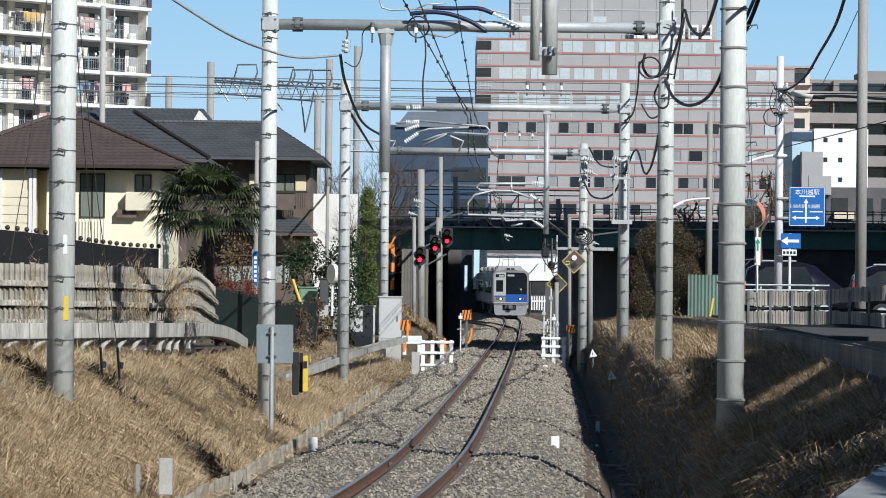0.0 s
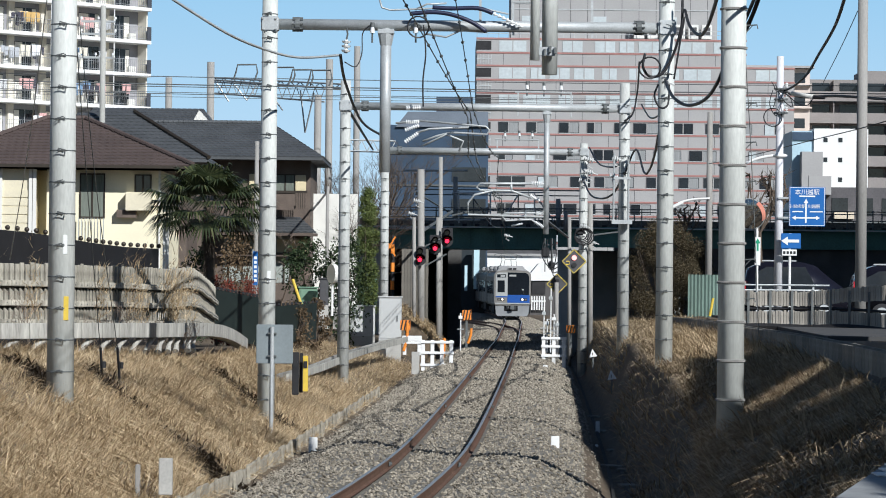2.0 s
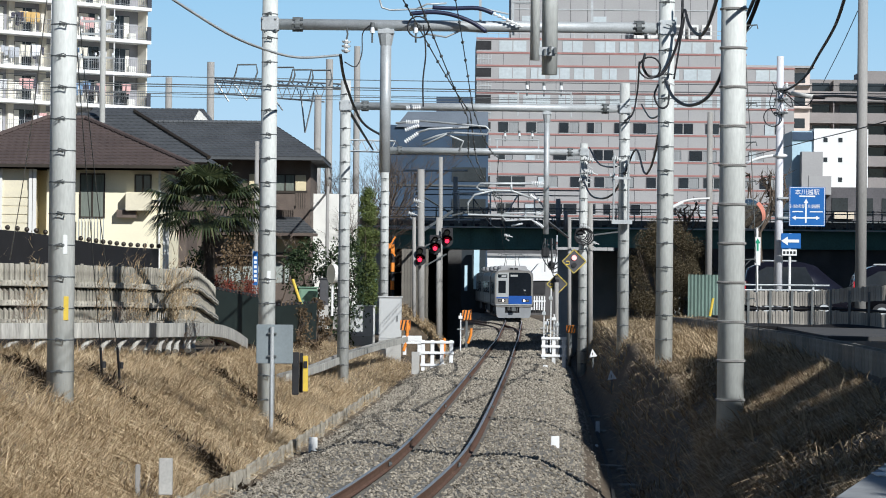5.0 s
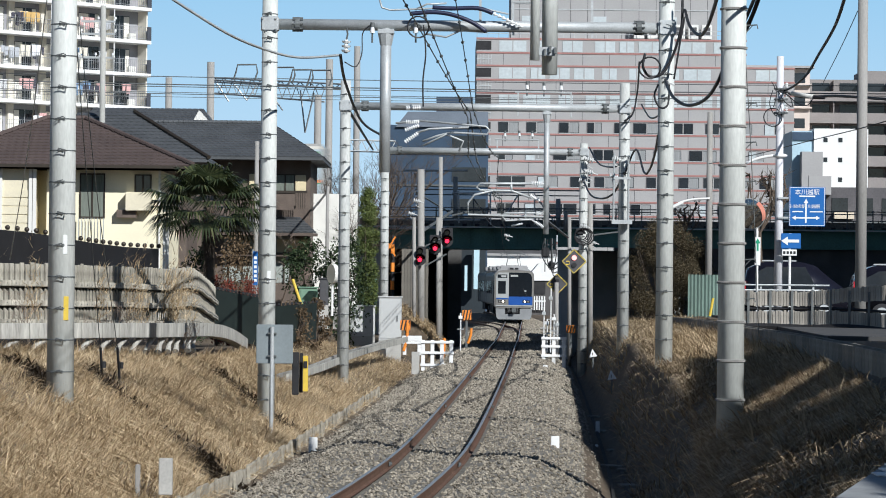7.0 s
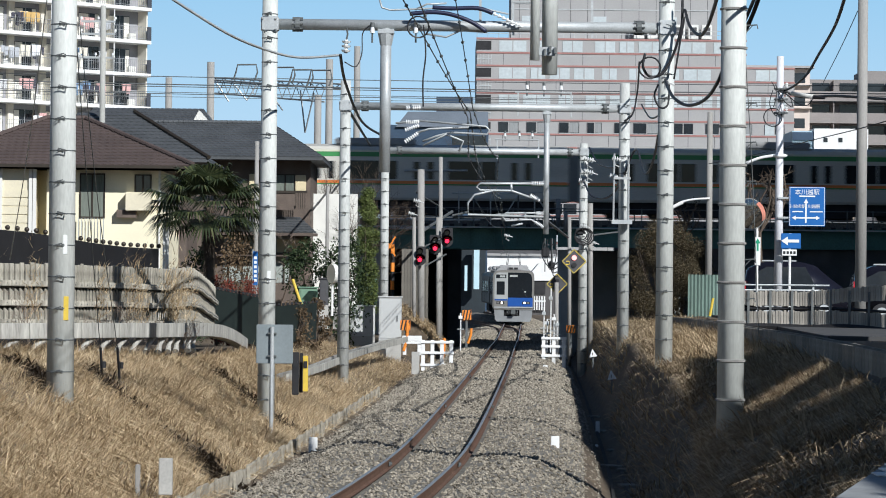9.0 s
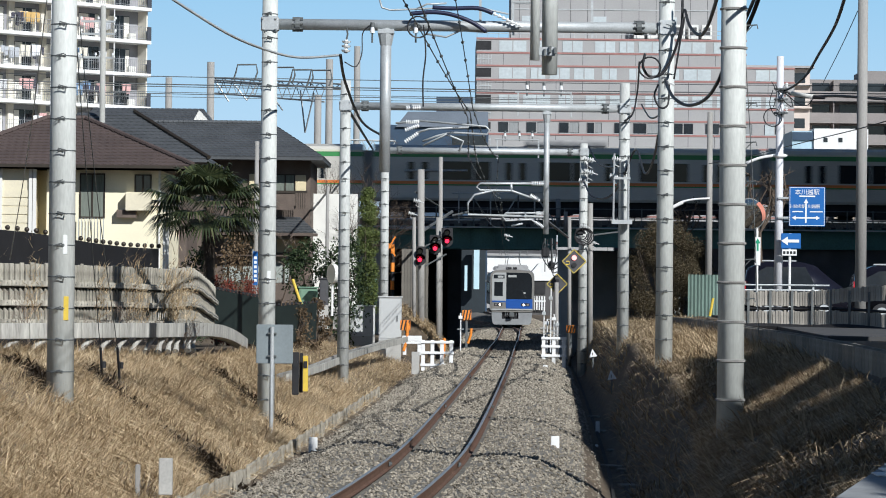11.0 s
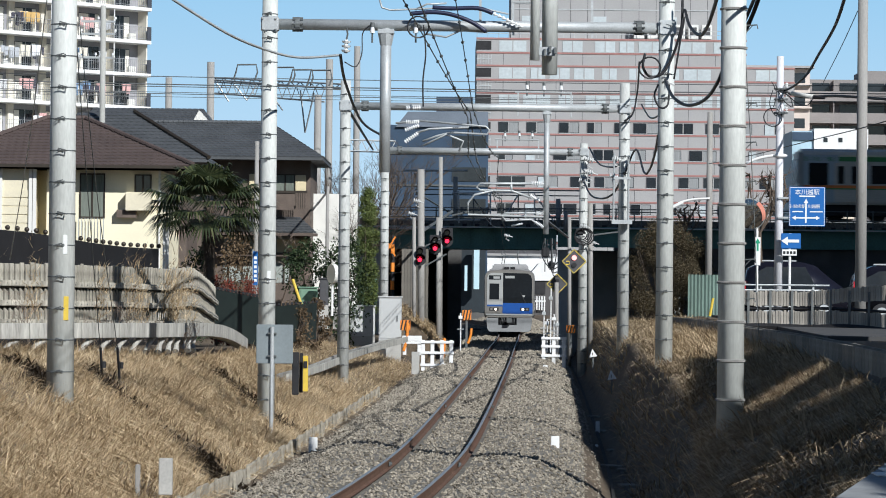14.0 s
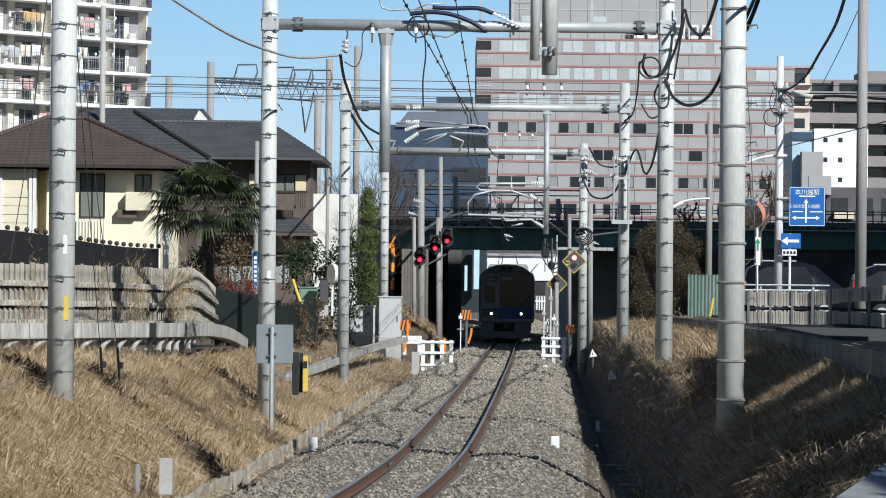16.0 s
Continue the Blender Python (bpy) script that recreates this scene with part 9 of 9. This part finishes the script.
marker((-2.47, 63.25, -0.45), 0.17, 0.31, "short white painted marker stub in the gravel")
marker((2.19, 62.87, -0.36), 0.16, 0.31, "short white painted marker stub in the gravel")
marker((3.72, 117.79, -0.35), 0.16, 0.28, "short white painted marker stub in the gravel")
marker((3.83, 80.20, -0.75), 0.1, 0.26, "white marker stub by the ditch")
marker((3.45, 72.61, -0.78), 0.07, 0.1, "small white marker by the ditch")
marker((-3.86, 46.00, 0.01), 0.190, 0.365, "square concrete stub in the dry grass", CONCRETE)
marker((-4.25, 46.00, -0.03), 0.071, 0.317, "thin wooden stake in the dry grass", POLE_GREY)
marker((-0.90, 112.00, -0.14), 0.270, 0.618, "grey concrete stub by the ditch", CONCRETE)
for px in ((4.80, 104.00, 0.55), (4.57, 88.00, 0.31)):
    t = thing("triangle_marker", px, "small white triangular marker on the bank", "marker", "trackside markers")
    bm = prism(bmesh.new(), [(-0.12, -0.02), (0.13, 0.02), (-0.03, 0.26)], 0, 0.03)
    part("plate", bm, WHITE, t)
    part("mark", boxes(((-0.03, -0.006, 0.05), (-0.01, -0.001, 0.13))), BLACK, t)
    part("stake", boxes(((-0.02, 0.03, -0.4), (0.02, 0.06, 0.1))), STEEL_DK, t)


def white_barrier(at, w, h, label, posts=4, rz=0):
    t = thing("white_barrier", at, label, "barrier", "white barriers", rz=rz)
    for k in range(posts):
        x = w * k / (posts - 1)
        part("post", boxes(((x - 0.07, 0, -0.45), (x + 0.07, 0.12, h)), bevel=0.012), WHITE, t)
    for z in (h * 0.12, h * 0.55, h * 0.93):
        part("rail", boxes(((-0.1, -0.05, z - 0.05), (w + 0.1, 0.0, z + 0.05)), bevel=0.01), WHITE, t)


white_barrier((-0.70, 121.00, -0.32), 1.043, 1.043, "white painted timber barrier beside the track")
white_barrier((-1.44, 126.00, 0.50), 0.565, 0.261, "low white rail by the orange posts", 2)
white_barrier((4.03, 130.00, -0.11), 0.807, 0.852, "white painted timber barrier by the crossing", 3)


def hazard_board(at, w, h, label, legs=0.8):
    t = thing("hazard_board", at, label, "hazard board", "hazard boards")
    part("board", boxes(((-w / 2, 0, 0), (w / 2, 0.04, h)), bevel=0.005), ORANGE, t)
    bm = bmesh.new()
    for k in range(3):
        x = -w / 2 + w * k / 3
        v = [bm.verts.new(p) for p in ((x, -0.006, 0.01), (x + w * 0.14, -0.006, 0.01), (x + w * 0.33, -0.006, h - 0.01), (x + w * 0.19, -0.006, h - 0.01))]
        bm.faces.new(v)
    ex = bmesh.ops.extrude_face_region(bm, geom=list(bm.faces))
    bmesh.ops.translate(bm, vec=(0, 0.004, 0), verts=[g for g in ex["geom"] if isinstance(g, bmesh.types.BMVert)])
    part("stripes", bm, BLACK, t)
    part("leg", boxes(((-0.05, 0.04, -legs), (0.05, 0.1, 0))), STEEL_DK, t)


hazard_board((1.12, 150.00, 1.13), 0.414, 0.466, "orange and black striped hazard board", 1.3)
hazard_board((-1.42, 126.00, 1.00), 0.391, 0.391, "orange and black striped hazard board", 0.6)
hazard_board((5.22, 133.00, 0.85), 0.367, 0.321, "orange and black striped hazard board", 0.6)
for px, h in (((-1.35, 126.00, 0.41), 40), ((1.30, 149.00, 0.29), 22), ((0.06, 122.00, -0.09), 40)):
    t = thing("orange_post", px, "short bent orange steel post", "post", "orange posts")
    k = h * 0.022
    part("bar", tube(bmesh.new(), smooth_line([(-0.12, 0, -0.2), (0, 0, k * 0.4), (0.02, 0, k)], 5), 0.06, 8), ORANGE, t)

# dark fence along the garden road
fe = thing("mesh_fence", (0, 0, 0), "dark green mesh fence along the garden road", "fence", kind="structure")
FENCE_GREEN = mat("dark_green_mesh", (0.012, 0.020, 0.018), 0.6, 0, 0.3, 2, 25, 0.1)
for a, b, c in (((-6.97, 100.00, 1.07), (-5.78, 104.00, 0.80), 88), ((-5.74, 104.00, 0.80), (-4.22, 110.00, 0.92), 70)):
    a, b = Vector(a), Vector(b)
    h = c * 100 / 5800
    bm = bmesh.new()
    v = [bm.verts.new(p) for p in (a, b, b + Vector((0, 0, h)), a + Vector((0, 0, h)))]
    w = [bm.verts.new(p.co + Vector((0, 0.05, 0))) for p in v]
    bm.faces.new(v)
    bm.faces.new(w)
    for i in range(4):
        bm.faces.new((v[i], v[(i + 1) % 4], w[(i + 1) % 4], w[i]))
    part("fence_panel", bm, FENCE_GREEN, fe)
    knob = None
    for k in range(14):
        p = a.lerp(b, k / 13) + Vector((0, 0.02, h))
        part("knob", boxes(((p.x - 0.05, p.y - 0.03, p.z), (p.x + 0.05, p.y + 0.03, p.z + 0.09)), bevel=0.02), BLACK, fe)
# concrete ditch edge on the left beyond the bank
make_channel("drain_channel", [(-4.08, 84.00, 0.48), (-3.52, 92.00, 0.53), (-2.85, 102.00, 0.69), (-2.05, 116.00, 0.74), (-1.44, 124.00, 0.79)], "pale concrete ditch wall beside the grass", False, 0.2, 1)
# near-black ditch concrete: the cutting's shade is in the colour
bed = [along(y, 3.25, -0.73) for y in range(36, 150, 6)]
make_channel("side_ditch", bed, "concrete side ditch, its shade put into the colour", False, 0.25, 1, 2.0, mat("black_moss_concrete", (0.045, 0.043, 0.036), 0.95, 0, 0.4, 1.5, 14, 0.4, per_object=0.2))
for y, off, turn in ((49.2, 3.35, 9), (54.6, 3.3, -12), (59.0, 3.42, 5), (64.0, 3.45, -7), (65.2, 3.2, 20), (71.4, 3.4, 3), (80.6, 3.3, -9), (89.2, 3.2, 12)):
    cs = thing("cover_slab", along(y, off, -0.77), "loose grey concrete cover slab in the ditch", "slab", "ditch slabs", rz=turn)
    part("slab", boxes(((-0.17, -0.3, 0.0), (0.17, 0.3, 0.05)), bevel=0.012), mat("mossy_slab", (0.2, 0.2, 0.175), 0.95, 0, 0.4, 3, 20, 0.3), cs)
SLEEPER_WOOD = mat("old_timber", (0.10, 0.085, 0.07), 0.9, 0, 0.3, 2, 20, 0.3, stretch=(0.2, 1, 1))
# level crossing boards under the bridge
cr = thing("crossing_deck", along(205, 0, -0.16), "grey boards of a small track crossing", "crossing deck", kind="structure")
part("board", boxes(((-2.8, -1.2, 0), (-0.64, 1.2, 0.1)), bevel=0.01), SLEEPER_WOOD, cr)
part("board", boxes(((-0.48, -1.2, 0), (0.48, 1.2, 0.1)), bevel=0.01), SLEEPER_WOOD, cr)
part("board", boxes(((0.64, -1.2, 0), (2.8, 1.2, 0.1)), bevel=0.01), SLEEPER_WOOD, cr)

motions()
